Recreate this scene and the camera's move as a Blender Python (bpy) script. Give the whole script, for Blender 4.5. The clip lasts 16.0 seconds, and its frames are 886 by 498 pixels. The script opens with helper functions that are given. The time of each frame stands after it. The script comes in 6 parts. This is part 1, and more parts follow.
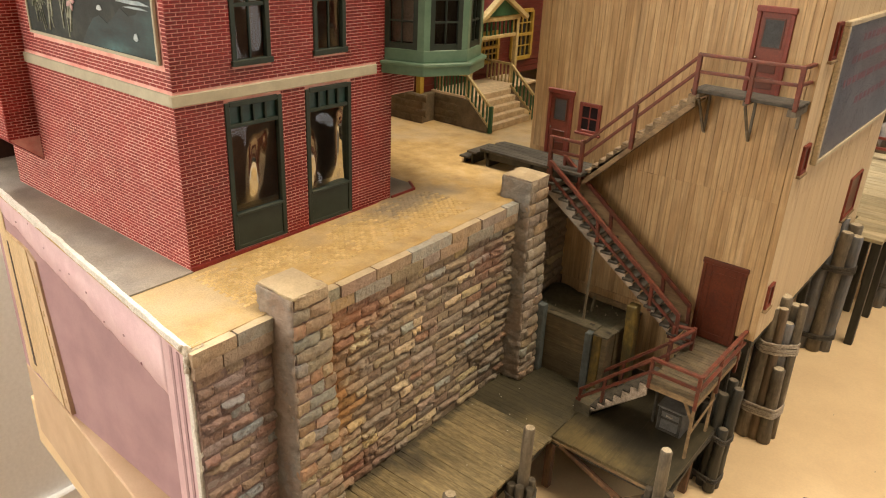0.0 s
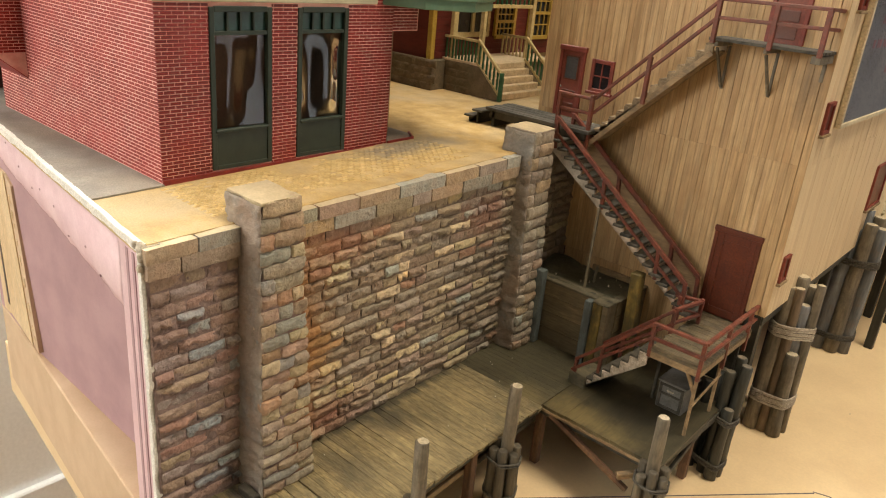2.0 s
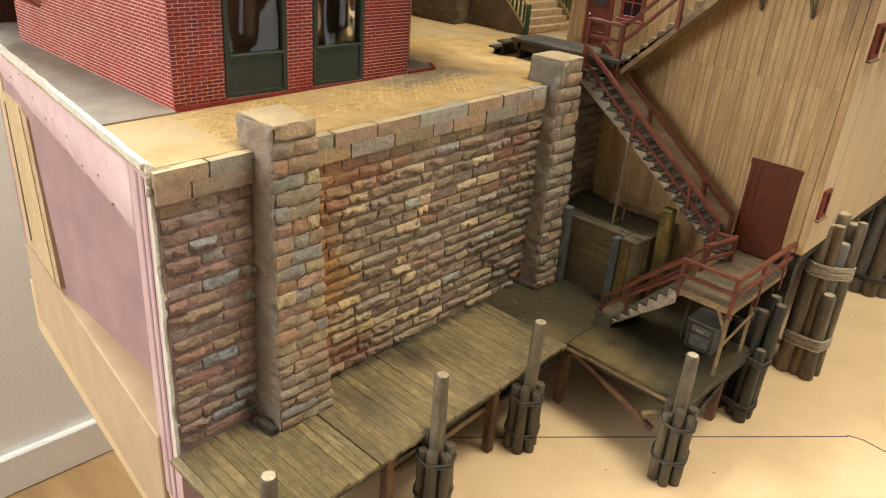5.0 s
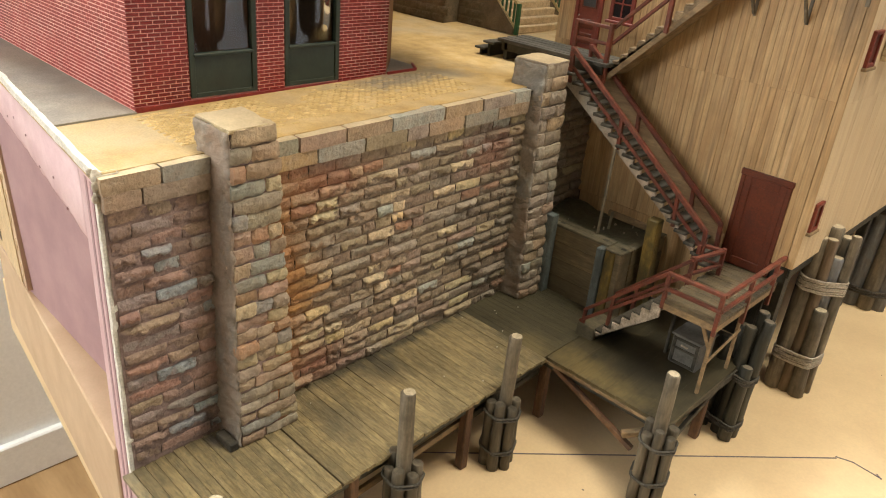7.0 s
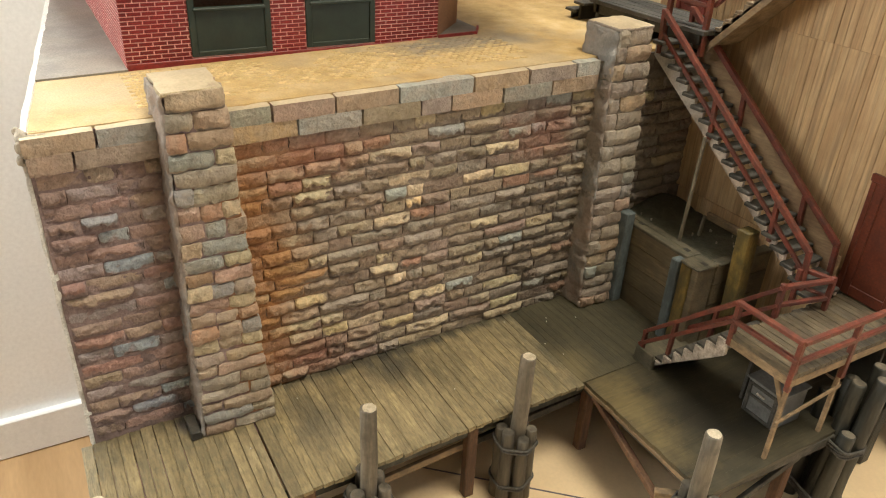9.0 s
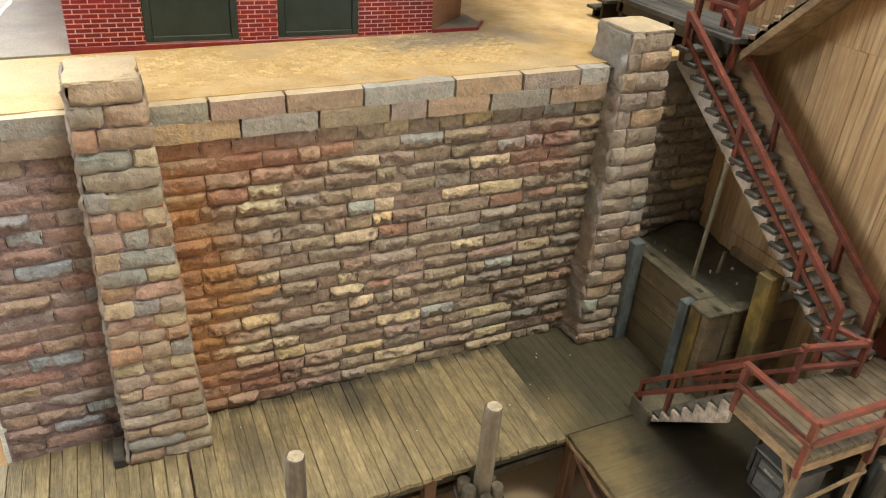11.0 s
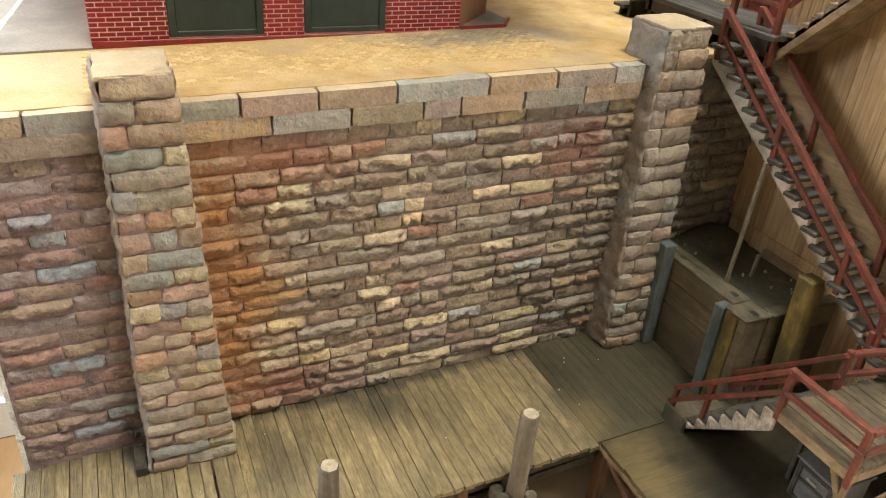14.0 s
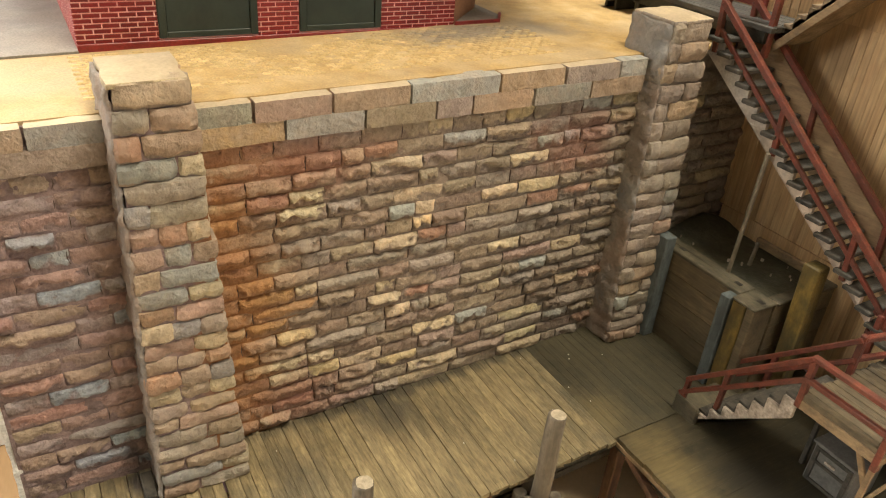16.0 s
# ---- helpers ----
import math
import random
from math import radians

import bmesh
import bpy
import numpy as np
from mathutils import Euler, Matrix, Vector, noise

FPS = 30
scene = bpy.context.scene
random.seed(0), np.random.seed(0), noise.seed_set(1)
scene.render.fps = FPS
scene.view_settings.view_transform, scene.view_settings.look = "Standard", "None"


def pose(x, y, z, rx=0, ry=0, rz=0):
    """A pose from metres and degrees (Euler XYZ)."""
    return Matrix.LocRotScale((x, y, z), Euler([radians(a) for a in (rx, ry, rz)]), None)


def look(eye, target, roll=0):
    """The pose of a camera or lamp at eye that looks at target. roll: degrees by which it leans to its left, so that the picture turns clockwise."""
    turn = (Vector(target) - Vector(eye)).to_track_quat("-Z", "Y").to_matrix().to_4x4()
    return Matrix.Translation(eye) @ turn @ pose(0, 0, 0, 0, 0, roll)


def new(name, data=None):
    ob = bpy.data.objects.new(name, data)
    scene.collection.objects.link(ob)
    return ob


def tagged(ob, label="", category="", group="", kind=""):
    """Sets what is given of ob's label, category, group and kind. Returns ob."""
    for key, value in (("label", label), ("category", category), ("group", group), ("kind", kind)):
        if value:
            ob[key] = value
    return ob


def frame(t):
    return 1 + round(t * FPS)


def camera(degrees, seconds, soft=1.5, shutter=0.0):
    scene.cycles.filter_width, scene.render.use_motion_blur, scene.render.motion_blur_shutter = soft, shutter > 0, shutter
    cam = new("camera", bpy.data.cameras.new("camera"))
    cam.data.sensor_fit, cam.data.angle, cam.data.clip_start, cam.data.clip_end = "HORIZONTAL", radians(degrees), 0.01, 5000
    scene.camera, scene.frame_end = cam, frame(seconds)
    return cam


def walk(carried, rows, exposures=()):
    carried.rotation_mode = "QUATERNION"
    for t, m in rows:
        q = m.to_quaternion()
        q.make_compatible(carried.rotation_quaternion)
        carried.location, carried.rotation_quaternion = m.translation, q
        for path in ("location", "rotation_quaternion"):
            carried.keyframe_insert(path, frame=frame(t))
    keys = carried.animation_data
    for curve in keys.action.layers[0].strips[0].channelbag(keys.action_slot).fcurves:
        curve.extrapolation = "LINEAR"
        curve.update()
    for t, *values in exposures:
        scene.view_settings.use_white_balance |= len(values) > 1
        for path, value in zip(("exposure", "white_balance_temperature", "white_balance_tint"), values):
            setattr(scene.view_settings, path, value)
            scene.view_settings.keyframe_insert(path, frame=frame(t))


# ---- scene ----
# Lengths below are in units of one model door's height; U turns them into metres.
U = 0.042

cam = camera(61.6, 16.0, soft=1.1)
# seconds, eye, target, roll
PATH = [
    (0, (0.226, -0.126, 1.582), (-0.911, 1.305, 0.77), 2.6),
    (0.5, (0.577, -0.096, 1.026), (-0.545, 1.341, 0.204), 3.4),
    (1, (0.799, 0.039, 0.4), (-0.326, 1.479, -0.411), 3.8),
    (1.5, (0.658, 0.278, 0.298), (-0.501, 1.714, -0.472), 4.3),
    (2, (0.488, 0.27, 0.281), (-0.712, 1.689, -0.459), 5.3),
    (2.5, (0.378, 0.25, 0.285), (-0.852, 1.645, -0.45), 5.5),
    (3, (0.427, 0.378, 0.166), (-0.817, 1.754, -0.58), 4.9),
    (3.5, (0.432, 0.365, 0.061), (-0.811, 1.723, -0.719), 4.6),
    (4, (0.505, 0.442, -0.06), (-0.725, 1.788, -0.882), 4.6),
    (4.2, (0.506, 0.452, -0.07), (-0.719, 1.793, -0.907), 4.6),
    (6.3, (0.367, 0.723, -0.098), (-0.838, 2.064, -0.964), 4.9),
    (6.5, (0.369, 0.8, -0.037), (-0.837, 2.139, -0.904), 5.2),
    (7, (0.441, 1.012, -0.057), (-0.778, 2.338, -0.925), 5.4),
    (7.5, (0.462, 1.183, -0.094), (-0.789, 2.474, -0.972), 5.5),
    (8, (0.69, 1.679, -0.151), (-0.663, 2.839, -1.059), 4.9),
    (8.5, (0.716, 2.609, -0.146), (-0.746, 3.601, -1.081), 3.4),
    (9, (0.728, 3.437, -0.264), (-0.782, 4.316, -1.237), 2.9),
    (9.2, (0.69, 3.633, -0.344), (-0.829, 4.481, -1.331), 3.1),
    (11.3, (0.157, 4.669, -0.477), (-1.415, 5.4, -1.474), 4.3),
    (11.5, (0.103, 4.665, -0.536), (-1.467, 5.394, -1.538), 4.5),
    (12, (-0.067, 4.639, -0.577), (-1.634, 5.368, -1.584), 4.7),
    (12.5, (-0.131, 4.58, -0.585), (-1.696, 5.311, -1.593), 4.7),
    (13, (-0.175, 4.499, -0.451), (-1.738, 5.238, -1.457), 4.7),
    (13.5, (-0.069, 4.474, -0.477), (-1.636, 5.222, -1.469), 4.7),
    (14, (-0.056, 4.405, -0.548), (-1.622, 5.158, -1.539), 4.6),
    (14.5, (-0.129, 4.296, -0.592), (-1.681, 5.072, -1.588), 4.5),
    (15, (-0.225, 4.216, -0.566), (-1.76, 5.023, -1.563), 4.8),
    (15.5, (-0.32, 4.084, -0.573), (-1.832, 4.931, -1.57), 5.0),
    (16, (-0.513, 3.883, -0.604), (-1.997, 4.783, -1.599), 5.1),
]
walk(cam, [(t, look(Vector(e) * U, Vector(g) * U, r)) for t, e, g, r in PATH],
     [(0, -0.42, 7150, 12), (1, -0.38, 6850, 8), (4, -0.33, 6450, 6), (8, -0.25, 6200, 5), (11.5, 0.05, 5720, 5), (14.5, 0.0, 5820, 5), (16, -0.06, 6350, 7)])

# ---- light ----
world = bpy.data.worlds.new("world")
world.use_nodes = True
world.node_tree.nodes["Background"].inputs[0].default_value = (0.5, 0.55, 0.6, 1)
world.node_tree.nodes["Background"].inputs[1].default_value = 0.05
scene.world = world
scene.view_settings.exposure = 0.0


def lamp(name, at, target, sx, sy, watts, colour):
    data = bpy.data.lights.new(name, "AREA")
    data.shape, data.size, data.size_y, data.energy, data.color = "RECTANGLE", sx * U, sy * U, watts, colour
    ob = new(name, data)
    ob.matrix_world = look(Vector(at) * U, Vector(target) * U)
    return ob


# unseen area lamps: ceiling light, east and south daylight with no windows built
lamp("ceiling_lamp_light", (5, 11, 31), (-2, 9, -6), 13, 13, 27, (1, 0.85, 0.64))
# added near the west wall only to brighten it
lamp("ceiling_lamp_light", (-25, 6, 31), (-29, 6, -6), 8, 12, 42, (1, 0.95, 0.88))
lamp("window_light", (39.2, 24, 0), (0, 6, -4), 26, 28, 11.5, (0.98, 0.98, 1))
lamp("window_light", (-18.5, -34.2, 4), (-13, 4, -8), 24, 28, 44, (1, 0.94, 0.84))


# ---- materials ----
def ramp(n, l, src, stops):
    r = n.new("ShaderNodeValToRGB")
    e = r.color_ramp.elements
    while len(e) < len(stops):
        e.new(0.5)
    for k, (p, c) in zip(e, stops):
        k.position, k.color = p, (*c, 1)
    l.new(src, r.inputs[0])
    return r.outputs[0]


def stuff(name, stops, scale=4, stretch=(1, 1, 1), rough=0.75, bump=0.15, fine=40, spread=0.0, stain=None, stain_scale=0.8,
          tint=False, metal=0.0, coat=0.0, rough_var=0.15, depth=0.02, wash=None, grain=0.22, under=None, streak=None, grime=None, patch=None):
    """A painted or natural surface: two scales of noise, fine relief, a value that differs from piece to piece."""
    m = bpy.data.materials.new(name)
    m.use_nodes = True
    n, l = m.node_tree.nodes, m.node_tree.links
    b = n["Principled BSDF"]
    geo, inf = n.new("ShaderNodeNewGeometry"), n.new("ShaderNodeObjectInfo")
    shift = n.new("ShaderNodeMath")
    shift.operation, shift.inputs[1].default_value = "MULTIPLY", 37.0 if spread else 0.0
    l.new(inf.outputs["Random"], shift.inputs[0])

    def noise(s, detail=5, st=stretch, rough_=0.6):
        v = n.new("ShaderNodeVectorMath")
        v.operation = "MULTIPLY"
        v.inputs[1].default_value = [k / U for k in st]
        l.new(geo.outputs["Position"], v.inputs[0])
        a = n.new("ShaderNodeVectorMath")
        a.operation = "ADD"
        l.new(v.outputs[0], a.inputs[0])
        l.new(shift.outputs[0], a.inputs[1])
        t = n.new("ShaderNodeTexNoise")
        t.inputs["Scale"].default_value, t.inputs["Detail"].default_value, t.inputs["Roughness"].default_value = s, detail, rough_
        l.new(a.outputs[0], t.inputs["Vector"])
        return t.outputs["Fac"]

    main = noise(scale)
    colour = ramp(n, l, main, stops)
    if tint:  # the piece's own colour
        mx = n.new("ShaderNodeMix")
        mx.data_type, mx.blend_type = "RGBA", "MULTIPLY"
        mx.inputs[0].default_value = 1
        l.new(colour, mx.inputs[6])
        l.new(inf.outputs["Color"], mx.inputs[7])
        colour = mx.outputs[2]
    if under:  # the wall's base coat, which changes along y; the piece's colour is dragged over its proud parts, more so at the upper edge
        sp, mm, rg = n.new("ShaderNodeSeparateXYZ"), n.new("ShaderNodeMath"), n.new("ShaderNodeMapRange")
        l.new(geo.outputs["Position"], sp.inputs[0])
        mm.operation, mm.inputs[1].default_value = "MULTIPLY_ADD", 1.4 * U
        l.new(noise(1.5, 5, (1, 1, 1)), mm.inputs[0])
        l.new(sp.outputs[1], mm.inputs[2])
        rg.inputs[1].default_value, rg.inputs[2].default_value = 3.7 * U, 11.7 * U
        l.new(mm.outputs[0], rg.inputs[0])
        coat_ = ramp(n, l, rg.outputs[0], under[0])
        mo = n.new("ShaderNodeMix")
        mo.data_type, mo.blend_type = "RGBA", "MULTIPLY"
        mo.inputs[0].default_value = 1
        l.new(coat_, mo.inputs[6])
        l.new(ramp(n, l, noise(6, 5, (1, 1, 1)), [(0.3, (0.6, 0.58, 0.56)), (0.5, (1, 1, 1)), (0.72, (1.3, 1.28, 1.22))]), mo.inputs[7])
        if under[1]:
            tc, sg, ad = n.new("ShaderNodeTexCoord"), n.new("ShaderNodeSeparateXYZ"), n.new("ShaderNodeMath")
            l.new(tc.outputs["Generated"], sg.inputs[0])
            nm = n.new("ShaderNodeMath")
            nm.operation, nm.inputs[1].default_value, nm.inputs[2].default_value = "MULTIPLY_ADD", 0.9, -0.45
            l.new(noise(5, 5, (1, 1, 1)), nm.inputs[0])
            hi = n.new("ShaderNodeMath")
            hi.operation, hi.inputs[1].default_value = "MULTIPLY_ADD", 0.5
            l.new(sg.outputs[2], hi.inputs[0])
            l.new(sg.outputs[under[2]], hi.inputs[2])
            l.new(hi.outputs[0], ad.inputs[0])
            l.new(nm.outputs[0], ad.inputs[1])
            mu, mx = n.new("ShaderNodeMath"), n.new("ShaderNodeMix")
            mu.operation, mx.data_type = "MULTIPLY", "RGBA"
            l.new(inf.outputs["Alpha"], mu.inputs[1])
            l.new(ramp(n, l, ad.outputs[0], [(under[3], (0, 0, 0)), (under[4], (1, 1, 1))]), mu.inputs[0])
            l.new(mu.outputs[0], mx.inputs[0])
            l.new(mo.outputs[2], mx.inputs[6])
            l.new(colour, mx.inputs[7])
            colour = mx.outputs[2]
        else:
            colour = mo.outputs[2]
    if streak:  # dark runs down the grain
        f = ramp(n, l, noise(streak[2], 5, (1, 1, 0.045)), [(0.56, (0, 0, 0)), (0.72, (1, 1, 1))])
        mu, mx = n.new("ShaderNodeMath"), n.new("ShaderNodeMix")
        mu.operation, mu.inputs[1].default_value, mx.data_type = "MULTIPLY", streak[1], "RGBA"
        l.new(f, mu.inputs[0])
        l.new(mu.outputs[0], mx.inputs[0])
        l.new(colour, mx.inputs[6])
        mx.inputs[7].default_value = (*streak[0], 1)
        colour = mx.outputs[2]
    if wash:  # a thin wash that runs over several pieces
        f = ramp(n, l, noise(1.1, 4, (1, 1, 1)), [(0.35, (0, 0, 0)), (0.65, (1, 1, 1))])
        mu, mx = n.new("ShaderNodeMath"), n.new("ShaderNodeMix")
        mu.operation, mu.inputs[1].default_value, mx.data_type = "MULTIPLY", wash[1], "RGBA"
        l.new(f, mu.inputs[0])
        l.new(mu.outputs[0], mx.inputs[0])
        l.new(colour, mx.inputs[6])
        mx.inputs[7].default_value = (*wash[0], 1)
        colour = mx.outputs[2]
    if stain:
        f = ramp(n, l, noise(stain_scale, 4, (1, 1, 1)), [(0.42, (0, 0, 0)), (0.68, (1, 1, 1))])
        mx = n.new("ShaderNodeMix")
        mx.data_type = "RGBA"
        mu = n.new("ShaderNodeMath")
        mu.operation, mu.inputs[1].default_value = "MULTIPLY", stain[1]
        l.new(f, mu.inputs[0])
        l.new(mu.outputs[0], mx.inputs[0])
        l.new(colour, mx.inputs[6])
        mx.inputs[7].default_value = (*stain[0], 1)
        colour = mx.outputs[2]
    if grime:  # dirt or dust in small blotches
        f = ramp(n, l, noise(grime[2], 6, (1, 1, 1), 0.7), [(0.46, (0, 0, 0)), (0.62, (1, 1, 1))])
        mu, mx = n.new("ShaderNodeMath"), n.new("ShaderNodeMix")
        mu.operation, mu.inputs[1].default_value, mx.data_type = "MULTIPLY", grime[1], "RGBA"
        l.new(f, mu.inputs[0])
        l.new(mu.outputs[0], mx.inputs[0])
        l.new(colour, mx.inputs[6])
        mx.inputs[7].default_value = (*grime[0], 1)
        colour = mx.outputs[2]
    for patch_colour, strength, middle, half in patch or ():  # soft, uneven patches of another colour
        v = n.new("ShaderNodeVectorMath")
        v.operation, v.inputs[1].default_value, v.inputs[2].default_value = "MULTIPLY_ADD", [1 / (U * k) for k in half], [-c / k for c, k in zip(middle, half)]
        l.new(geo.outputs["Position"], v.inputs[0])
        ln, ad = n.new("ShaderNodeVectorMath"), n.new("ShaderNodeMath")
        ln.operation = "LENGTH"
        l.new(v.outputs[0], ln.inputs[0])
        ad.operation = "ADD"
        l.new(ln.outputs["Value"], ad.inputs[0])
        l.new(noise(2.5, 5, (1, 1, 1)), ad.inputs[1])
        f = ramp(n, l, ad.outputs[0], [(0.6, (strength,) * 3), (1.0, (0, 0, 0))])
        mx = n.new("ShaderNodeMix")
        mx.data_type = "RGBA"
        l.new(f, mx.inputs[0])
        l.new(colour, mx.inputs[6])
        mx.inputs[7].default_value = (*patch_colour, 1)
        colour = mx.outputs[2]
    if spread:
        h = n.new("ShaderNodeHueSaturation")
        mr = n.new("ShaderNodeMapRange")
        mr.inputs[3].default_value, mr.inputs[4].default_value = 1 - spread, 1 + spread
        l.new(inf.outputs["Random"], mr.inputs[0])
        l.new(mr.outputs[0], h.inputs["Value"])
        l.new(colour, h.inputs["Color"])
        colour = h.outputs[0]
    fn = noise(fine, 4)
    if grain:
        f = ramp(n, l, fn, [(0.3, (1 - grain,) * 3), (0.7, (1 + grain,) * 3)])
        mx = n.new("ShaderNodeMix")
        mx.data_type, mx.blend_type = "RGBA", "MULTIPLY"
        mx.inputs[0].default_value = 1
        l.new(colour, mx.inputs[6])
        l.new(f, mx.inputs[7])
        colour = mx.outputs[2]
    l.new(colour, b.inputs["Base Color"])
    rr = n.new("ShaderNodeMapRange")
    rr.inputs[3].default_value, rr.inputs[4].default_value = rough - rough_var, min(1, rough + rough_var)
    l.new(fn, rr.inputs[0])
    l.new(rr.outputs[0], b.inputs["Roughness"])
    b.inputs["Metallic"].default_value, b.inputs["Coat Weight"].default_value = metal, coat
    if bump:
        bp = n.new("ShaderNodeBump")
        bp.inputs["Strength"].default_value, bp.inputs["Distance"].default_value = bump, depth * U
        ad = n.new("ShaderNodeMath")
        ad.operation = "ADD"
        l.new(fn, ad.inputs[0])
        l.new(main, ad.inputs[1])
        l.new(ad.outputs[0], bp.inputs["Height"])
        l.new(bp.outputs[0], b.inputs["Normal"])
    return m


def two(a, b, p=0.35, q=0.65):
    return [(p, a), (q, b)]


# last two stops darker: the light's fall-off is painted into the coat
COAT = [(0.1, (0.28, 0.205, 0.195)), (0.2, (0.28, 0.205, 0.195)), (0.235, (0.352, 0.167, 0.0704)), (0.28, (0.317, 0.185, 0.0968)), (0.34, (0.275, 0.21, 0.158)), (0.5, (0.285, 0.225, 0.178)), (0.62, (0.21, 0.172, 0.138)), (0.8, (0.195, 0.164, 0.132))]
DARKMARK = (0.05, 0.046, 0.052)
# rust and red paint rubbed over the wall, a dark mark by the pillar's foot
STAINS = [(DARKMARK, 0.85, (-5.6, 4.12, -5.5), (0.4, 0.28, 0.35)), ((0.37, 0.165, 0.05), 0.7, (-5.6, 4.98, -4.3), (1.5, 0.85, 4.2)), ((0.38, 0.15, 0.09), 0.55, (-5.6, 5.65, -3.0), (1.5, 1.5, 0.6)),
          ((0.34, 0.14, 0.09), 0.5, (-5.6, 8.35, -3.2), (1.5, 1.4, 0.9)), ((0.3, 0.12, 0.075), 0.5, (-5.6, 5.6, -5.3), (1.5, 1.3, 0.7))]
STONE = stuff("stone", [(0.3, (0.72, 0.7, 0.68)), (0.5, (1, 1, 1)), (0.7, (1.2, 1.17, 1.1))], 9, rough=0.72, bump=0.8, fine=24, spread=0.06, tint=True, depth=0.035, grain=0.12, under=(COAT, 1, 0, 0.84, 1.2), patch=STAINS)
STONEHEWN = stuff("hewn_stone", [(0.3, (0.74, 0.72, 0.69)), (0.5, (1, 1, 1)), (0.7, (1.18, 1.15, 1.1))], 7, rough=0.75, bump=0.9, fine=26, spread=0.08, tint=True, depth=0.03, grain=0.12, wash=((0.38, 0.3, 0.235), 0.5), grime=((0.47, 0.38, 0.29), 0.4, 5))
PILLARCOAT = [(0.1, (0.31, 0.245, 0.19)), (0.5, (0.28, 0.235, 0.195)), (0.8, (0.26, 0.23, 0.2))]
PILLARSTONE = stuff("pillar_stone", [(0.3, (0.74, 0.72, 0.69)), (0.5, (1, 1, 1)), (0.7, (1.2, 1.16, 1.1))], 9, rough=0.72, bump=0.8, fine=24, spread=0.06, tint=True, depth=0.035, grain=0.12, under=(PILLARCOAT, 1, 0, 0.95, 1.3), grime=((0.46, 0.37, 0.27), 0.35, 5))
CLAY = stuff("smeared_clay", [(0.3, (0.24, 0.2, 0.165)), (0.5, (0.34, 0.29, 0.245)), (0.7, (0.43, 0.38, 0.33))], 4, rough=0.75, bump=0.7, fine=26, depth=0.03, grain=0.12, stain=((0.36, 0.23, 0.17), 0.5), stain_scale=1.7, grime=((0.25, 0.29, 0.31), 0.5, 1.6))
GROOVE = stuff("joint_groove", two((0.06, 0.04, 0.03), (0.13, 0.09, 0.07)), 9, rough=0.85, bump=0.1)
SANDTOP = stuff("sand_washed_stone", two((0.5, 0.41, 0.27), (0.66, 0.55, 0.38)), 3, rough=0.85, bump=0.25, fine=40, stain=((0.44, 0.36, 0.27), 0.5), stain_scale=1.6, grain=0.1)
MORTAR = stuff("mortar", two((0.1, 0.07, 0.052), (0.24, 0.165, 0.12)), 9, rough=0.85, bump=0.6, fine=30, depth=0.03, grain=0.12, under=(COAT, 0.0), patch=STAINS)
STREET = stuff("street", [(0.3, (0.419, 0.273, 0.105)), (0.52, (0.564, 0.391, 0.164)), (0.72, (0.637, 0.482, 0.255))], 3, rough=0.8, bump=0.25, fine=60, stain=((0.5, 0.42, 0.29), 0.7), stain_scale=0.7, grain=0.16, patch=[((0.2, 0.185, 0.17), 0.75, (-6.85, 7.9, -2.4), (0.95, 2.8, 3))])
PAVER = stuff("paver", two((0.51, 0.355, 0.146), (0.673, 0.51, 0.255)), 5, rough=0.75, bump=0.3, fine=60, spread=0.12, patch=[((0.2, 0.185, 0.17), 0.75, (-6.85, 7.9, -2.4), (0.95, 2.8, 3))])
CONCRETE = stuff("concrete", two((0.215, 0.2021, 0.1849), (0.3096, 0.2924, 0.2666)), 2.5, rough=0.7, bump=0.2, fine=50, stain=((0.3612, 0.3096, 0.2322), 0.5), grime=((0.258, 0.2322, 0.1978), 0.4, 2))
BRICK = stuff("brick", two((0.145, 0.005, 0.005), (0.24, 0.01, 0.01)), 2.2, rough=0.48, bump=0.15, fine=70, stain=((0.3, 0.024, 0.022), 0.35))
# paler copy of BRICK: light and glare on the side put into its colour
BRICKLIT = stuff("lit_side_brick", two((0.19, 0.008, 0.008), (0.31, 0.015, 0.014)), 2.2, rough=0.5, bump=0.15, fine=70, stain=((0.38, 0.034, 0.031), 0.45), grime=((0.4, 0.055, 0.05), 0.3, 6))
JOINT = stuff("brick_joint", two((0.78, 0.35, 0.31), (0.93, 0.6, 0.54)), 4, rough=0.7, bump=0.1, grain=0.06)
CREAM = stuff("cream_paint", two((0.45, 0.42, 0.32), (0.55, 0.52, 0.4)), 4, rough=0.6, bump=0.1, grain=0.05)
DKGREEN = stuff("dark_green_paint", two((0.012, 0.023, 0.016), (0.022, 0.037, 0.027)), 5, rough=0.52, bump=0.08, grain=0.05, grime=((0.035, 0.042, 0.03), 0.35, 4))
SAGE = stuff("sage_green_paint", two((0.105, 0.2, 0.14), (0.145, 0.255, 0.18)), 4, rough=0.4, bump=0.06, grain=0.05)
REDTRIM = stuff("red_trim_paint", two((0.17, 0.03, 0.02), (0.235, 0.045, 0.028)), 6, rough=0.5, bump=0.15)
RAILRED = stuff("rail_red_paint", [(0.3, (0.11, 0.024, 0.014)), (0.55, (0.19, 0.043, 0.024)), (0.75, (0.29, 0.085, 0.045))], 5, rough=0.5, bump=0.3, fine=50, stain=((0.1, 0.045, 0.028), 0.5), stain_scale=4, grime=((0.075, 0.032, 0.022), 0.6, 9))
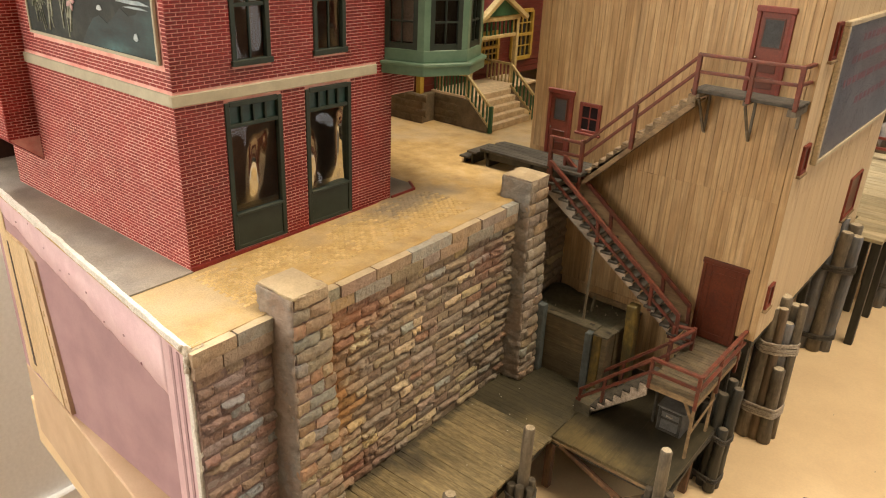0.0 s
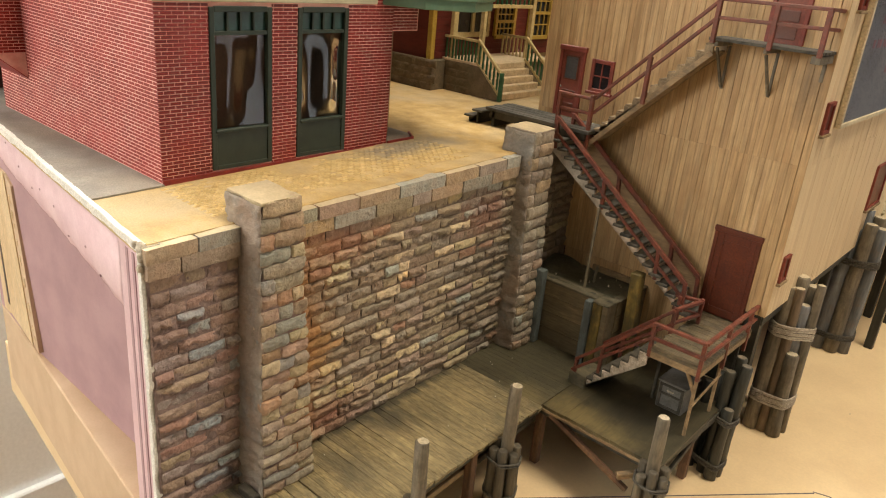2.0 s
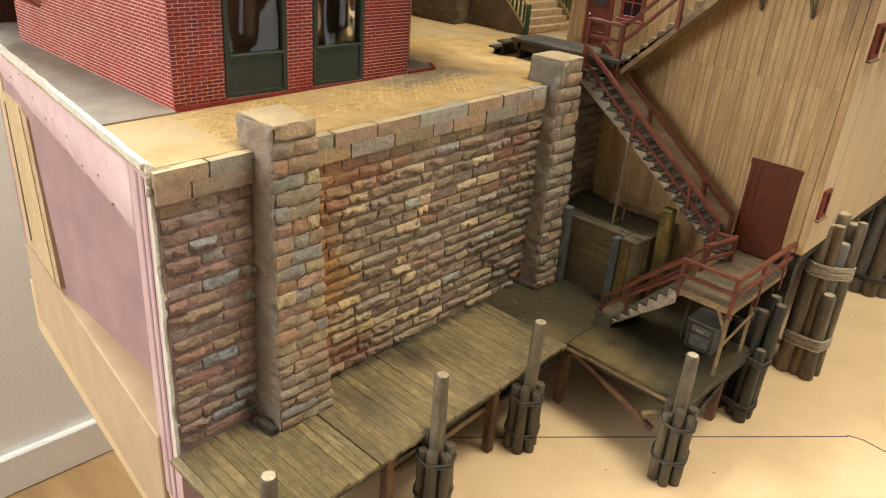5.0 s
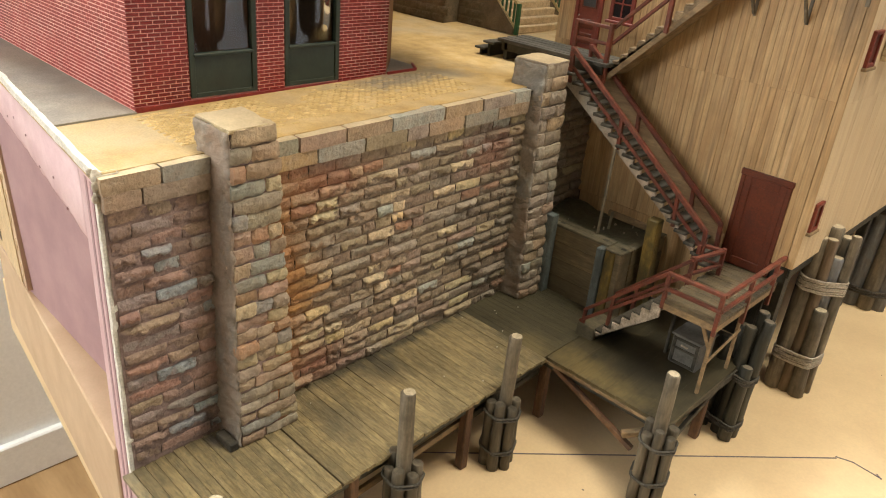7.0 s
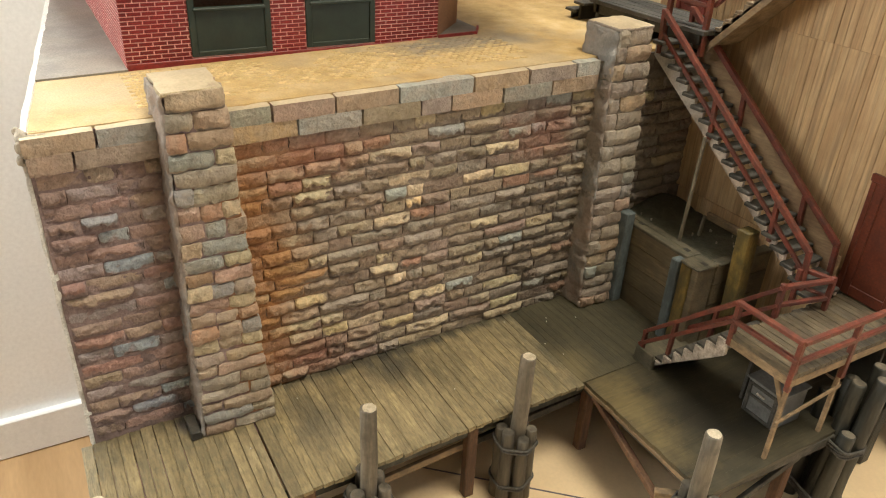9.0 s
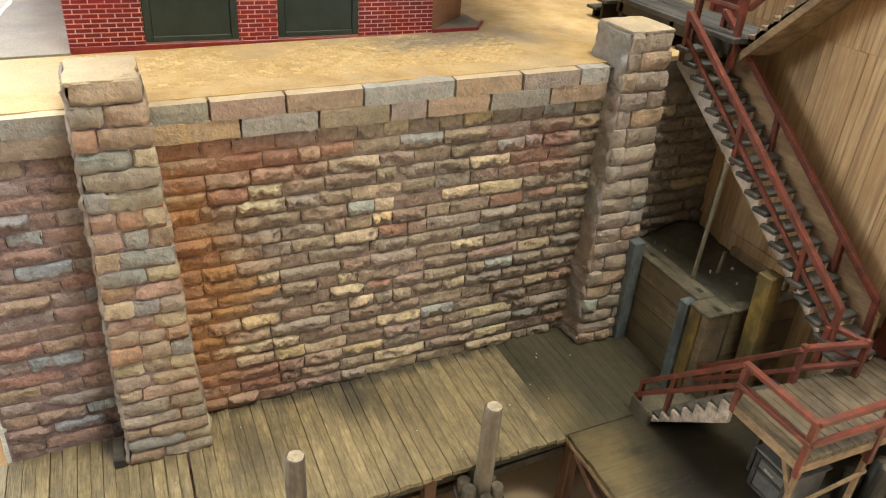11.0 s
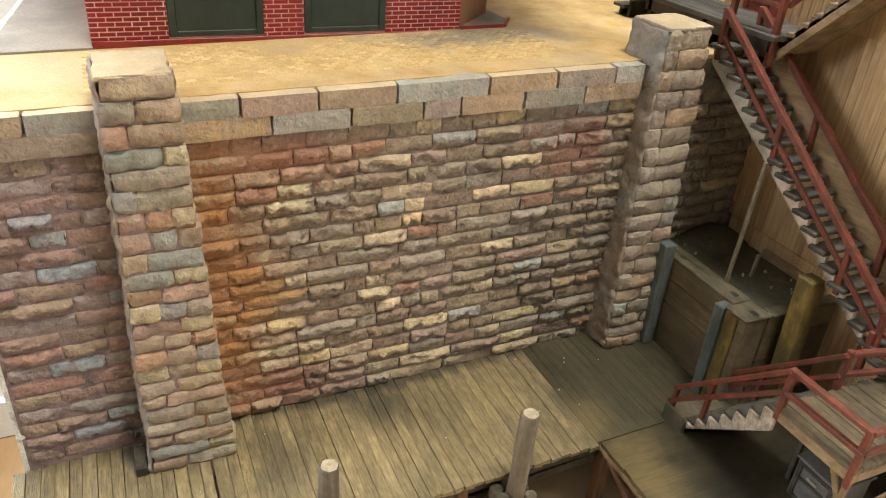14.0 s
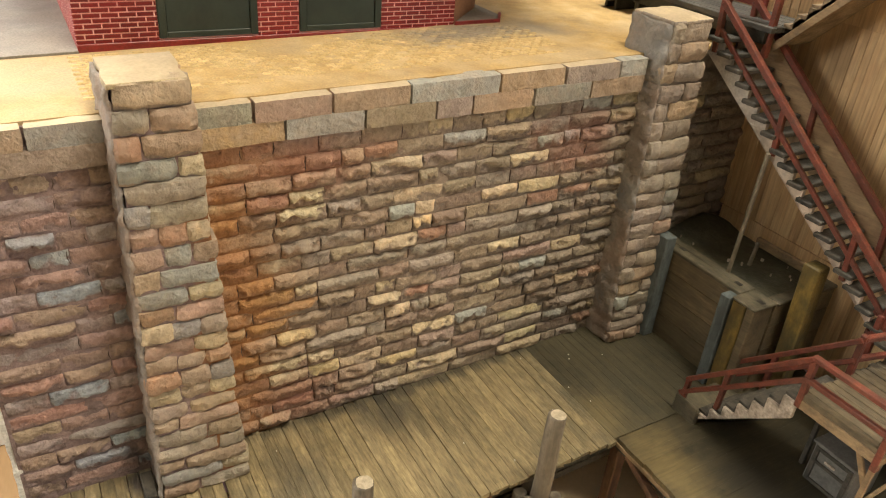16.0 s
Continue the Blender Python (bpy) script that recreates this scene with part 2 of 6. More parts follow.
DOORRED = stuff("door_red_paint", two((0.1, 0.02, 0.008), (0.14, 0.031, 0.012)), 4, rough=0.4, bump=0.12, grime=((0.07, 0.02, 0.012), 0.5, 3))
# patches: darker boards below the landing's end and beside the stair
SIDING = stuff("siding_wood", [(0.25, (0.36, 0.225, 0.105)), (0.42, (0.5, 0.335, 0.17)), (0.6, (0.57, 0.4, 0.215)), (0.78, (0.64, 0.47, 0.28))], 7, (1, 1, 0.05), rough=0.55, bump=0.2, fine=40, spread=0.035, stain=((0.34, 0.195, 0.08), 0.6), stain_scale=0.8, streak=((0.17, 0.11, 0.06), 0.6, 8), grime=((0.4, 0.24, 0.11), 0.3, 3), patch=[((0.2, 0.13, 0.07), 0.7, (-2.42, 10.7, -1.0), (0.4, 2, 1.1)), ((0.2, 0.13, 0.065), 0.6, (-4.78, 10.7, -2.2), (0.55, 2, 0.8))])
# stains and ochre patches; darkening by wall and inner corner is painted shade
DECKDIRTSHADE = [(DARKMARK, 0.85, (-5.5, 4.1, -5.6), (0.35, 0.3, 0.3)), ((0.06, 0.056, 0.045), 0.75, (-5.35, 6.38, -5.55), (1.1, 0.75, 3)), ((0.075, 0.07, 0.055), 0.6, (-4.9, 5.3, -5.6), (1.2, 0.7, 3)), ((0.45, 0.36, 0.2), 0.45, (-4.6, 6.2, -5.6), (1.3, 1.8, 3)),
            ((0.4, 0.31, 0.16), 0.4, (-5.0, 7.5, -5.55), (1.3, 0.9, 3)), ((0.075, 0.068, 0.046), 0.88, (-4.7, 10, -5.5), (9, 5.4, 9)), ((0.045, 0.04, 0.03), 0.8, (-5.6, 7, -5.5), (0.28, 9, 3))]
PLANK = stuff("deck_plank", [(0.28, (0.19, 0.152, 0.085)), (0.5, (0.29, 0.232, 0.13)), (0.72, (0.4, 0.325, 0.19))], 7, (0.22, 1.3, 1), rough=0.5, bump=0.8, fine=32, spread=0.15, grain=0.34, stain=((0.14, 0.115, 0.066), 0.75), stain_scale=1.5, wash=((0.37, 0.285, 0.13), 0.45), patch=DECKDIRTSHADE, grime=((0.15, 0.125, 0.07), 0.5, 9))
# dark planks, deepened further: shade under stair and landing is in the colour
PLANKIN = stuff("dusty_shaded_plank", [(0.28, (0.0295, 0.0265, 0.0164)), (0.5, (0.0508, 0.0452, 0.0269)), (0.72, (0.0819, 0.071, 0.0407))], 4, (0.12, 1.4, 1), rough=0.5, bump=0.3, fine=30, stain=((0.0614, 0.0562, 0.0367), 0.6), stain_scale=1.2, grime=((0.0942, 0.0796, 0.0433), 0.4, 7), patch=[((0.231, 0.18, 0.084), 0.5, (-4.3, 8.1, -5.5), (1.2, 1.2, 9))])
# last patch paints the shade under the landing's front
PLANKY = stuff("shaded_dark_plank", [(0.28, (0.0295, 0.025, 0.0138)), (0.5, (0.0475, 0.0398, 0.0216)), (0.72, (0.0737, 0.0608, 0.0328))], 4, (1.4, 0.12, 1), rough=0.5, bump=0.3, fine=30, stain=((0.0344, 0.0312, 0.0197), 0.6), stain_scale=1.0, grime=((0.0737, 0.0608, 0.0328), 0.5, 6), patch=[((0.2205, 0.168, 0.0714), 0.6, (-3.6, 8.3, -5.5), (2.6, 0.8, 9)), ((0.0231, 0.02, 0.0134), 0.8, (-3.1, 9.0, -5.5), (1.5, 1.0, 0.5))])
BARE = stuff("bare_wood", two((0.2, 0.13, 0.065), (0.34, 0.235, 0.13)), 6, (0.3, 0.3, 1), rough=0.65, bump=0.25, grime=((0.1, 0.075, 0.05), 0.6, 6))
PINKWOOD = stuff("pale_stringer_wood", [(0.36, (0.36, 0.3, 0.245)), (0.47, (0.58, 0.48, 0.385)), (0.58, (0.72, 0.59, 0.48))], 3, rough=0.75, bump=0.4, grime=((0.2, 0.165, 0.13), 0.45, 5), patch=[((0.4, 0.39, 0.36), 0.7, (-5.4, 9.9, -2.4), (2.4, 3, 2.4))])
PROPWOOD = stuff("grey_prop_wood", two((0.13, 0.11, 0.075), (0.27, 0.23, 0.165)), 6, (1, 1, 0.3), rough=0.65, bump=0.3, grime=((0.09, 0.075, 0.05), 0.5, 8))
TREAD = stuff("tread_wood", two((0.024, 0.022, 0.018), (0.08, 0.071, 0.057)), 8, rough=0.7, bump=0.4, grime=((0.105, 0.092, 0.07), 0.55, 9))
BLACKWOOD = stuff("tarred_wood", two((0.012, 0.012, 0.009), (0.04, 0.037, 0.026)), 6, rough=0.5, bump=0.3)
CRIBWOOD = stuff("crib_wood", [(0.3, (0.085, 0.066, 0.038)), (0.5, (0.175, 0.132, 0.075)), (0.72, (0.26, 0.198, 0.112))], 5, (0.15, 1, 1.2), rough=0.55, bump=0.3, stain=((0.08, 0.072, 0.048), 0.6), spread=0.12, grime=((0.1, 0.088, 0.055), 0.5, 4))
BLUEPOST = stuff("blue_grey_post", two((0.08, 0.1, 0.105), (0.17, 0.205, 0.21)), 6, (1, 1, 0.2), rough=0.6, bump=0.3, grime=((0.06, 0.065, 0.06), 0.5, 5))
YELPOST = stuff("yellow_post", two((0.11, 0.072, 0.018), (0.28, 0.19, 0.045)), 6, (1, 1, 0.3), rough=0.55, bump=0.4, stain=((0.05, 0.048, 0.025), 0.8), stain_scale=2.5, grime=((0.07, 0.062, 0.025), 0.65, 4))
PILE = stuff("weathered_pile", [(0.28, (0.078, 0.066, 0.048)), (0.5, (0.165, 0.138, 0.102)), (0.72, (0.28, 0.236, 0.175))], 8, (1, 1, 0.12), rough=0.65, bump=0.4, fine=35, spread=0.2, grime=((0.075, 0.064, 0.048), 0.5, 5))
PILEDARK = stuff("dark_pile", [(0.28, (0.014, 0.0145, 0.012)), (0.5, (0.03, 0.03, 0.024)), (0.72, (0.075, 0.07, 0.054))], 8, (1, 1, 0.12), rough=0.5, bump=0.4, fine=35, spread=0.2)
PILEBLUE = stuff("blue_grey_pile", [(0.28, (0.08, 0.088, 0.1)), (0.5, (0.15, 0.162, 0.18)), (0.72, (0.26, 0.27, 0.285))], 6, (1, 1, 0.12), rough=0.6, bump=0.4, fine=35, spread=0.2, grime=((0.16, 0.13, 0.11), 0.55, 4))
ENDGRAIN = stuff("end_grain", two((0.4, 0.34, 0.24), (0.58, 0.5, 0.37)), 12, rough=0.8, bump=0.2)
ROPE = stuff("thread", two((0.34, 0.3, 0.25), (0.6, 0.54, 0.46)), 30, rough=0.9, bump=0.5, fine=90)
ROPEDARK = stuff("dark_thread", two((0.06, 0.055, 0.048), (0.12, 0.11, 0.095)), 30, rough=0.9, bump=0.5, fine=90)
LEG = stuff("stained_leg", two((0.075, 0.038, 0.021), (0.19, 0.1, 0.052)), 5, (1, 1, 0.3), rough=0.6, bump=0.3)
WATER = stuff("base_paint", two((0.76, 0.58, 0.355), (0.82, 0.64, 0.4)), 1.3, rough=0.5, bump=0.05, fine=25, stain=((0.72, 0.54, 0.33), 0.4), stain_scale=0.35, grain=0.04, grime=((0.68, 0.5, 0.31), 0.25, 1.5))
INK = stuff("pencil", two((0.1, 0.08, 0.1), (0.16, 0.13, 0.15)), 20, rough=0.8, bump=0)
FOAM = stuff("mauve_foam", two((0.4, 0.25, 0.28), (0.48, 0.31, 0.34)), 1.5, rough=0.7, bump=0.1, fine=50, grain=0.05)
FOAMLIGHT = stuff("pink_foam", two((0.66, 0.45, 0.5), (0.76, 0.56, 0.6)), 2.5, rough=0.6, bump=0.15, fine=40, grain=0.05)
CRUMBLE = stuff("crumbled_plaster", two((0.4, 0.35, 0.28), (0.64, 0.58, 0.49)), 9, rough=0.85, bump=0.6, fine=40)
PAPER = stuff("white_card", two((0.7, 0.68, 0.63), (0.82, 0.8, 0.76)), 6, rough=0.85, bump=0.3)
TANBOARD = stuff("tan_board", two((0.56, 0.4, 0.26), (0.64, 0.48, 0.33)), 1.5, rough=0.7, bump=0.06, grain=0.05)
PALEWOOD = stuff("pale_board", two((0.6, 0.44, 0.25), (0.7, 0.54, 0.34)), 3, (1, 1, 0.2), rough=0.65, bump=0.1)
WALLPAINT = stuff("wall_paint", two((0.84, 0.84, 0.83), (0.87, 0.87, 0.86)), 0.3, rough=0.6, bump=0.03, fine=6, grain=0.05)
# unseen walls: colour lowered only to cut bounce light and deepen contrast
DIMWALL = stuff("dimmed_wall_paint", two((0.25, 0.225, 0.185), (0.3, 0.27, 0.225)), 0.3, rough=0.7, bump=0.03, fine=6, grain=0.05)
PILEMID = stuff("brown_pile", [(0.28, (0.05, 0.042, 0.031)), (0.5, (0.1, 0.085, 0.063)), (0.72, (0.18, 0.15, 0.11))], 8, (1, 1, 0.12), rough=0.6, bump=0.4, fine=35, spread=0.2)
CRIMSON = stuff("crimson_plinth_paint", two((0.17, 0.012, 0.012), (0.25, 0.022, 0.02)), 5, rough=0.35, bump=0.1)
PALESTRING = stuff("cream_stringer_wood", [(0.35, (0.24, 0.2, 0.16)), (0.5, (0.46, 0.39, 0.32)), (0.65, (0.6, 0.53, 0.45))], 5, rough=0.75, bump=0.3, grime=((0.14, 0.12, 0.095), 0.5, 6))
PIERWOOD = stuff("pier_plank", [(0.3, (0.3, 0.25, 0.15)), (0.5, (0.46, 0.39, 0.25)), (0.7, (0.58, 0.5, 0.35))], 4, (0.12, 1.2, 1), rough=0.6, bump=0.3, spread=0.12, stain=((0.2, 0.18, 0.12), 0.6), stain_scale=0.8)
ROCK = stuff("bank_rock", [(0.3, (0.09, 0.1, 0.12)), (0.52, (0.2, 0.22, 0.25)), (0.72, (0.42, 0.41, 0.4))], 3, rough=0.8, bump=0.8, fine=20, stain=((0.4, 0.3, 0.2), 0.5), stain_scale=0.9)
# smooth side boards, paler than SIDING: the side's brighter light is in the colour
SIDINGLIT = stuff("lit_side_siding", [(0.25, (0.6, 0.44, 0.27)), (0.42, (0.7, 0.54, 0.35)), (0.6, (0.75, 0.6, 0.4)), (0.78, (0.8, 0.66, 0.46))], 5, (1, 1, 0.05), rough=0.5, bump=0.1, fine=30, spread=0.015, stain=((0.6, 0.44, 0.27), 0.4), stain_scale=0.6, streak=((0.3, 0.2, 0.11), 0.35, 4), grain=0.06)
CRIBCAP = stuff("crib_cap_wood", two((0.06, 0.054, 0.036), (0.135, 0.118, 0.075)), 6, (0.3, 1, 1), rough=0.6, bump=0.4, grime=((0.18, 0.15, 0.1), 0.5, 5))
HOUSESTONE = stuff("house_base", two((0.1, 0.076, 0.048), (0.19, 0.145, 0.095)), 4, rough=0.85, bump=0.6, stain=((0.14, 0.125, 0.085), 0.5), stain_scale=1.5)
PILEORANGE = stuff("orange_stained_pile", [(0.28, (0.08, 0.056, 0.036)), (0.5, (0.155, 0.108, 0.068)), (0.72, (0.24, 0.18, 0.12))], 8, (1, 1, 0.12), rough=0.6, bump=0.4, fine=35)
SIGNCREAM = stuff("cream_border", two((0.52, 0.44, 0.31), (0.66, 0.57, 0.42)), 5, rough=0.6, bump=0.1)
WETFILL = stuff("wet_filling", [(0.3, (0.022, 0.023, 0.014)), (0.55, (0.046, 0.047, 0.028)), (0.72, (0.085, 0.082, 0.05))], 5, rough=0.5, bump=0.5, fine=30, stain=((0.07, 0.068, 0.042), 0.6), stain_scale=2, grime=((0.12, 0.11, 0.075), 0.4, 14))
TRIMPAINT = stuff("white_trim", two((0.8, 0.8, 0.79), (0.84, 0.84, 0.83)), 0.5, rough=0.4, bump=0.02, fine=6, grain=0.05)
FLOORWOOD = stuff("room_floor", two((0.3, 0.18, 0.08), (0.42, 0.27, 0.13)), 0.5, (0.2, 1, 1), rough=0.45, bump=0.1, fine=8, grain=0.05)
NAVY = stuff("navy_sign", two((0.07, 0.08, 0.12), (0.13, 0.15, 0.205)), 1.2, rough=0.3, bump=0.03, grain=0.04, stain=((0.19, 0.19, 0.23), 0.4), stain_scale=0.6)
SIGNRED = stuff("faded_red_lettering", two((0.2, 0.085, 0.125), (0.28, 0.13, 0.17)), 5, rough=0.5, bump=0)
YELLOW = stuff("yellow_trim", two((0.36, 0.24, 0.035), (0.47, 0.33, 0.07)), 5, rough=0.5, bump=0.1)
# darker than its paint: the turret's shade is put into the colour
HOUSERED = stuff("shaded_house_red", two((0.09, 0.01, 0.008), (0.13, 0.017, 0.012)), 4, (1, 1, 3), rough=0.6, bump=0.2)
GREEN = stuff("porch_green", two((0.015, 0.095, 0.045), (0.03, 0.14, 0.067)), 4, rough=0.5, bump=0.1)
OLIVE = stuff("rail_cream", two((0.44, 0.36, 0.18), (0.6, 0.5, 0.27)), 5, rough=0.6, bump=0.1)
STEPSTONE = stuff("step_stone", two((0.5, 0.41, 0.28), (0.68, 0.57, 0.4)), 6, rough=0.8, bump=0.4)
DARKIN = stuff("dark_interior", two((0.03, 0.022, 0.018), (0.06, 0.045, 0.035)), 2, rough=0.8, bump=0)
BROWNIN = stuff("brown_interior", two((0.24, 0.12, 0.065), (0.34, 0.18, 0.1)), 2, rough=0.7, bump=0)
CHROME = stuff("knob_metal", two((0.6, 0.58, 0.55), (0.75, 0.72, 0.7)), 9, rough=0.25, bump=0, metal=1.0, rough_var=0.05)
SHADE = stuff("lilac_blind", two((0.66, 0.64, 0.7), (0.76, 0.74, 0.8)), 3, rough=0.8, bump=0.05)


FILM = bpy.data.materials.new("thin_glazing")
FILM.use_nodes = True
_n, _l = FILM.node_tree.nodes, FILM.node_tree.links
_mix, _gl, _tr, _fr = _n.new("ShaderNodeMixShader"), _n.new("ShaderNodeBsdfGlossy"), _n.new("ShaderNodeBsdfTransparent"), _n.new("ShaderNodeFresnel")
_gl.inputs["Roughness"].default_value, _fr.inputs[0].default_value = 0.03, 1.38
_tr.inputs[0].default_value = (0.72, 0.66, 0.6, 1)
_l.new(_fr.outputs[0], _mix.inputs[0])
_l.new(_tr.outputs[0], _mix.inputs[1])
_l.new(_gl.outputs[0], _mix.inputs[2])
_l.new(_mix.outputs[0], _n["Material Output"].inputs[0])
TEAL = stuff("teal_glazing", two((0.008, 0.03, 0.025), (0.025, 0.075, 0.065)), 4, rough=0.38, bump=0.0, grain=0)


# ---- mesh helpers ----
def box(bm, x0, x1, y0, y1, z0, z1, rise=0.0):
    """A block; rise lifts it along y, as the model's ground does."""
    vs = [bm.verts.new((x, y, z + rise * y)) for x in (x0, x1) for y in (y0, y1) for z in (z0, z1)]
    for f in ((0, 1, 3, 2), (4, 6, 7, 5), (0, 4, 5, 1), (2, 3, 7, 6), (0, 2, 6, 4), (1, 5, 7, 3)):
        bm.faces.new([vs[i] for i in f])
    return vs


def prism(bm, pts, axis, a, b):
    """An outline drawn in the plane across an axis, carried from a to b along it."""
    def put(p, c):
        return {"x": (c, p[0], p[1]), "y": (p[0], c, p[1]), "z": (p[0], p[1], c)}[axis]
    lo, hi = [bm.verts.new(put(p, a)) for p in pts], [bm.verts.new(put(p, b)) for p in pts]
    bm.faces.new(lo)
    bm.faces.new(hi[::-1])
    for i in range(len(pts)):
        j = (i + 1) % len(pts)
        bm.faces.new((lo[i], hi[i], hi[j], lo[j]))


def beam(bm, p, q, w, h, up=(0, 0, 1)):
    """A squared timber from p to q, w wide and h high."""
    p, q = Vector(p), Vector(q)
    d = (q - p).normalized()
    s = d.cross(Vector(up))
    s = s.normalized() if s.length > 1e-4 else Vector((1, 0, 0))
    t = s.cross(d)
    vs = [bm.verts.new(c + s * (w / 2 * i) + t * (h / 2 * j)) for c in (p, q) for i, j in ((-1, -1), (1, -1), (1, 1), (-1, 1))]
    bm.faces.new(vs[:4][::-1])
    bm.faces.new(vs[4:])
    for i in range(4):
        j = (i + 1) % 4
        bm.faces.new((vs[i], vs[j], vs[4 + j], vs[4 + i]))


def log(bm, p, q, r0, r1, seg=12, rough=0.05, rings=5, seed=0, tip=0.25):
    """A round pile, a little uneven, with a worn top edge."""
    rnd = random.Random(seed)
    p, q = Vector(p), Vector(q)
    d = (q - p).normalized()
    s = d.cross(Vector((0.3, 1, 0.1))).normalized()
    t = d.cross(s)
    ks = [i / rings for i in range(rings)] + [1 - tip * r1 / (q - p).length, 1]
    prev = None
    off = [rnd.uniform(-rough, rough) for _ in range(seg)]
    for i, k in enumerate(ks):
        r = r0 + (r1 - r0) * k
        if i == len(ks) - 1:
            r *= 1 - tip * 0.7
        c = p + (q - p) * k + (s * rnd.uniform(-1, 1) + t * rnd.uniform(-1, 1)) * r0 * 0.06
        ring = [bm.verts.new(c + (s * math.cos(a) + t * math.sin(a)) * r * (1 + off[j] + rnd.uniform(-rough, rough) * 0.6))
                for j, a in enumerate(2 * math.pi * j / seg for j in range(seg))]
        if prev:
            for j in range(seg):
                f = bm.faces.new((prev[j], prev[(j + 1) % seg], ring[(j + 1) % seg], ring[j]))
                f.smooth = True
        else:
            bm.faces.new(ring[::-1])
        prev = ring
    return bm.faces.new(prev)


def wavy_pane(name, x, y0, y1, z0, z1, material, parent, seed, amp=0.035):
    """Thin glazing that has warped, so that it mirrors in bent streaks."""
    bm = bmesh.new()
    rows = []
    for i in range(15):
        col = []
        for k in range(25):
            y, z = y0 + (y1 - y0) * i / 14, z0 + (z1 - z0) * k / 24
            edge = min(1, 4 * min(i / 14, 1 - i / 14)) * min(1, 5 * min(k / 24, 1 - k / 24))
            col.append(bm.verts.new((x + amp * edge * noise.noise(Vector((y * 2.2, z * 0.6, seed))), y, z)))
        rows.append(col)
    for i in range(14):
        for k in range(24):
            bm.faces.new((rows[i][k], rows[i + 1][k], rows[i + 1][k + 1], rows[i][k + 1])).smooth = True
    return part(name, bm, material, parent)


def bevel(bm, w, seg=1):
    bmesh.ops.bevel(bm, geom=list(bm.edges), offset=w, segments=seg, affect="EDGES", profile=0.6)


def empty(name, at=(0, 0, 0), label="", category="", group="", kind=""):
    ob = new(name)
    ob.empty_display_size = 0.01
    ob.location = Vector(at) * U
    return tagged(ob, label, category, group, kind)


def part(name, bm, material, parent=None, label="", smooth=False):
    """Links a bmesh, drawn in units, as one mesh object; under a parent it keeps its place."""
    root = parent
    while root is not None and root.parent is not None:
        root = root.parent
    at = root.location if root is not None else Vector((0, 0, 0))
    bmesh.ops.recalc_face_normals(bm, faces=list(bm.faces))
    bm.transform(Matrix.Translation(-at) @ Matrix.Scale(U, 4))
    me = bpy.data.meshes.new(name)
    if smooth:
        for f in bm.faces:
            f.smooth = True
    bm.to_mesh(me)
    bm.free()
    for m in (material if isinstance(material, (list, tuple)) else [material]):
        me.materials.append(m)
    ob = new(name, me)
    ob.parent = parent
    return tagged(ob, label)


def bar(name, p, q, w, h, material, parent, bev=0.006, label="", up=(0, 0, 1)):
    bm = bmesh.new()
    beam(bm, p, q, w, h, up)
    if bev:
        bevel(bm, bev)
    return part(name, bm, material, parent, label)


def block(name, x0, x1, y0, y1, z0, z1, material, parent=None, bev=0.006, label="", rise=0.0):
    bm = bmesh.new()
    box(bm, x0, x1, y0, y1, z0, z1, rise)
    if bev:
        bevel(bm, bev)
    return part(name, bm, material, parent, label)


def water_z(y):
    return -6.60 + 0.035 * (y - 8)


def deck_z(y):
    return -5.55 + 0.035 * (y - 7)


def street_z(y):
    return -2.455 + 0.02 * (y - 4.3)


# ---- the room ----
FLOOR_Z = -26.4
block("floor", -32, 42, -36, 72, FLOOR_Z - 1, FLOOR_Z, FLOORWOOD, bev=0)
block("ceiling", -32, 42, -36, 72, 32, 33, WALLPAINT, bev=0)
block("wall_west", -32, -31, -36, 72, FLOOR_Z, 32, WALLPAINT, bev=0)
block("wall_east", 40, 41, -36, 72, FLOOR_Z, 32, DIMWALL, bev=0)
block("wall_south", -31, 40, -36, -35, FLOOR_Z, 32, DIMWALL, bev=0)
block("wall_north", -31, 40, 71, 72, FLOOR_Z, 32, DIMWALL, bev=0)
block("baseboard", -31, -30.6, -35, 71, FLOOR_Z, FLOOR_Z + 2.1, TRIMPAINT, bev=0.08)
for nm in ("floor", "ceiling", "wall_west", "wall_east", "wall_south", "wall_north", "baseboard"):
    tagged(bpy.data.objects[nm], {"floor": "tan wooden room floor", "ceiling": "plain white room ceiling",
                                  "baseboard": "white painted baseboard along the wall"}.get(nm, "plain white painted room wall" if nm == "wall_west" else "unseen room wall, darkened to cut bounce light"), nm.split("_")[0], kind="structure")


# ---- the board that carries the model, and the ground on it ----
def edge_y(x):
    return 3.27 + 0.108 * (-5.6 - x)


base = empty("model_base", (0, 0, -8), "cream-painted board under the model, with pencil marks", "model base", kind="structure")
bm = bmesh.new()
prism(bm, [(-12.6, edge_y(-12.6) + 0.02), (-4.9, 3.24), (1.2, 1.6), (3.4, 6), (4.2, 26), (-12.6, 26)], "z", -7.75, -6.62)
for v in bm.verts:
    if v.co.z > -7:
        v.co.z = water_z(v.co.y)
part("board", bm, WATER, base)
for p, q in (((-4.75, 6.49), (-0.91, 10.7)), ((-0.93, 10.72), (-0.73, 10.79)), ((-0.73, 10.79), (-0.35, 10.75)), ((-0.43, 10.8), (-0.35, 10.74))):
    bar("pencil_line", (*p, water_z(p[1]) + 0.002), (*q, water_z(q[1]) + 0.002), 0.018, 0.006, INK, base, 0)
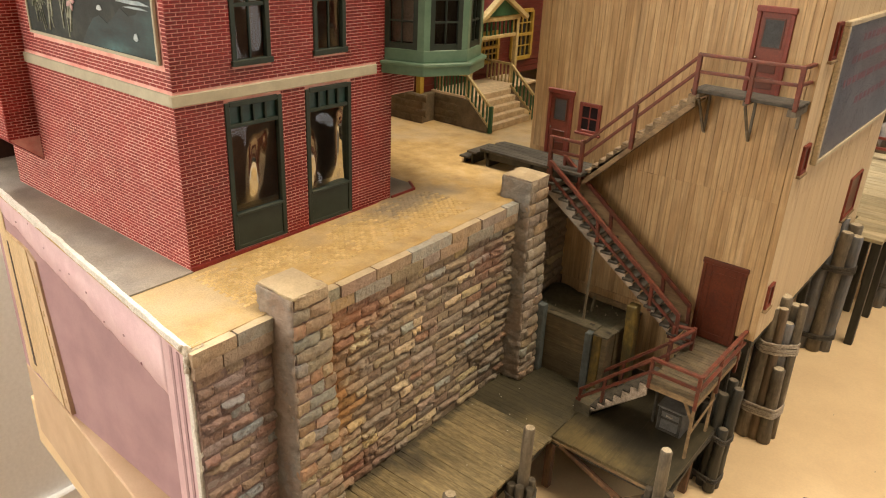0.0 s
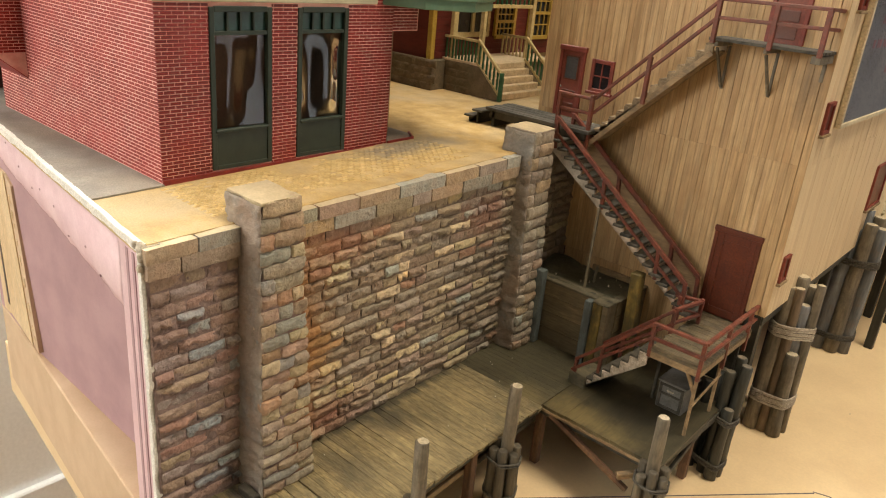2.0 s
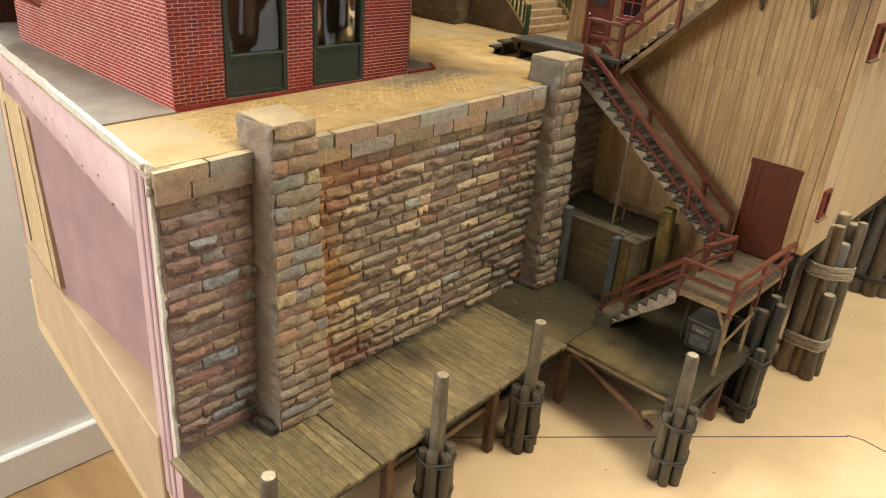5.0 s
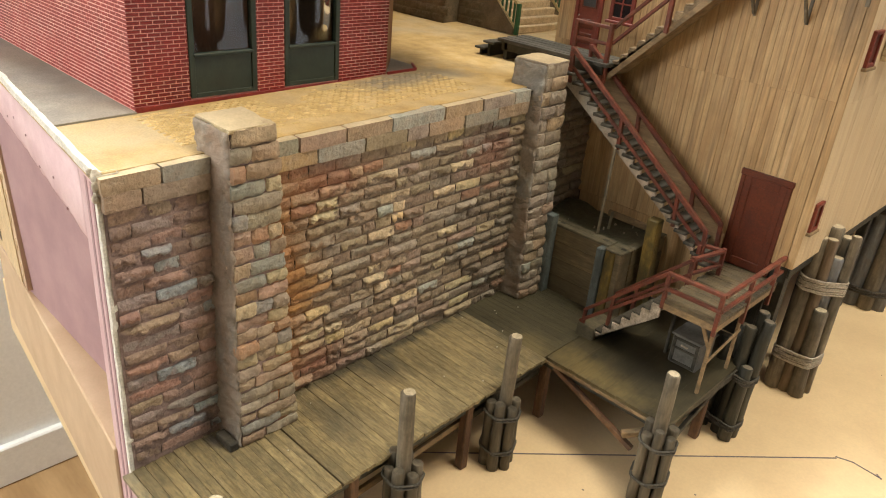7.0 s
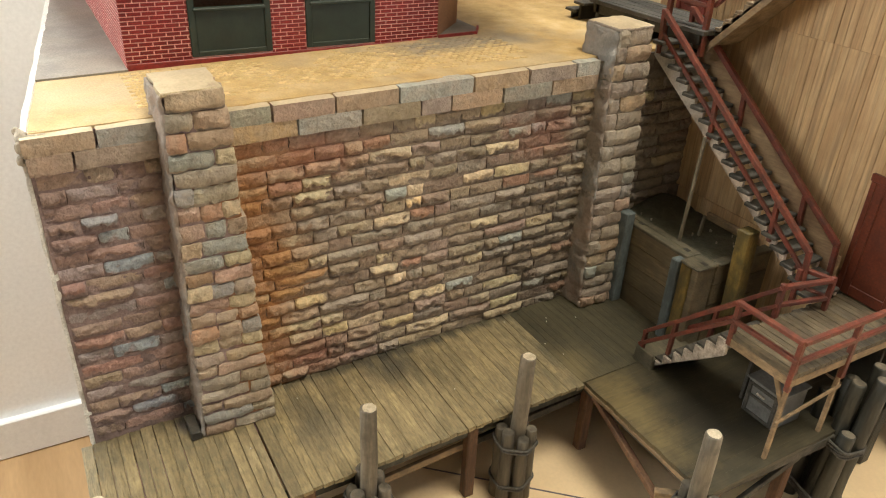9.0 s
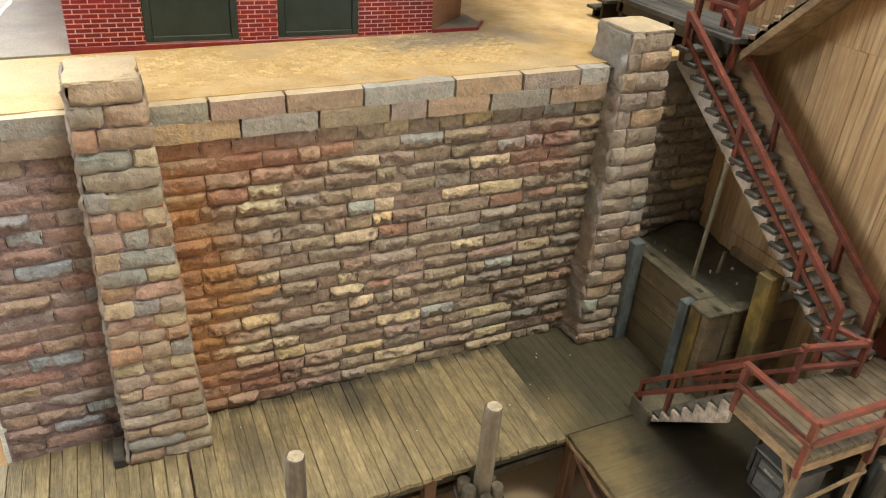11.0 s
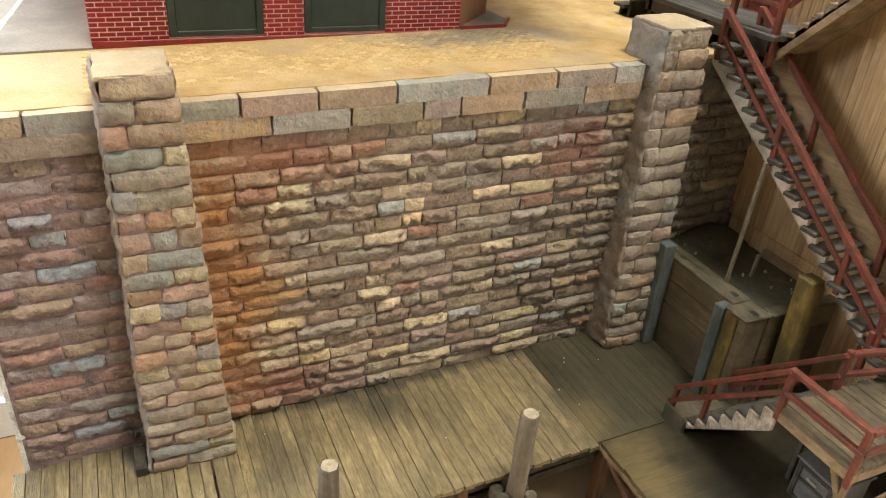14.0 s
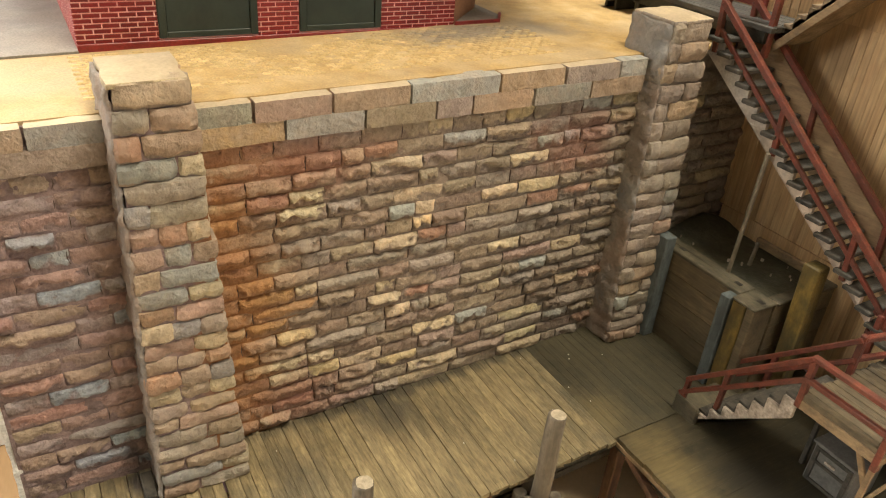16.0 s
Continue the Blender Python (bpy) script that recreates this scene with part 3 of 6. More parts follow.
for i, (x, y) in enumerate(((-1.13, 13.27), (0.53, 10.52), (-2.9, 7.6), (-0.2, 12.1), (0.9, 13.4), (-1.9, 8.6))):
    block("paint_speck", x, x + 0.014 + 0.006 * (i % 3), y, y + 0.018, water_z(y), water_z(y) + 0.004, INK, base, 0.001)
for x in (-11.5, 2.4):
    for y in (7, 24):
        block("leg", x - 0.6, x + 0.6, y - 0.6, y + 0.6, FLOOR_Z, -7.75, TANBOARD, base)

street = empty("street", (0, 0, -2.5), "ochre painted street with faint paving", "street", kind="structure")
bm = bmesh.new()
prism(bm, [(-13.4, edge_y(-13.4)), (-5.7, edge_y(-5.7)), (-5.7, 10.3), (-6.4, 10.7), (-6.4, 24), (-13.4, 24)], "z", -2.62, -2.5)
for v in bm.verts:
    v.co.z = street_z(v.co.y) - (0.12 if v.co.z < -2.55 else 0)
part("paving", bm, STREET, street)
bm = bmesh.new()
prism(bm, [(-13.4, edge_y(-13.4) + 0.03), (-7.12, edge_y(-7.12) + 0.03), (-7.12, 4.3), (-11.7, 4.45), (-11.7, 7.5), (-13.4, 7.5)], "z", 0, 0.02)
for v in bm.verts:
    v.co.z += street_z(v.co.y)
part("sidewalk", bm, CONCRETE, street, "worn grey concrete sidewalk")

BACKBROWN = stuff("dark_brown_panel", two((0.05, 0.022, 0.014), (0.075, 0.034, 0.022)), 1.2, (1, 1, 0.2), rough=0.5, bump=0.08, fine=30)
back = block("backboard", -13.38, -13.12, 4.2, 24, street_z(4.2) - 0.05, 9, BACKBROWN, None, 0.03)
tagged(back, "dark brown board standing behind the model", "board")

# the cut side of the hill: foam, card and board
side = empty("foam_side", (0, 3.3, -5), "pink insulation foam with card and board edges", "foam block", kind="structure")


def sideprism(name, pts, d0, d1, material, label=""):
    """An outline in x and z on the cut side, from depth d0 to d1 behind it."""
    b = bmesh.new()
    rows = [[b.verts.new((x, edge_y(x) + d, z)) for x, z in pts] for d in (d0, d1)]
    b.faces.new(rows[0])
    b.faces.new(rows[1][::-1])
    for i in range(len(pts)):
        j = (i + 1) % len(pts)
        b.faces.new((rows[0][i], rows[1][i], rows[1][j], rows[0][j]))
    return part(name, b, material, side, label)


bm = bmesh.new()
prism(bm, [(-12.4, 4.03), (-10.5, 3.85), (-6.25, 3.84), (-6.25, 4.4), (-12.4, 4.5)], "z", -5.92, -2.6)
part("foam_sheet", bm, FOAM, side, "mauve foam face")
bm = bmesh.new()
prism(bm, [(-12.4, edge_y(-12.4) + 0.02), (-6.3, edge_y(-6.3) - 0.02), (-6.3, 4.2), (-12.4, 4.4)], "z", -7.4, -5.9)
bevel(bm, 0.02)
part("ledge", bm, TANBOARD, side, "tan board ledge")
frnd = random.Random(31)
bm = bmesh.new()
rows = []
for k in range(72):
    x = -6.34 - k * 0.0855
    low = -3.5 + 0.073 * (-6.34 - x) + 0.05 * noise.noise(Vector((x * 1.3, 2, 0))) + 0.025 * noise.noise(Vector((x * 5, 4, 0)))
    y = edge_y(x) + 0.012 * noise.noise(Vector((x * 2, 8, 0)))
    rows.append([bm.verts.new((x, y + d, z)) for d, z in ((0.02, -2.56), (0.02, low + 0.2), (0.05, low + 0.09), (0.13, low + 0.03), (0.4, low - 0.02), (0.4, -2.56))])
for r, q in zip(rows, rows[1:]):
    for i in range(6):
        bm.faces.new((r[i], q[i], q[(i + 1) % 6], r[(i + 1) % 6]))
bm.faces.new(rows[0])
bm.faces.new(rows[-1][::-1])
part("foam_strip", bm, FOAMLIGHT, side, "pale pink foam strip", True)
for k in range(9):
    x, z = -6.9 - k * 0.52 + frnd.uniform(-0.15, 0.15), -3.2 + 0.06 * k + frnd.uniform(-0.12, 0.12)
    sideprism("foam_nick", [(x, z), (x + 0.03, z + 0.012), (x + 0.045, z - 0.012), (x + 0.012, z - 0.022)], 0.012, 0.03, FOAM)
sideprism("foam_post", [(-5.72, -2.55), (-6.33, -2.55), (-6.33, -6.7), (-5.72, -6.7)], 0.015, 1.1, FOAMLIGHT, "pale pink foam upright")
sideprism("foam_groove", [(-5.93, -2.64), (-5.99, -2.64), (-5.99, -6.65), (-5.93, -6.65)], 0.006, 0.3, FOAM)
sideprism("foam_groove", [(-6.1, -2.64), (-6.16, -2.64), (-6.16, -6.65), (-6.1, -6.65)], 0.01, 0.3, FOAM)
bm = bmesh.new()
rnd = random.Random(8)
rows = []
for k in range(60):
    z = -2.47 - k * 0.058
    rows.append([bm.verts.new((x, 3.25 + y, z)) for x, y in ((-5.74, 0.0), (-5.65 + rnd.uniform(-0.006, 0.006) + 0.024 * noise.noise(Vector((0, 0, z * 3))), -0.012 + rnd.uniform(-0.006, 0.006)), (-5.655, 0.2), (-5.74, 0.2))])
for r, q in zip(rows, rows[1:]):
    for i in range(4):
        j = (i + 1) % 4
        bm.faces.new((r[i], r[j], q[j], q[i]))
part("card_edge", bm, PAPER, side, "torn white card edge")
bm = bmesh.new()
rows = []
for k in range(67):
    x = -5.68 - k * 0.116
    y, z = edge_y(x), street_z(edge_y(x))
    o, h = rnd.uniform(-0.004, 0.0) - 0.018 + 0.014 * noise.noise(Vector((x * 2, 0, 0))), 0.02 * noise.noise(Vector((x * 2.6, 7, 0)))
    rows.append([bm.verts.new(v) for v in ((x, y + o, z - 0.075 + rnd.uniform(-0.01, 0.01) + 0.03 * noise.noise(Vector((x * 1.5, 3, 0)))), (x, y + o, z + 0.014 + h * 0.3), (x, y + 0.03 + 0.025 * noise.noise(Vector((x * 3.1, 5, 1))) + rnd.uniform(-0.004, 0.004), z + 0.022 + h * 0.3), (x, y + 0.09, z - 0.16))])
for r, q in zip(rows, rows[1:]):
    for i in range(4):
        j = (i + 1) % 4
        bm.faces.new((r[i], r[j], q[j], q[i]))
part("plaster_edge", bm, PAPER, side, "ragged white plaster edge")
for k, (x, y, z, r) in enumerate(((-5.69, 3.27, -2.49, 0.056), (-5.66, 3.25, -2.57, 0.046), (-5.66, 3.24, -2.68, 0.04), (-5.75, 3.25, -2.47, 0.038))):
    bm = bmesh.new()
    bmesh.ops.create_icosphere(bm, subdivisions=3, radius=r)
    for v in bm.verts:
        v.co *= 1 + 0.35 * noise.noise(v.co * 18 + Vector((k * 5, 0, 0)))
    bm.transform(Matrix.Translation((x, y, z)) @ Matrix.Diagonal((0.8, 0.8, 1.1, 1)))
    part("plaster_lump", bm, CRUMBLE, side, "crumbled plaster corner" if k == 0 else "", True)
sideprism("end_board", [(-10.9, -3.2), (-11.85, -3.2), (-11.75, -5.75), (-10.46, -5.8)], 0.0, 0.16, PALEWOOD, "pale plywood patch")
sideprism("end_strip", [(-11.9, -2.6), (-12.25, -2.6), (-12.15, -5.88), (-11.8, -5.85)], 0.02, 0.3, PALEWOOD, "pale plywood strip")
sideprism("glue_strip", [(-10.6, -3.3), (-10.9, -3.2), (-10.46, -5.8), (-10.2, -5.82)], 0.015, 0.3, TANBOARD, "tan strip with dried glue")
# dark strip laid on the face; a slot's shade is drawn by its colour
sideprism("slot", [(-11.77, -3.35), (-11.83, -3.35), (-11.73, -5.6), (-11.62, -5.6)], -0.006, 0.02, BACKBROWN, "dark strip for a slot's shade beside the patch")
for k in range(13):
    f = (k + frnd.random()) / 13
    x, z, r = -10.78 + 0.44 * f, -3.35 - 2.35 * f, frnd.uniform(0.02, 0.045)
    b = bmesh.new()
    bmesh.ops.create_icosphere(b, subdivisions=2, radius=r, matrix=Matrix.Translation((x, edge_y(x) + 0.015, z)) @ Matrix.Diagonal((0.8, 0.5, 1.8, 1)))
    part("glue_bead", b, PALEWOOD, side, "", True)
block("hill_core", -12.3, -5.95, 4.62, 10.4, -6.6, -2.65, FOAM, side, 0)

# ---- the stone wall and its pillars ----
wall = empty("retaining_wall", (-5.7, 6, -5.6), "coarse painted stone retaining wall beside the wharf", "stone wall", kind="structure")
bm = bmesh.new()
prism(bm, [(3.4, -5.95), (10.72, -5.95), (10.72, -2.36), (3.4, -2.5)], "x", -5.95, -5.67)
part("core", bm, MORTAR, wall, "brown mortar")
# the mortar's uneven face, smeared between and partly over the stones
bm = bmesh.new()
rows = []
for i in range(214):
    y = 3.275 + i * 0.035
    col = []
    for k in range(96):
        z = -5.9 + k * (3.2 + 0.02 * (y - 4.3)) / 95
        q = Vector((0, y, z))
        col.append(bm.verts.new((-5.645 + (0.004 if y < 4.3 else 0) + 0.011 * noise.noise(q * 2.2) + 0.012 * noise.noise(q * 6), y, z)))
    rows.append(col)
for r, q in zip(rows, rows[1:]):
    for k in range(95):
        bm.faces.new((r[k], q[k], q[k + 1], r[k + 1])).smooth = True
part("mortar_face", bm, MORTAR, wall)
COPE_UP = [4.78, 5.27, 5.88, 6.54, 7.39, 8.07, 8.69, 9.02]
COPE_LOW = [4.8, 5.5, 6.15, 6.78, 7.13, 7.75, 8.38, 9.02]


# ---- the brick shop ----
shop = empty("brick_shop", (-9.5, 6, -2.42), "red brick corner shop with dark green windows", "building")
X0, Y0, Y1 = -7.165, 4.295, 7.8
SZ = street_z(5.8)
WIN = [(4.95, 5.77, SZ + 0.05, -0.5), (6.18, 6.97, SZ + 0.05, -0.5), (5.11, 5.645, -0.07, 1.15), (6.35, 6.885, -0.07, 1.15)]
T = 0.12
for a, b in ((Y0, 4.95), (5.77, 6.18), (6.97, Y1)):
    block("wall_pier", X0 - T, X0, a, b, SZ - 0.06, -0.5, JOINT, shop, 0)
block("wall_belt", X0 - T, X0, Y0, 8.3, -0.5, -0.07, JOINT, shop, 0)
for a, b in ((Y0, 5.11), (5.645, 6.35), (6.885, 8.3)):
    block("wall_pier", X0 - T, X0, a, b, -0.07, 1.15, JOINT, shop, 0)
block("wall_belt", X0 - T, X0, Y0, 8.3, 1.15, 2.6, JOINT, shop, 0)
block("entrance_lintel", X0 - T, X0, Y1, 8.3, -0.8, -0.5, JOINT, shop, 0)
for a, b in ((4.95, 5.77), (6.18, 6.97)):
    block("window_base", X0 - T, X0, a, b, SZ - 0.06, SZ + 0.05, JOINT, shop, 0)
bm = bmesh.new()
box(bm, -11.78, X0 - T, Y0, Y0 + T, SZ - 0.1, 2.6)
part("side_wall", bm, JOINT, shop, "white-jointed brick side")
block("back_wall", -11.78, -11.66, Y0 + T, 8.4, SZ - 0.1, 2.6, BRICK, shop, 0)
block("far_wall", -11.66, -7.9, 8.28, 8.4, SZ - 0.1, 2.6, BRICK, shop, 0)
block("roof", -11.78, X0, Y0, 8.4, 2.6, 2.7, CONCRETE, shop, 0)
block("shop_floor", -11.66, X0 - T, Y0 + T, 8.28, SZ - 0.04, SZ + 0.03, BROWNIN, shop, 0)
block("upper_floor", -11.66, X0 - T, Y0 + T, 8.28, -0.45, -0.4, BROWNIN, shop, 0)
block("partition", -8.6, -8.5, Y0 + T, 8.28, SZ + 0.03, -0.45, BROWNIN, shop, 0)
block("partition", -8.3, -8.25, Y0 + T, 8.28, -0.4, 2.6, BROWNIN, shop, 0)
bm = bmesh.new()
prism(bm, [(X0 - T, Y1), (X0, Y1), (X0 - 0.02, Y1 + 0.02), (-7.75, 8.4), (-7.9, 8.4)], "z", SZ - 0.05, -0.5)
part("corner_entrance", bm, BROWNIN, shop, "dark brown corner entrance")
block("band", X0, X0 + 0.035, Y0 - 0.035, 7.47, -0.445, -0.313, CREAM, shop, 0.008, "cream string course")
block("band", -10.74, X0, Y0 - 0.035, Y0, -0.445, -0.313, CREAM, shop, 0.008, "cream string course")
block("plinth", X0, X0 + 0.03, Y0, 8.0, SZ - 0.06, SZ + 0.035, CRIMSON, shop, 0.004)
bm = bmesh.new()
prism(bm, [(X0 + 0.02, Y1), (X0 + 0.03, 8.31), (-7.4, 8.5), (-7.9, 8.5), (-7.78, 8.36)], "z", SZ - 0.06, SZ + 0.055)
part("curb", bm, [CONCRETE], shop, "grey entrance step")
bar("curb_edge", (X0 + 0.035, Y1, SZ + 0.01), (X0 + 0.045, 8.33, SZ + 0.02), 0.03, 0.13, CRIMSON, shop, 0.004, "red painted step edge")
bar("curb_edge", (X0 + 0.045, 8.32, SZ + 0.02), (-7.4, 8.51, SZ + 0.02), 0.03, 0.13, CRIMSON, shop, 0.004, "red painted step edge")


def shop_window(a, b, z0, z1, low):
    w = block("window", X0 - 0.07, X0 - 0.05, a, a + 0.05, z0, z1, DKGREEN, shop, 0.004, "dark green framed window")
    f = 0.055
    for n_, (p, q, r, s) in {"jamb": (a - 0.012, a + f, z0, z1), "jamb ": (b - f, b + 0.012, z0, z1), "head": (a + f, b - f, z1 - f, z1 + 0.01)}.items():
        block(n_.strip(), X0 - 0.06, X0 + 0.022, p, q, r, s, DKGREEN, w, 0.006)
    if low:
        zs = SZ + 0.5
        block("panel", X0 - 0.06, X0 + 0.006, a + f, b - f, z0, zs, DKGREEN, w, 0.006, "plain dark green panel")
        block("panel_rail", X0 - 0.02, X0 + 0.018, a + f, b - f, z0, z0 + 0.05, DKGREEN, w, 0.004)
        block("sill", X0 - 0.05, X0 + 0.04, a + f - 0.02, b - f + 0.02, zs, zs + 0.035, DKGREEN, w, 0.008)
        zt = -0.79
        block("transom", X0 - 0.05, X0 + 0.012, a + f, b - f, zt - 0.02, zt + 0.025, DKGREEN, w, 0.004)
        for k in range(1, 4):
            y = a + f + (b - a - 2 * f) * k / 4
            block("muntin", X0 - 0.04, X0 + 0.006, y - 0.012, y + 0.012, zt + 0.025, z1 - f, DKGREEN, w, 0)
        wavy_pane("pane", X0 - 0.03, a + f, b - f, zs + 0.035, zt - 0.02, FILM, w, a * 3, 0.085)
        block("pane", X0 - 0.04, X0 - 0.034, a + f, b - f, zt + 0.025, z1 - f, TEAL, w, 0, "teal transom glass")
    else:
        block("sill", X0 - 0.05, X0 + 0.045, a - 0.03, b + 0.03, z0 - 0.02, z0 + 0.05, DKGREEN, w, 0.008)
        zm, ym = (z0 + z1) / 2 + 0.05, (a + b) / 2
        block("meeting_rail", X0 - 0.045, X0, a + f, b - f, zm - 0.02, zm + 0.02, DKGREEN, w, 0)
        block("muntin", X0 - 0.04, X0 - 0.01, ym - 0.01, ym + 0.01, z0 + 0.05, z1 - f, DKGREEN, w, 0)
        wavy_pane("pane", X0 - 0.03, a + f, b - f, z0 + 0.05, z1 - f, FILM, w, a * 5, 0.01)


for i, (a, b, z0, z1) in enumerate(WIN):
    shop_window(a, b, z0, z1, i < 2)

# painted picture on the side
pic = empty("wall_picture", (-8.8, Y0 - 0.02, 0), "painted billboard of reeds and blue water on brick", "billboard")
block("panel", -10.32, -7.32, Y0 - 0.035, Y0 - 0.012, 0.02, 1.6, stuff("picture_ground", [(0.3, (0.004, 0.009, 0.01)), (0.5, (0.015, 0.025, 0.026)), (0.7, (0.05, 0.06, 0.05))], 3, rough=0.6, bump=0.02), pic, 0)
for a, b, c, d in ((-10.345, -7.29, -0.005, 0.03), (-10.345, -10.31, 0.03, 1.62), (-7.325, -7.29, 0.03, 1.62)):
    block("border", a, b, Y0 - 0.05, Y0 - 0.008, c, d, CREAM, pic, 0.004)
pool = stuff("picture_blue", [(0.3, (0.008, 0.02, 0.024)), (0.52, (0.022, 0.07, 0.085)), (0.7, (0.06, 0.16, 0.18))], 1.6, (0.5, 1, 1.6), rough=0.5, bump=0.02, stain=((0.012, 0.018, 0.02), 0.8), stain_scale=1.1)
reed = stuff("picture_reed", two((0.05, 0.07, 0.035), (0.34, 0.37, 0.3)), 5, rough=0.5, bump=0)
bm = bmesh.new()
edge_ = [(-8.95, 0.04), (-7.34, 0.04), (-7.34, 0.66)] + [(-7.34 - 0.16 * k, 0.6 + 0.07 * math.sin(k * 1.9) - 0.035 * k) for k in range(1, 10)]
prism(bm, edge_, "y", Y0 - 0.04, Y0 - 0.035)
part("pool", bm, pool, pic)
rnd = random.Random(4)
bm = bmesh.new()
for i in range(64):
    x, h, d, z, w = rnd.uniform(-10.25, -9.15), rnd.uniform(0.2, 0.75), rnd.uniform(-0.35, 0.35), rnd.uniform(0.03, 0.9), rnd.uniform(0.012, 0.03)
    prism(bm, [(x, z), (x + w, z), (x + d * 0.3 + w * 1.3, z + h * 0.55), (x + d * 0.7 + w, z + h * 0.85), (x + d, z + h * 0.9), (x + d * 0.6, z + h * 0.82), (x + d * 0.22, z + h * 0.5)], "y", Y0 - 0.0405 - 0.0001 * i, Y0 - 0.035)
part("reeds", bm, reed, pic)
petal = stuff("picture_petal", two((0.45, 0.25, 0.27), (0.66, 0.5, 0.48)), 6, rough=0.6, bump=0)
bm = bmesh.new()
for k in range(5):
    a_ = k * 1.257
    c_, s_ = math.cos(a_), math.sin(a_)
    prism(bm, [(-9.12, 0.5), (-9.12 + 0.07 * c_ - 0.03 * s_, 0.5 + 0.07 * s_ + 0.03 * c_), (-9.12 + 0.12 * c_, 0.5 + 0.12 * s_), (-9.12 + 0.07 * c_ + 0.03 * s_, 0.5 + 0.07 * s_ - 0.03 * c_)], "y", Y0 - 0.048 - 0.0003 * k, Y0 - 0.04)
part("flower", bm, petal, pic, "pale pink painted flower")
glint = stuff("picture_glint", two((0.3, 0.4, 0.46), (0.6, 0.68, 0.72)), 6, rough=0.6, bump=0)
bm = bmesh.new()
for i, (x, z, w, h) in enumerate(((-8.05, 0.6, 0.7, 0.035), (-7.9, 0.55, 0.5, 0.02), (-8.5, 0.47, 0.12, 0.05), (-8.35, 0.62, 0.1, 0.03), (-7.75, 0.22, 0.1, 0.07))):
    prism(bm, [(x, z), (x + w * 0.5, z - h * 0.3), (x + w, z), (x + w * 0.7, z + h), (x + w * 0.25, z + h * 0.8)], "y", Y0 - 0.0465 - 0.0002 * i, Y0 - 0.04)
part("glints", bm, glint, pic)

# brick flue on the side wall
flue = empty("flue", (-11.2, Y0 - 0.2, -1.8), "red brick flue with a sloping foot", "chimney")
bm = bmesh.new()
prism(bm, [(Y0, -1.85), (Y0 - 0.42, -1.5), (Y0 - 0.42, 2.6), (Y0, 2.6)], "x", -11.75, -10.76)
part("shaft", bm, JOINT, flue)
bm = bmesh.new()
prism(bm, [(Y0 + 0.004, -1.86), (Y0 - 0.428, -1.504), (Y0 - 0.424, -1.496), (Y0 + 0.004, -1.85)], "x", -11.752, -10.754)
part("sloping_foot", bm, BRICKLIT, flue)

# corner turret
tur = empty("turret_bay", (-7.2, 8.5, -0.45), "sage green corner turret with dark windows", "bay window")
CX, CY, R = -7.2, 8.5, 0.95


def octagon(r, a0=-93):
    return [(CX + r * math.cos(radians(a0 + 45 * k)), CY + r * math.sin(radians(a0 + 45 * k))) for k in range(8)]


for nm, r, z0, z1 in (("sill_band", R, -0.45, -0.3), ("sill_lip", R + 0.03, -0.32, -0.27), ("apron", R - 0.06, -0.27, -0.1), ("head_band", R - 0.06, 1.25, 2.6)):
    bm = bmesh.new()
    prism(bm, octagon(r), "z", z0, z1)
    bevel(bm, 0.01)
    part(nm, bm, SAGE, tur)
bm = bmesh.new()
prism(bm, octagon(R - 0.3), "z", -0.1, 1.25)
part("inner_room", bm, DARKIN, tur)
pts = octagon(R - 0.06)
for k in range(8):
    p, q = Vector((*pts[k], 0)), Vector((*pts[(k + 1) % 8], 0))
    d = (q - p)
    nrm = Vector((d.y, -d.x, 0)).normalized()
    f = empty("bay_window", (p + q) / 2, "dark framed bay window")
    f.parent = tur
    f.matrix_parent_inverse = Matrix.Identity(4)
    f.location = (0, 0, 0)
    for s, e in ((0, 0.14), (0.86, 1)):
        a, b = p + d * s - nrm * 0.035, p + d * e - nrm * 0.035
        bar("mullion", a + Vector((0, 0, 0.575)), b + Vector((0, 0, 0.575)), 0.07, 1.35, SAGE, f, 0)
    for s, e, z0, z1 in ((0.14, 0.24, -0.1, 1.25), (0.76, 0.86, -0.1, 1.25), (0.24, 0.76, -0.1, -0.02), (0.24, 0.76, 0.56, 0.61), (0.487, 0.513, -0.02, 1.25), (0.24, 0.76, 0.26, 0.285), (0.24, 0.76, 0.9, 0.925)):
        a, b = p + d * s - nrm * 0.03, p + d * e - nrm * 0.03
        m_ = Vector((0, 0, (z0 + z1) / 2))
        bar("sash_bar", a + m_, b + m_, 0.06 if s < 0.2 or e > 0.8 else 0.035, z1 - z0, DKGREEN, f, 0)
    a, b = p + d * 0.24 - nrm * 0.05, p + d * 0.76 - nrm * 0.05
    m_ = Vector((0, 0, 0.615))
    bar("pane", a + m_, b + m_, 0.006, 1.26, FILM, f, 0)
    if k == 0:
        a, b = a - nrm * 0.05, b - nrm * 0.05
        bar("blind", a + m_, b + m_, 0.01, 1.25, SHADE, f, 0, "pale lilac blind")


# ---- the wooden warehouse ----
ware = empty("warehouse", (-4.3, 13, -4.2), "tall warehouse of weathered upright boards", "building")
WY, WX, WL, WB = 10.72, -2.22, -6.5, -4.18
WE = 17.0
block("frame_front", WL + 0.03, WX - 0.03, WY + 0.03, WY + 0.2, -5.45, 2.6, BLACKWOOD, ware, 0, "dark wall behind the boards")
block("frame_side", WX - 0.2, WX - 0.03, WY + 0.2, WE, -4.1, 2.6, BLACKWOOD, ware, 0, "dark wall behind the boards")
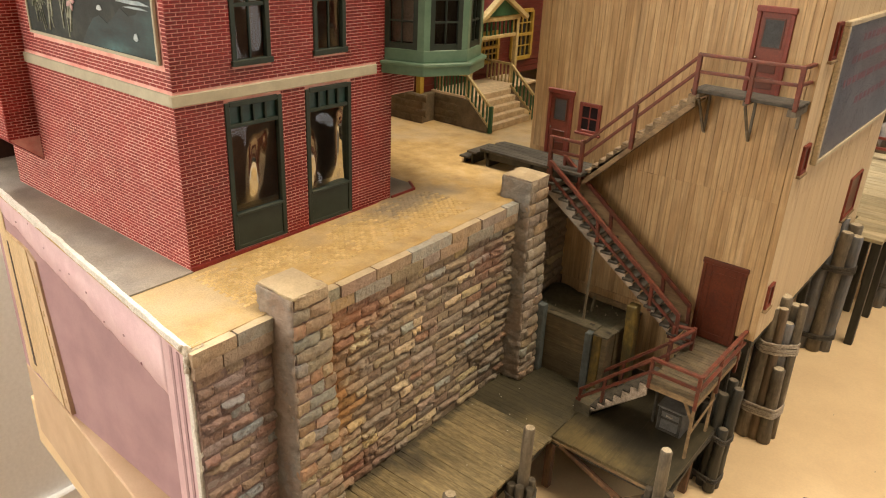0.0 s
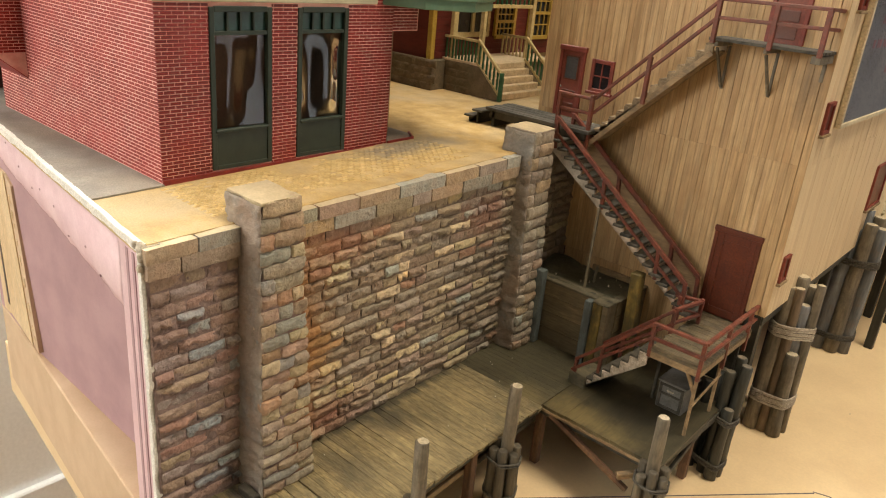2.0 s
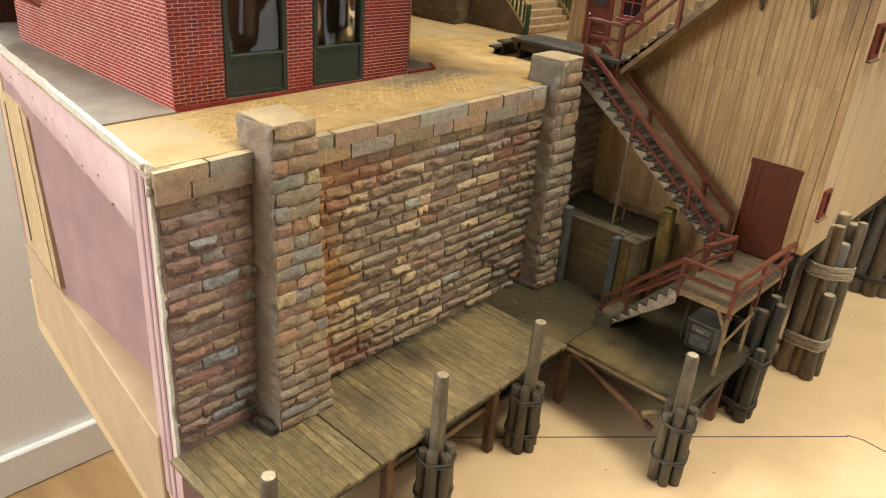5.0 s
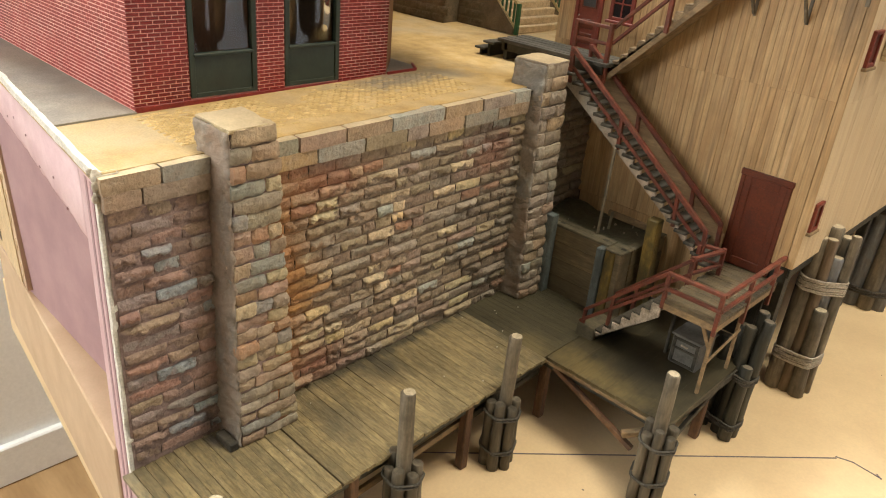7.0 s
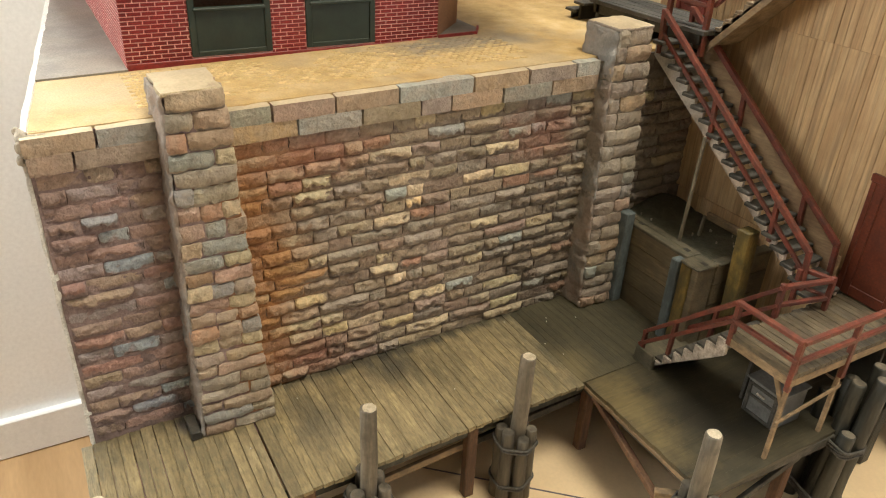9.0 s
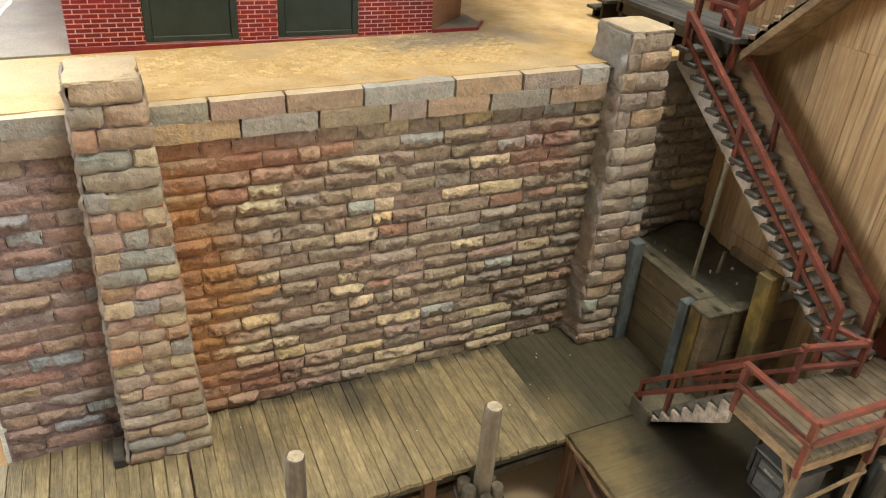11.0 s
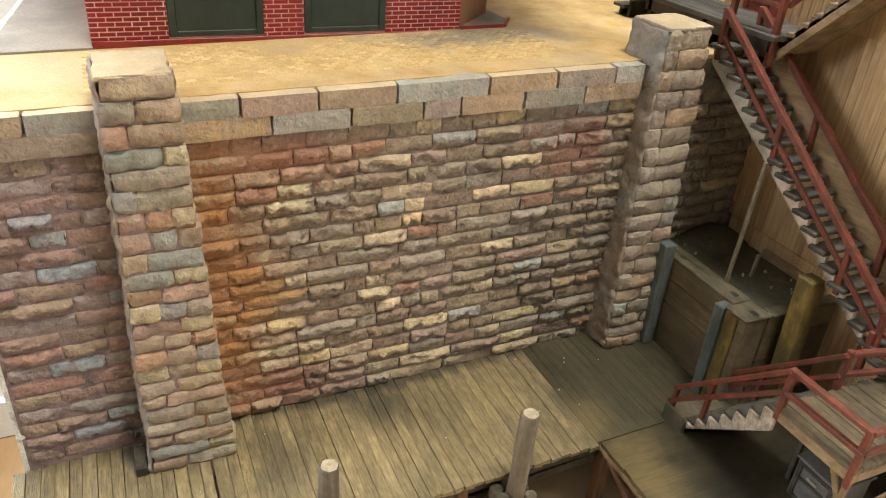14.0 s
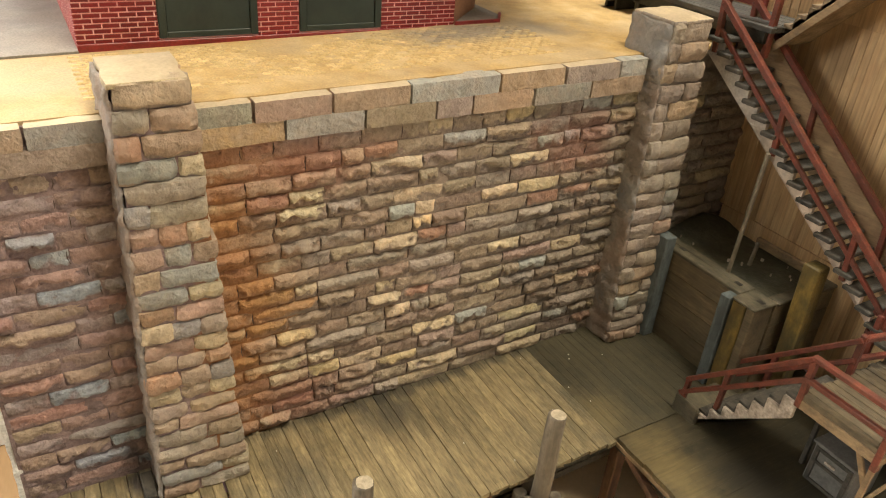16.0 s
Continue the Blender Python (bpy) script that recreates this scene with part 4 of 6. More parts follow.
block("frame_west", WL + 0.03, WL + 0.2, WY + 0.2, WE, -2.4, 2.6, SIDING, ware, 0)
block("roof", WL, WX, WY, WE, 2.6, 2.75, CONCRETE, ware, 0)
block("corner_board", WX - 0.07, WX + 0.03, WY - 0.033, WY + 0.005, WB, 2.6, SIDING, ware, 0.006)
block("corner_board", WX + 0.004, WX + 0.03, WY + 0.005, WY + 0.12, WB, 2.6, SIDINGLIT, ware, 0.006)
block("corner_board", WL - 0.03, WL + 0.1, WY - 0.03, WY + 0.02, -2.3, 2.6, SIDING, ware, 0.006)
block("end_wall", WL, WX - 0.2, WE - 0.06, WE, -4.1, 2.6, SIDING, ware, 0)
block("sill_beam", WX - 0.25, WX - 0.01, WY + 0.05, WE, -4.36, -4.16, BLACKWOOD, ware, 0.01, "dark sill timber")


def plank_door(name, x0, x1, z0, z1, light, material, label):
    d = empty(name, ((x0 + x1) / 2, WY, z0), label, "door", kind="structure")
    f = 0.06
    block("jamb", x0, x0 + f, WY - 0.06, WY + 0.02, z0, z1 - f, REDTRIM if light else material, d, 0.008)
    block("jamb", x1 - f, x1, WY - 0.06, WY + 0.02, z0, z1 - f, REDTRIM if light else material, d, 0.008)
    block("lintel", x0 - 0.012, x1 + 0.012, WY - 0.07, WY + 0.02, z1 - f, z1 + 0.02, REDTRIM if light else material, d, 0.008)
    a, b = x0 + f, x1 - f
    s = block("door_leaf", a, b, WY - 0.035, WY + 0.01, z0, z1 - f, LEAFRED if light else material, d, 0.004)
    if light:
        zm = z0 + (z1 - z0) * 0.55
        block("pane", a + 0.07, b - 0.07, WY - 0.042, WY - 0.036, zm, z1 - f - 0.09, GLASSDARK, s, 0)
        for p, q, r, t in ((a + 0.05, a + 0.07, zm - 0.02, z1 - f - 0.07), (b - 0.07, b - 0.05, zm - 0.02, z1 - f - 0.07), (a + 0.07, b - 0.07, zm - 0.02, zm), (a + 0.07, b - 0.07, z1 - f - 0.09, z1 - f - 0.07)):
            block("glazing_bead", p, q, WY - 0.048, WY - 0.034, r, t, material, s, 0)
        for r, t in ((z0 + 0.06, z0 + 0.22), (z0 + 0.28, z0 + 0.42)):
            block("raised_panel", a + 0.06, b - 0.06, WY - 0.044, WY - 0.034, r, t, material, s, 0.006)
        bm = bmesh.new()
        bmesh.ops.create_icosphere(bm, subdivisions=2, radius=0.018, matrix=Matrix.Translation((a + 0.03, WY - 0.055, z0 + (z1 - z0) * 0.42)))
        part("knob", bm, CHROME, s, "bright metal knob", True)
    else:
        for p, q, r, t in ((a, a + 0.09, z0, z1 - f), (b - 0.09, b, z0, z1 - f), (a + 0.09, b - 0.09, z0, z0 + 0.12), (a + 0.09, b - 0.09, z1 - f - 0.12, z1 - f)):
            block("rail", p, q, WY - 0.05, WY - 0.034, r, t, material, s, 0.004)
    return d


LEAFRED = stuff("worn_red_door_paint", two((0.19, 0.04, 0.025), (0.26, 0.062, 0.038)), 5, rough=0.5, bump=0.12, grime=((0.12, 0.03, 0.02), 0.4, 5))
GLASSDARK = stuff("grey_glazing", two((0.06, 0.065, 0.07), (0.1, 0.105, 0.11)), 3, rough=0.12, bump=0, rough_var=0.05)
GLASSBLACK = stuff("black_glazing", two((0.012, 0.013, 0.016), (0.02, 0.022, 0.026)), 3, rough=0.12, bump=0, rough_var=0.05)
plank_door("door_1", -6.23, -5.755, -2.02, -0.93, True, DOORRED, "red panelled door with a dark pane, closed")
plank_door("door_2", -3.12, -2.62, -0.45, 0.68, True, DOORRED, "red panelled door above an outside stair, closed")
plank_door("door_3", -3.16, -2.48, -4.4, -3.06, False, DOORRED, "plain dark red warehouse door, closed")


def sash_window(name, x0, x1, z0, z1, label):
    w = empty(name, ((x0 + x1) / 2, WY, z0), label, "window", kind="structure")
    f = 0.06
    for p, q, r, t in ((x0, x0 + f, z0, z1), (x1 - f, x1, z0, z1), (x0 + f, x1 - f, z1 - f, z1), (x0 + f, x1 - f, z0, z0 + f)):
        block("frame", p, q, WY - 0.06, WY + 0.02, r, t, REDTRIM, w, 0.006)
    block("sill", x0 - 0.03, x1 + 0.03, WY - 0.09, WY + 0.01, z0 - 0.03, z0 + 0.01, REDTRIM, w, 0.006)
    block("pane", x0 + f, x1 - f, WY - 0.045, WY - 0.036, z0 + f, z1 - f, GLASSBLACK, w, 0)
    xm, zm = (x0 + x1) / 2, (z0 + z1) / 2
    block("muntin", xm - 0.01, xm + 0.01, WY - 0.057, WY - 0.045, z0 + f, z1 - f, REDTRIM, w, 0)
    block("muntin", x0 + f, x1 - f, WY - 0.0575, WY - 0.0445, zm - 0.01, zm + 0.01, REDTRIM, w, 0)


sash_window("window_1", -5.63, -5.235, -1.55, -1.05, "small red four-pane window")


def side_window(name, y0, y1, z0, z1):
    w = empty(name, (WX, (y0 + y1) / 2, z0), "narrow red window on the warehouse side", "window", kind="structure")
    for p, q, r, t in ((y0, y0 + 0.05, z0, z1), (y1 - 0.05, y1, z0, z1), (y0 + 0.05, y1 - 0.05, z1 - 0.05, z1), (y0 + 0.05, y1 - 0.05, z0, z0 + 0.05)):
        block("frame", WX - 0.02, WX + 0.07, p, q, r, t, REDTRIM, w, 0.006)
    block("pane", WX + 0.036, WX + 0.045, y0 + 0.05, y1 - 0.05, z0 + 0.05, z1 - 0.05, DOORRED, w, 0, "dark red boarded pane")
    block("sill", WX, WX + 0.09, y0 - 0.03, y1 + 0.03, z0 - 0.04, z0, BARE, w, 0.006)


side_window("window_2", 11.02, 11.3, 0.05, 0.55)
side_window("window_3", 10.86, 11.16, -1.53, -1.1)
side_window("window_4", 10.8, 11.06, -3.66, -3.26)
side_window("window_5", 15.15, 16.08, -3.42, -2.58)

sign = empty("billboard_sign", (WX + 0.1, 13, -1.4), "dark blue-grey billboard with faded red lettering, cream border", "billboard")
block("panel", WX + 0.07, WX + 0.1, 11.52, 16.64, -1.44, 0.48, NAVY, sign, 0)
for a, b, c, d in ((11.46, 16.7, -1.5, -1.43), (11.46, 16.7, 0.47, 0.54), (11.46, 11.53, -1.43, 0.47), (16.63, 16.7, -1.43, 0.47)):
    block("border", WX + 0.035, WX + 0.12, a, b, c, d, SIGNCREAM, sign, 0.01, "cream wooden border")
for i, (a, b, z) in enumerate(((12.6, 15.6, 0.24), (12.2, 16.1, -0.06), (12.0, 16.2, -0.38), (13.1, 15.4, -0.77))):
    y = a
    while y < b:
        w = 0.05 + 0.03 * ((i * 7 + int(y * 10)) % 3)
        block("lettering_bar", WX + 0.1, WX + 0.103, y, min(y + w, b), z - 0.055, z + 0.055, SIGNRED, sign, 0)
        y += w + (0.035 if int(y * 13) % 4 else 0.11)

# ---- stairs, platforms and rails ----
RW = 0.055


def rail(thing, p, q, name="handrail", w=RW, h=0.045):
    return bar(name, p, q, w, h, RAILRED, thing)


def post(thing, x, y, z0, z1, w=0.06):
    return bar("post", (x, y, z0), (x, y, z1), w, w, RAILRED, thing, up=(0, 1, 0))


def flight(thing, p, q, width, n, tread_mat=None, ste=None, thick=0.14, worn=False):
    """Steps from the top edge p to the foot q along the front line; width runs to +y. Stringers are cut to the steps."""
    p, q = Vector(p), Vector(q)
    run, drop, skew = (q.x - p.x) / n, (q.z - p.z) / n, (q.y - p.y) / n
    for side_ in (0, 1):
        bm = bmesh.new()
        pts = []
        for i in range(n):
            x, z = p.x + run * i, p.z + drop * i
            pts += [(x, z), (x, z + drop)] if i else [(x, z + drop)]
        pts += [(q.x, q.z)]
        low = [(q.x, q.z - thick * 0.4), (p.x, p.z + drop - thick)]
        lo, hi = [], []
        for x, z in pts + low:
            y = p.y + (q.y - p.y) * (x - p.x) / (q.x - p.x) + side_ * (width - 0.04)
            lo.append(bm.verts.new((x, y, z)))
            hi.append(bm.verts.new((x, y + 0.04, z)))
        bm.faces.new(lo)
        bm.faces.new(hi[::-1])
        for i in range(len(lo)):
            j = (i + 1) % len(lo)
            bm.faces.new((lo[i], hi[i], hi[j], lo[j]))
        part("stringer", bm, ste or PINKWOOD, thing, "pale worn stringer" if side_ == 0 else "")
    for i in range(n):
        x, z, y = p.x + run * i, p.z + drop * (i + 1), p.y + skew * (i + 0.5)
        a, b = sorted((x - 0.02 * (1 if run > 0 else -1), x + run * 1.1))
        if worn:
            jr = random.Random(i * 7 + 3)
            d = Vector((0, width / 2 + 0.035, 0))
            c = Vector(((a + b) / 2 + jr.uniform(-0.01, 0.01), y + width / 2 - 0.015, z + 0.012))
            lean = Vector((0, 0, jr.uniform(-0.01, 0.01)))
            bar("tread", c - d + lean, c + d - lean, b - a + jr.uniform(-0.015, 0.02), 0.045, tread_mat or TREAD, thing, 0.009)
        else:
            block("tread", a, b, y + 0.03, y + width + 0.005, z - 0.004, z + 0.028, tread_mat or TREAD, thing, 0.004)


# upper platform at street height, with its two low steps
plat = empty("stair_platform", (-6.3, 10.3, -2.3), "dark plank platform at the warehouse door", "platform")
PZ = -2.03
PLATWOOD = stuff("black_brown_plank", two((0.035, 0.032, 0.026), (0.085, 0.078, 0.062)), 7, (0.2, 1, 1), rough=0.6, bump=0.4, grime=((0.12, 0.105, 0.08), 0.4, 6))
for i in range(9):
    y = 10.02 + i * 0.077
    block("plank", -7.12 + 0.02 * (i % 3), -5.12, y, y + 0.073, PZ - 0.05, PZ + 0.004 * (i % 2), PLATWOOD, plat, 0.004)
block("joist", -7.05, -5.2, 10.05, 10.11, PZ - 0.17, PZ - 0.05, BLACKWOOD, plat)
block("joist", -7.05, -5.2, 10.6, 10.66, PZ - 0.17, PZ - 0.05, BLACKWOOD, plat)
for x in (-7.0, -6.1):
    block("joist", x, x + 0.07, 10.05, 10.66, street_z(10.3), PZ - 0.05, BLACKWOOD, plat)
for k, (x, z) in enumerate(((-7.16, -2.14), (-7.32, -2.25))):
    block("step", x - 0.19, x + 0.02, 9.95, 10.62, z, z + 0.035, PLATWOOD, plat, 0.006)
    block("riser", x - 0.12, x - 0.08, 10.0, 10.58, street_z(10.3), z, BLACKWOOD, plat, 0.004)
post(plat, -5.72, 10.05, PZ - 0.3, -1.52)
post(plat, -5.2, 10.12, PZ - 0.3, -1.5)
rail(plat, (-5.75, 10.05, -1.54), (-5.18, 10.12, -1.56))
rail(plat, (-5.75, 10.05, -1.76), (-5.18, 10.12, -1.78), "mid_rail", 0.04)

# flight to the top door
STAIRWOOD = stuff("worn_stair_wood", two((0.15, 0.105, 0.06), (0.36, 0.265, 0.16)), 8, rough=0.65, bump=0.3)
up = empty("upper_stair", (-4.4, 10.4, -1.3), "narrow red-railed stair to the top door", "stairs")
flight(up, (-3.58, 10.2, -0.45), (-5.16, 10.2, -2.03), 0.5, 14, tread_mat=STAIRWOOD, ste=STAIRWOOD, thick=0.1)
bar("soffit", (-5.16, 10.45, -2.2), (-3.6, 10.45, -0.64), 0.44, 0.03, STAIRWOOD, up)
bar("side_board", (-5.2, 10.19, -2.25), (-3.58, 10.19, -0.65), 0.03, 0.075, BARE, up, label="bare wood side board")
for nm, o in (("handrail", 0.47), ("mid_rail", 0.25)):
    rail(up, (-5.2, 10.19, -2.03 + o), (-3.6, 10.19, -0.45 + o), nm, 0.05)
for x in (-4.42,):
    post(up, x, 10.17, -2.03 + (x + 5.16) - 0.2, -2.03 + (x + 5.16) + 0.47)
land = empty("upper_landing", (-2.85, 10.45, -0.5), "bracketed landing at the top door with red rails", "landing")
for i in range(7):
    y = 10.18 + i * 0.077
    block("plank", -3.66, -2.21 + 0.01 * (i % 2), y, y + 0.073, -0.49, -0.45, TREAD, land, 0.004)
for a, b in ((-3.6, 10.17), (-2.86, 10.17), (-2.25, 10.17)):
    post(land, a, b, -0.52, 0.04)
rail(land, (-3.63, 10.17, 0.03), (-2.22, 10.17, 0.045))
rail(land, (-3.63, 10.17, -0.2), (-2.22, 10.17, -0.18), "mid_rail", 0.04)
rail(land, (-2.25, 10.17, 0.045), (-2.25, 10.72, 0.03))
rail(land, (-2.25, 10.17, -0.18), (-2.25, 10.72, -0.2), "mid_rail", 0.04)
for x in (-3.55, -2.9):
    bar("bracket", (x, 10.66, -1.12), (x, 10.25, -0.58), 0.035, 0.04, PILE, land)
    bar("bracket_arm", (x, 10.18, -0.53), (x, 10.7, -0.53), 0.05, 0.06, PILE, land)
    bar("bracket_leg", (x, 10.69, -1.15), (x, 10.69, -0.57), 0.04, 0.03, PILE, land, up=(0, 1, 0))
bar("bracket_arm", (-2.28, 10.18, -0.55), (-2.28, 10.7, -0.55), 0.12, 0.1, PILE, land)
bar("bracket_leg", (-2.3, 10.69, -0.85), (-2.3, 10.69, -0.6), 0.05, 0.03, PILE, land, up=(0, 1, 0))

# long flight down to the wharf landing
LZ = -4.42
long_ = empty("long_stair", (-4.3, 10.2, -3.4), "long wooden stair with red rails down to the wharf", "stairs")
BOARDTAN = stuff("brown_board", two((0.25, 0.16, 0.085), (0.4, 0.275, 0.15)), 4, (0.2, 1, 1), rough=0.6, bump=0.15, grime=((0.2, 0.11, 0.06), 0.4, 4))
P0, P1 = Vector((-5.6, 9.82, -2.12)), Vector((-3.02, 10.06, -4.3))
flight(long_, P0, P1, 0.43, 19, thick=0.15, worn=True)
R0, R1 = Vector((-5.57, 9.83, -1.88)), Vector((-3.19, 10.05, -3.83))
for off in (0.0, 0.44):
    a, b = R0 + Vector((0, off, 0)), R1 + Vector((0, off, 0))
    rail(long_, a, b, "handrail", 0.062, 0.06)
    if not off:
        rail(long_, a + Vector((0, 0, -0.225)), b + Vector((0, 0, -0.225)), "mid_rail", 0.04)
    for k in (0.0, 0.38, 0.8, 1.0):
        c = a.lerp(b, k)
        bar("post", c + Vector((0.03, 0, -0.47)), c + Vector((0, 0, 0.02)), 0.055, 0.05, RAILRED, long_, up=(0, 1, 0))
bm = bmesh.new()
a, b = P0 + Vector((0.0, 0.455, 0)), P1 + Vector((-0.1, 0.455, 0.08))
q_ = [bm.verts.new(v) for e in (0, 0.018) for v in (a + Vector((0, e, -0.16)), b + Vector((0, e, -0.12)), b + Vector((0, e, 0.25)), a + Vector((0, e, 0.2)))]
for f in ((0, 1, 2, 3), (7, 6, 5, 4), (0, 4, 5, 1), (1, 5, 6, 2), (2, 6, 7, 3), (3, 7, 4, 0)):
    bm.faces.new([q_[i] for i in f])
part("side_board", bm, BOARDTAN, long_, "plain brown board along the far side")
bar("prop", (-4.64, 9.85, -3.06), (-4.63, 9.79, -4.35), 0.036, 0.036, PROPWOOD, long_, up=(0, 1, 0), label="thin grey wood prop")
bar("prop", (-4.68, 10.2, -4.12), (-4.7, 10.2, -4.4), 0.036, 0.036, PROPWOOD, long_, up=(0, 1, 0))

LANDWOOD = stuff("dusty_landing_plank", two((0.068, 0.052, 0.032), (0.155, 0.12, 0.072)), 6, (0.2, 1, 1), rough=0.65, bump=0.4, fine=40, stain=((0.036, 0.031, 0.023), 0.6), stain_scale=1.6, grime=((0.21, 0.16, 0.09), 0.4, 8))
# landing by the lower door
low = empty("wharf_landing", (-2.7, 9.8, -5.4), "wharf landing on props with red rails", "landing")
for i in range(23):
    y = 8.97 + i * 0.076
    block("plank", -3.08 + 0.012 * (i % 3), -2.32, y, y + 0.071, LZ - 0.05, LZ + 0.003 * (i % 2), LANDWOOD, low, 0.004)
block("beam", -3.08, -2.32, 8.96, 9.02, LZ - 0.14, LZ - 0.05, BARE, low)
block("beam", -2.38, -2.32, 9.02, 10.7, LZ - 0.14, LZ - 0.05, BARE, low)
block("beam", -3.08, -3.02, 9.02, 10.7, LZ - 0.14, LZ - 0.05, BLACKWOOD, low)
bar("post", (-2.35, 8.98, LZ - 0.2), (-2.35, 8.98, -4.05), 0.053, 0.053, RAILRED, low, up=(0, 1, 0))
bar("post", (-3.06, 8.98, LZ - 0.14), (-3.06, 8.98, -4.06), 0.053, 0.053, RAILRED, low, up=(0, 1, 0))
bar("post", (-2.33, 9.78, LZ - 0.3), (-2.33, 9.78, -4.05), 0.053, 0.053, RAILRED, low, up=(0, 1, 0))
bar("post", (-2.33, 10.55, LZ - 0.3), (-2.33, 10.55, -4.03), 0.053, 0.053, RAILRED, low, up=(0, 1, 0))
for z, nm, w in ((-4.06, "handrail", 0.06), (-4.27, "mid_rail", 0.05)):
    rail(low, (-3.08, 8.97, z), (-2.32, 8.97, z), nm, w)
    rail(low, (-2.33, 8.97, z), (-2.31, 10.72, z + 0.02), nm, w)
    rail(low, (-3.07, 9.6, z), (-2.94, 10.2, z), nm, w)
    rail(low, (-2.94, 10.2, z), (-3.3, 10.05, z + 0.02), nm, w)
for x, y in ((-3.07, 9.6), (-2.94, 10.2), (-3.2, 10.02)):
    bar("post", (x, y, LZ - 0.05), (x, y, -4.02), 0.053, 0.053, RAILRED, low, up=(0, 1, 0))
for x, y, m in ((-2.36, 9.0, BARE), (-2.36, 9.8, BARE), (-3.09, 9.5, TREAD), (-3.05, 10.1, TREAD), (-2.4, 10.55, TREAD)):
    bar("prop", (x, y, deck_z(y)), (x, y, LZ - 0.14), 0.042, 0.042, m, low, up=(0, 1, 0))
bar("cross_tie", (-2.34, 8.95, -5.0), (-2.34, 9.85, -4.85), 0.025, 0.04, BARE, low)
bar("knee", (-2.5, 9.0, LZ - 0.14), (-2.36, 9.0, LZ - 0.4), 0.03, 0.05, BARE, low)

short = empty("short_stair", (-3.6, 9.2, -5.5), "short stair with red rails down to the wharf deck", "stairs")
flight(short, (-3.08, 8.98, LZ), (-4.05, 8.98, deck_z(9)), 0.56, 8, ste=PALESTRING, thick=0.16)
block("bottom_step", -4.18, -3.9, 8.93, 9.58, deck_z(9.2) - 0.02, deck_z(9.2) + 0.13, CRIBCAP, short, 0.012)
block("foot_board", -4.18, -3.9, 8.925, 8.955, deck_z(9) - 0.03, deck_z(9) + 0.2, CRIBCAP, short, 0.01)
for y in (8.96, 9.58):
    rail(short, (-4.12, y, -5.08), (-3.06, y, -4.06))
    rail(short, (-4.16, y, -5.27), (-3.06, y, -4.27), "mid_rail", 0.05)
    for x in (-4.1, -3.72):
        z = -5.5 + (x + 4.1) * 1.0
        bar("post", (x - 0.02, y, z - 0.02), (x, y, z + 0.42), 0.047, 0.047, RAILRED, short, up=(0, 1, 0))

# ---- timber crib under the long stair ----
crib = empty("timber_crib", (-5, 10.1, -5.5), "tarred timber crib filled to the top", "crib")
for i in range(4):
    z = deck_z(9.6) + i * 0.277
    block("plank", -5.62, -4.3, 9.62, 9.68, z, z + 0.273, CRIBWOOD, crib, 0.006)
    block("plank", -4.08, -4.02, 9.79, 10.7, z, z + 0.273, CRIBWOOD, crib, 0.006)
bm = bmesh.new()
rows = []
for i in range(25):
    rows.append([])
    for k in range(19):
        x_, y_ = -5.62 + i * 1.53 / 24, 9.69 + k * 1.01 / 18
        heap = 0.16 * max(0, 1 - math.hypot(x_ + 5.6, (y_ - 10.4) * 0.9) / 0.45)
        rows[-1].append(bm.verts.new((x_, y_, -4.4 + heap + 0.018 * noise.noise(Vector((x_ * 4, y_ * 4, 2))) + 0.014 * noise.noise(Vector((x_ * 14, y_ * 14, 5))))))
top_ = [f for r, q in zip(rows, rows[1:]) for f in (bm.faces.new((r[k], q[k], q[k + 1], r[k + 1])) for k in range(18))]
for f in top_:
    f.smooth = True
low_ = bmesh.ops.extrude_face_region(bm, geom=top_)
for v in low_["geom"]:
    if isinstance(v, bmesh.types.BMVert):
        v.co.z = deck_z(10)
part("filling", bm, WETFILL, crib, "dark wet filling with dust")
for a, b in ((9.585, 9.7), (9.704, 9.81)):
    block("cap", -5.62, -4.29, a, b, -4.39, -4.345, CRIBCAP, crib, 0.008)
block("cap", -4.14, -4.0, 9.81, 10.7, -4.39, -4.35, CRIBCAP, crib, 0.01)
block("back_ledge", -5.0, -4.2, 10.62, 10.68, -4.4, -4.3, BARE, crib, 0.01, "pale strip at the warehouse foot")
block("corner_pier", -4.12, -4.03, 9.5, 9.78, deck_z(9.5), -4.385, CRIBWOOD, crib, 0.01)
block("corner_pier", -4.28, -4.125, 9.49, 9.6, deck_z(9.5), -4.385, YELPOST, crib, 0.012, "yellow-stained post")
block("corner_pier", -4.28, -4.125, 9.605, 9.78, deck_z(9.5), -4.385, CRIBWOOD, crib, 0.01)
block("corner_cap", -4.285, -4.01, 9.475, 9.8, -4.382, -4.345, CRIBCAP, crib, 0.012)
# flat dark tiles in place of cut sockets; the holes' shade is their colour
for x_, y_ in ((-4.13, 9.62), (-5.2, 9.66), (-4.46, 9.68)):
    block("cap_socket", x_, x_ + 0.08, y_, y_ + 0.055, -4.346, -4.342, BLACKWOOD, crib, 0)
rnd = random.Random(31)
for k in range(16):
    x_, y_ = rnd.uniform(-5.5, -4.3), rnd.uniform(9.62, 10.55)
    w_ = rnd.uniform(0.008, 0.03)
    block("dust_crumb", x_, x_ + w_, y_, y_ + rnd.uniform(0.008, 0.02), -4.42, -4.33 - (0.04 if y_ > 9.8 else 0), PALESTRING, crib, 0.002)
block("fender_post", -5.36, -5.2, 9.46, 9.6, deck_z(9.5), -4.2, BLUEPOST, crib, 0.012, "blue-grey square post")
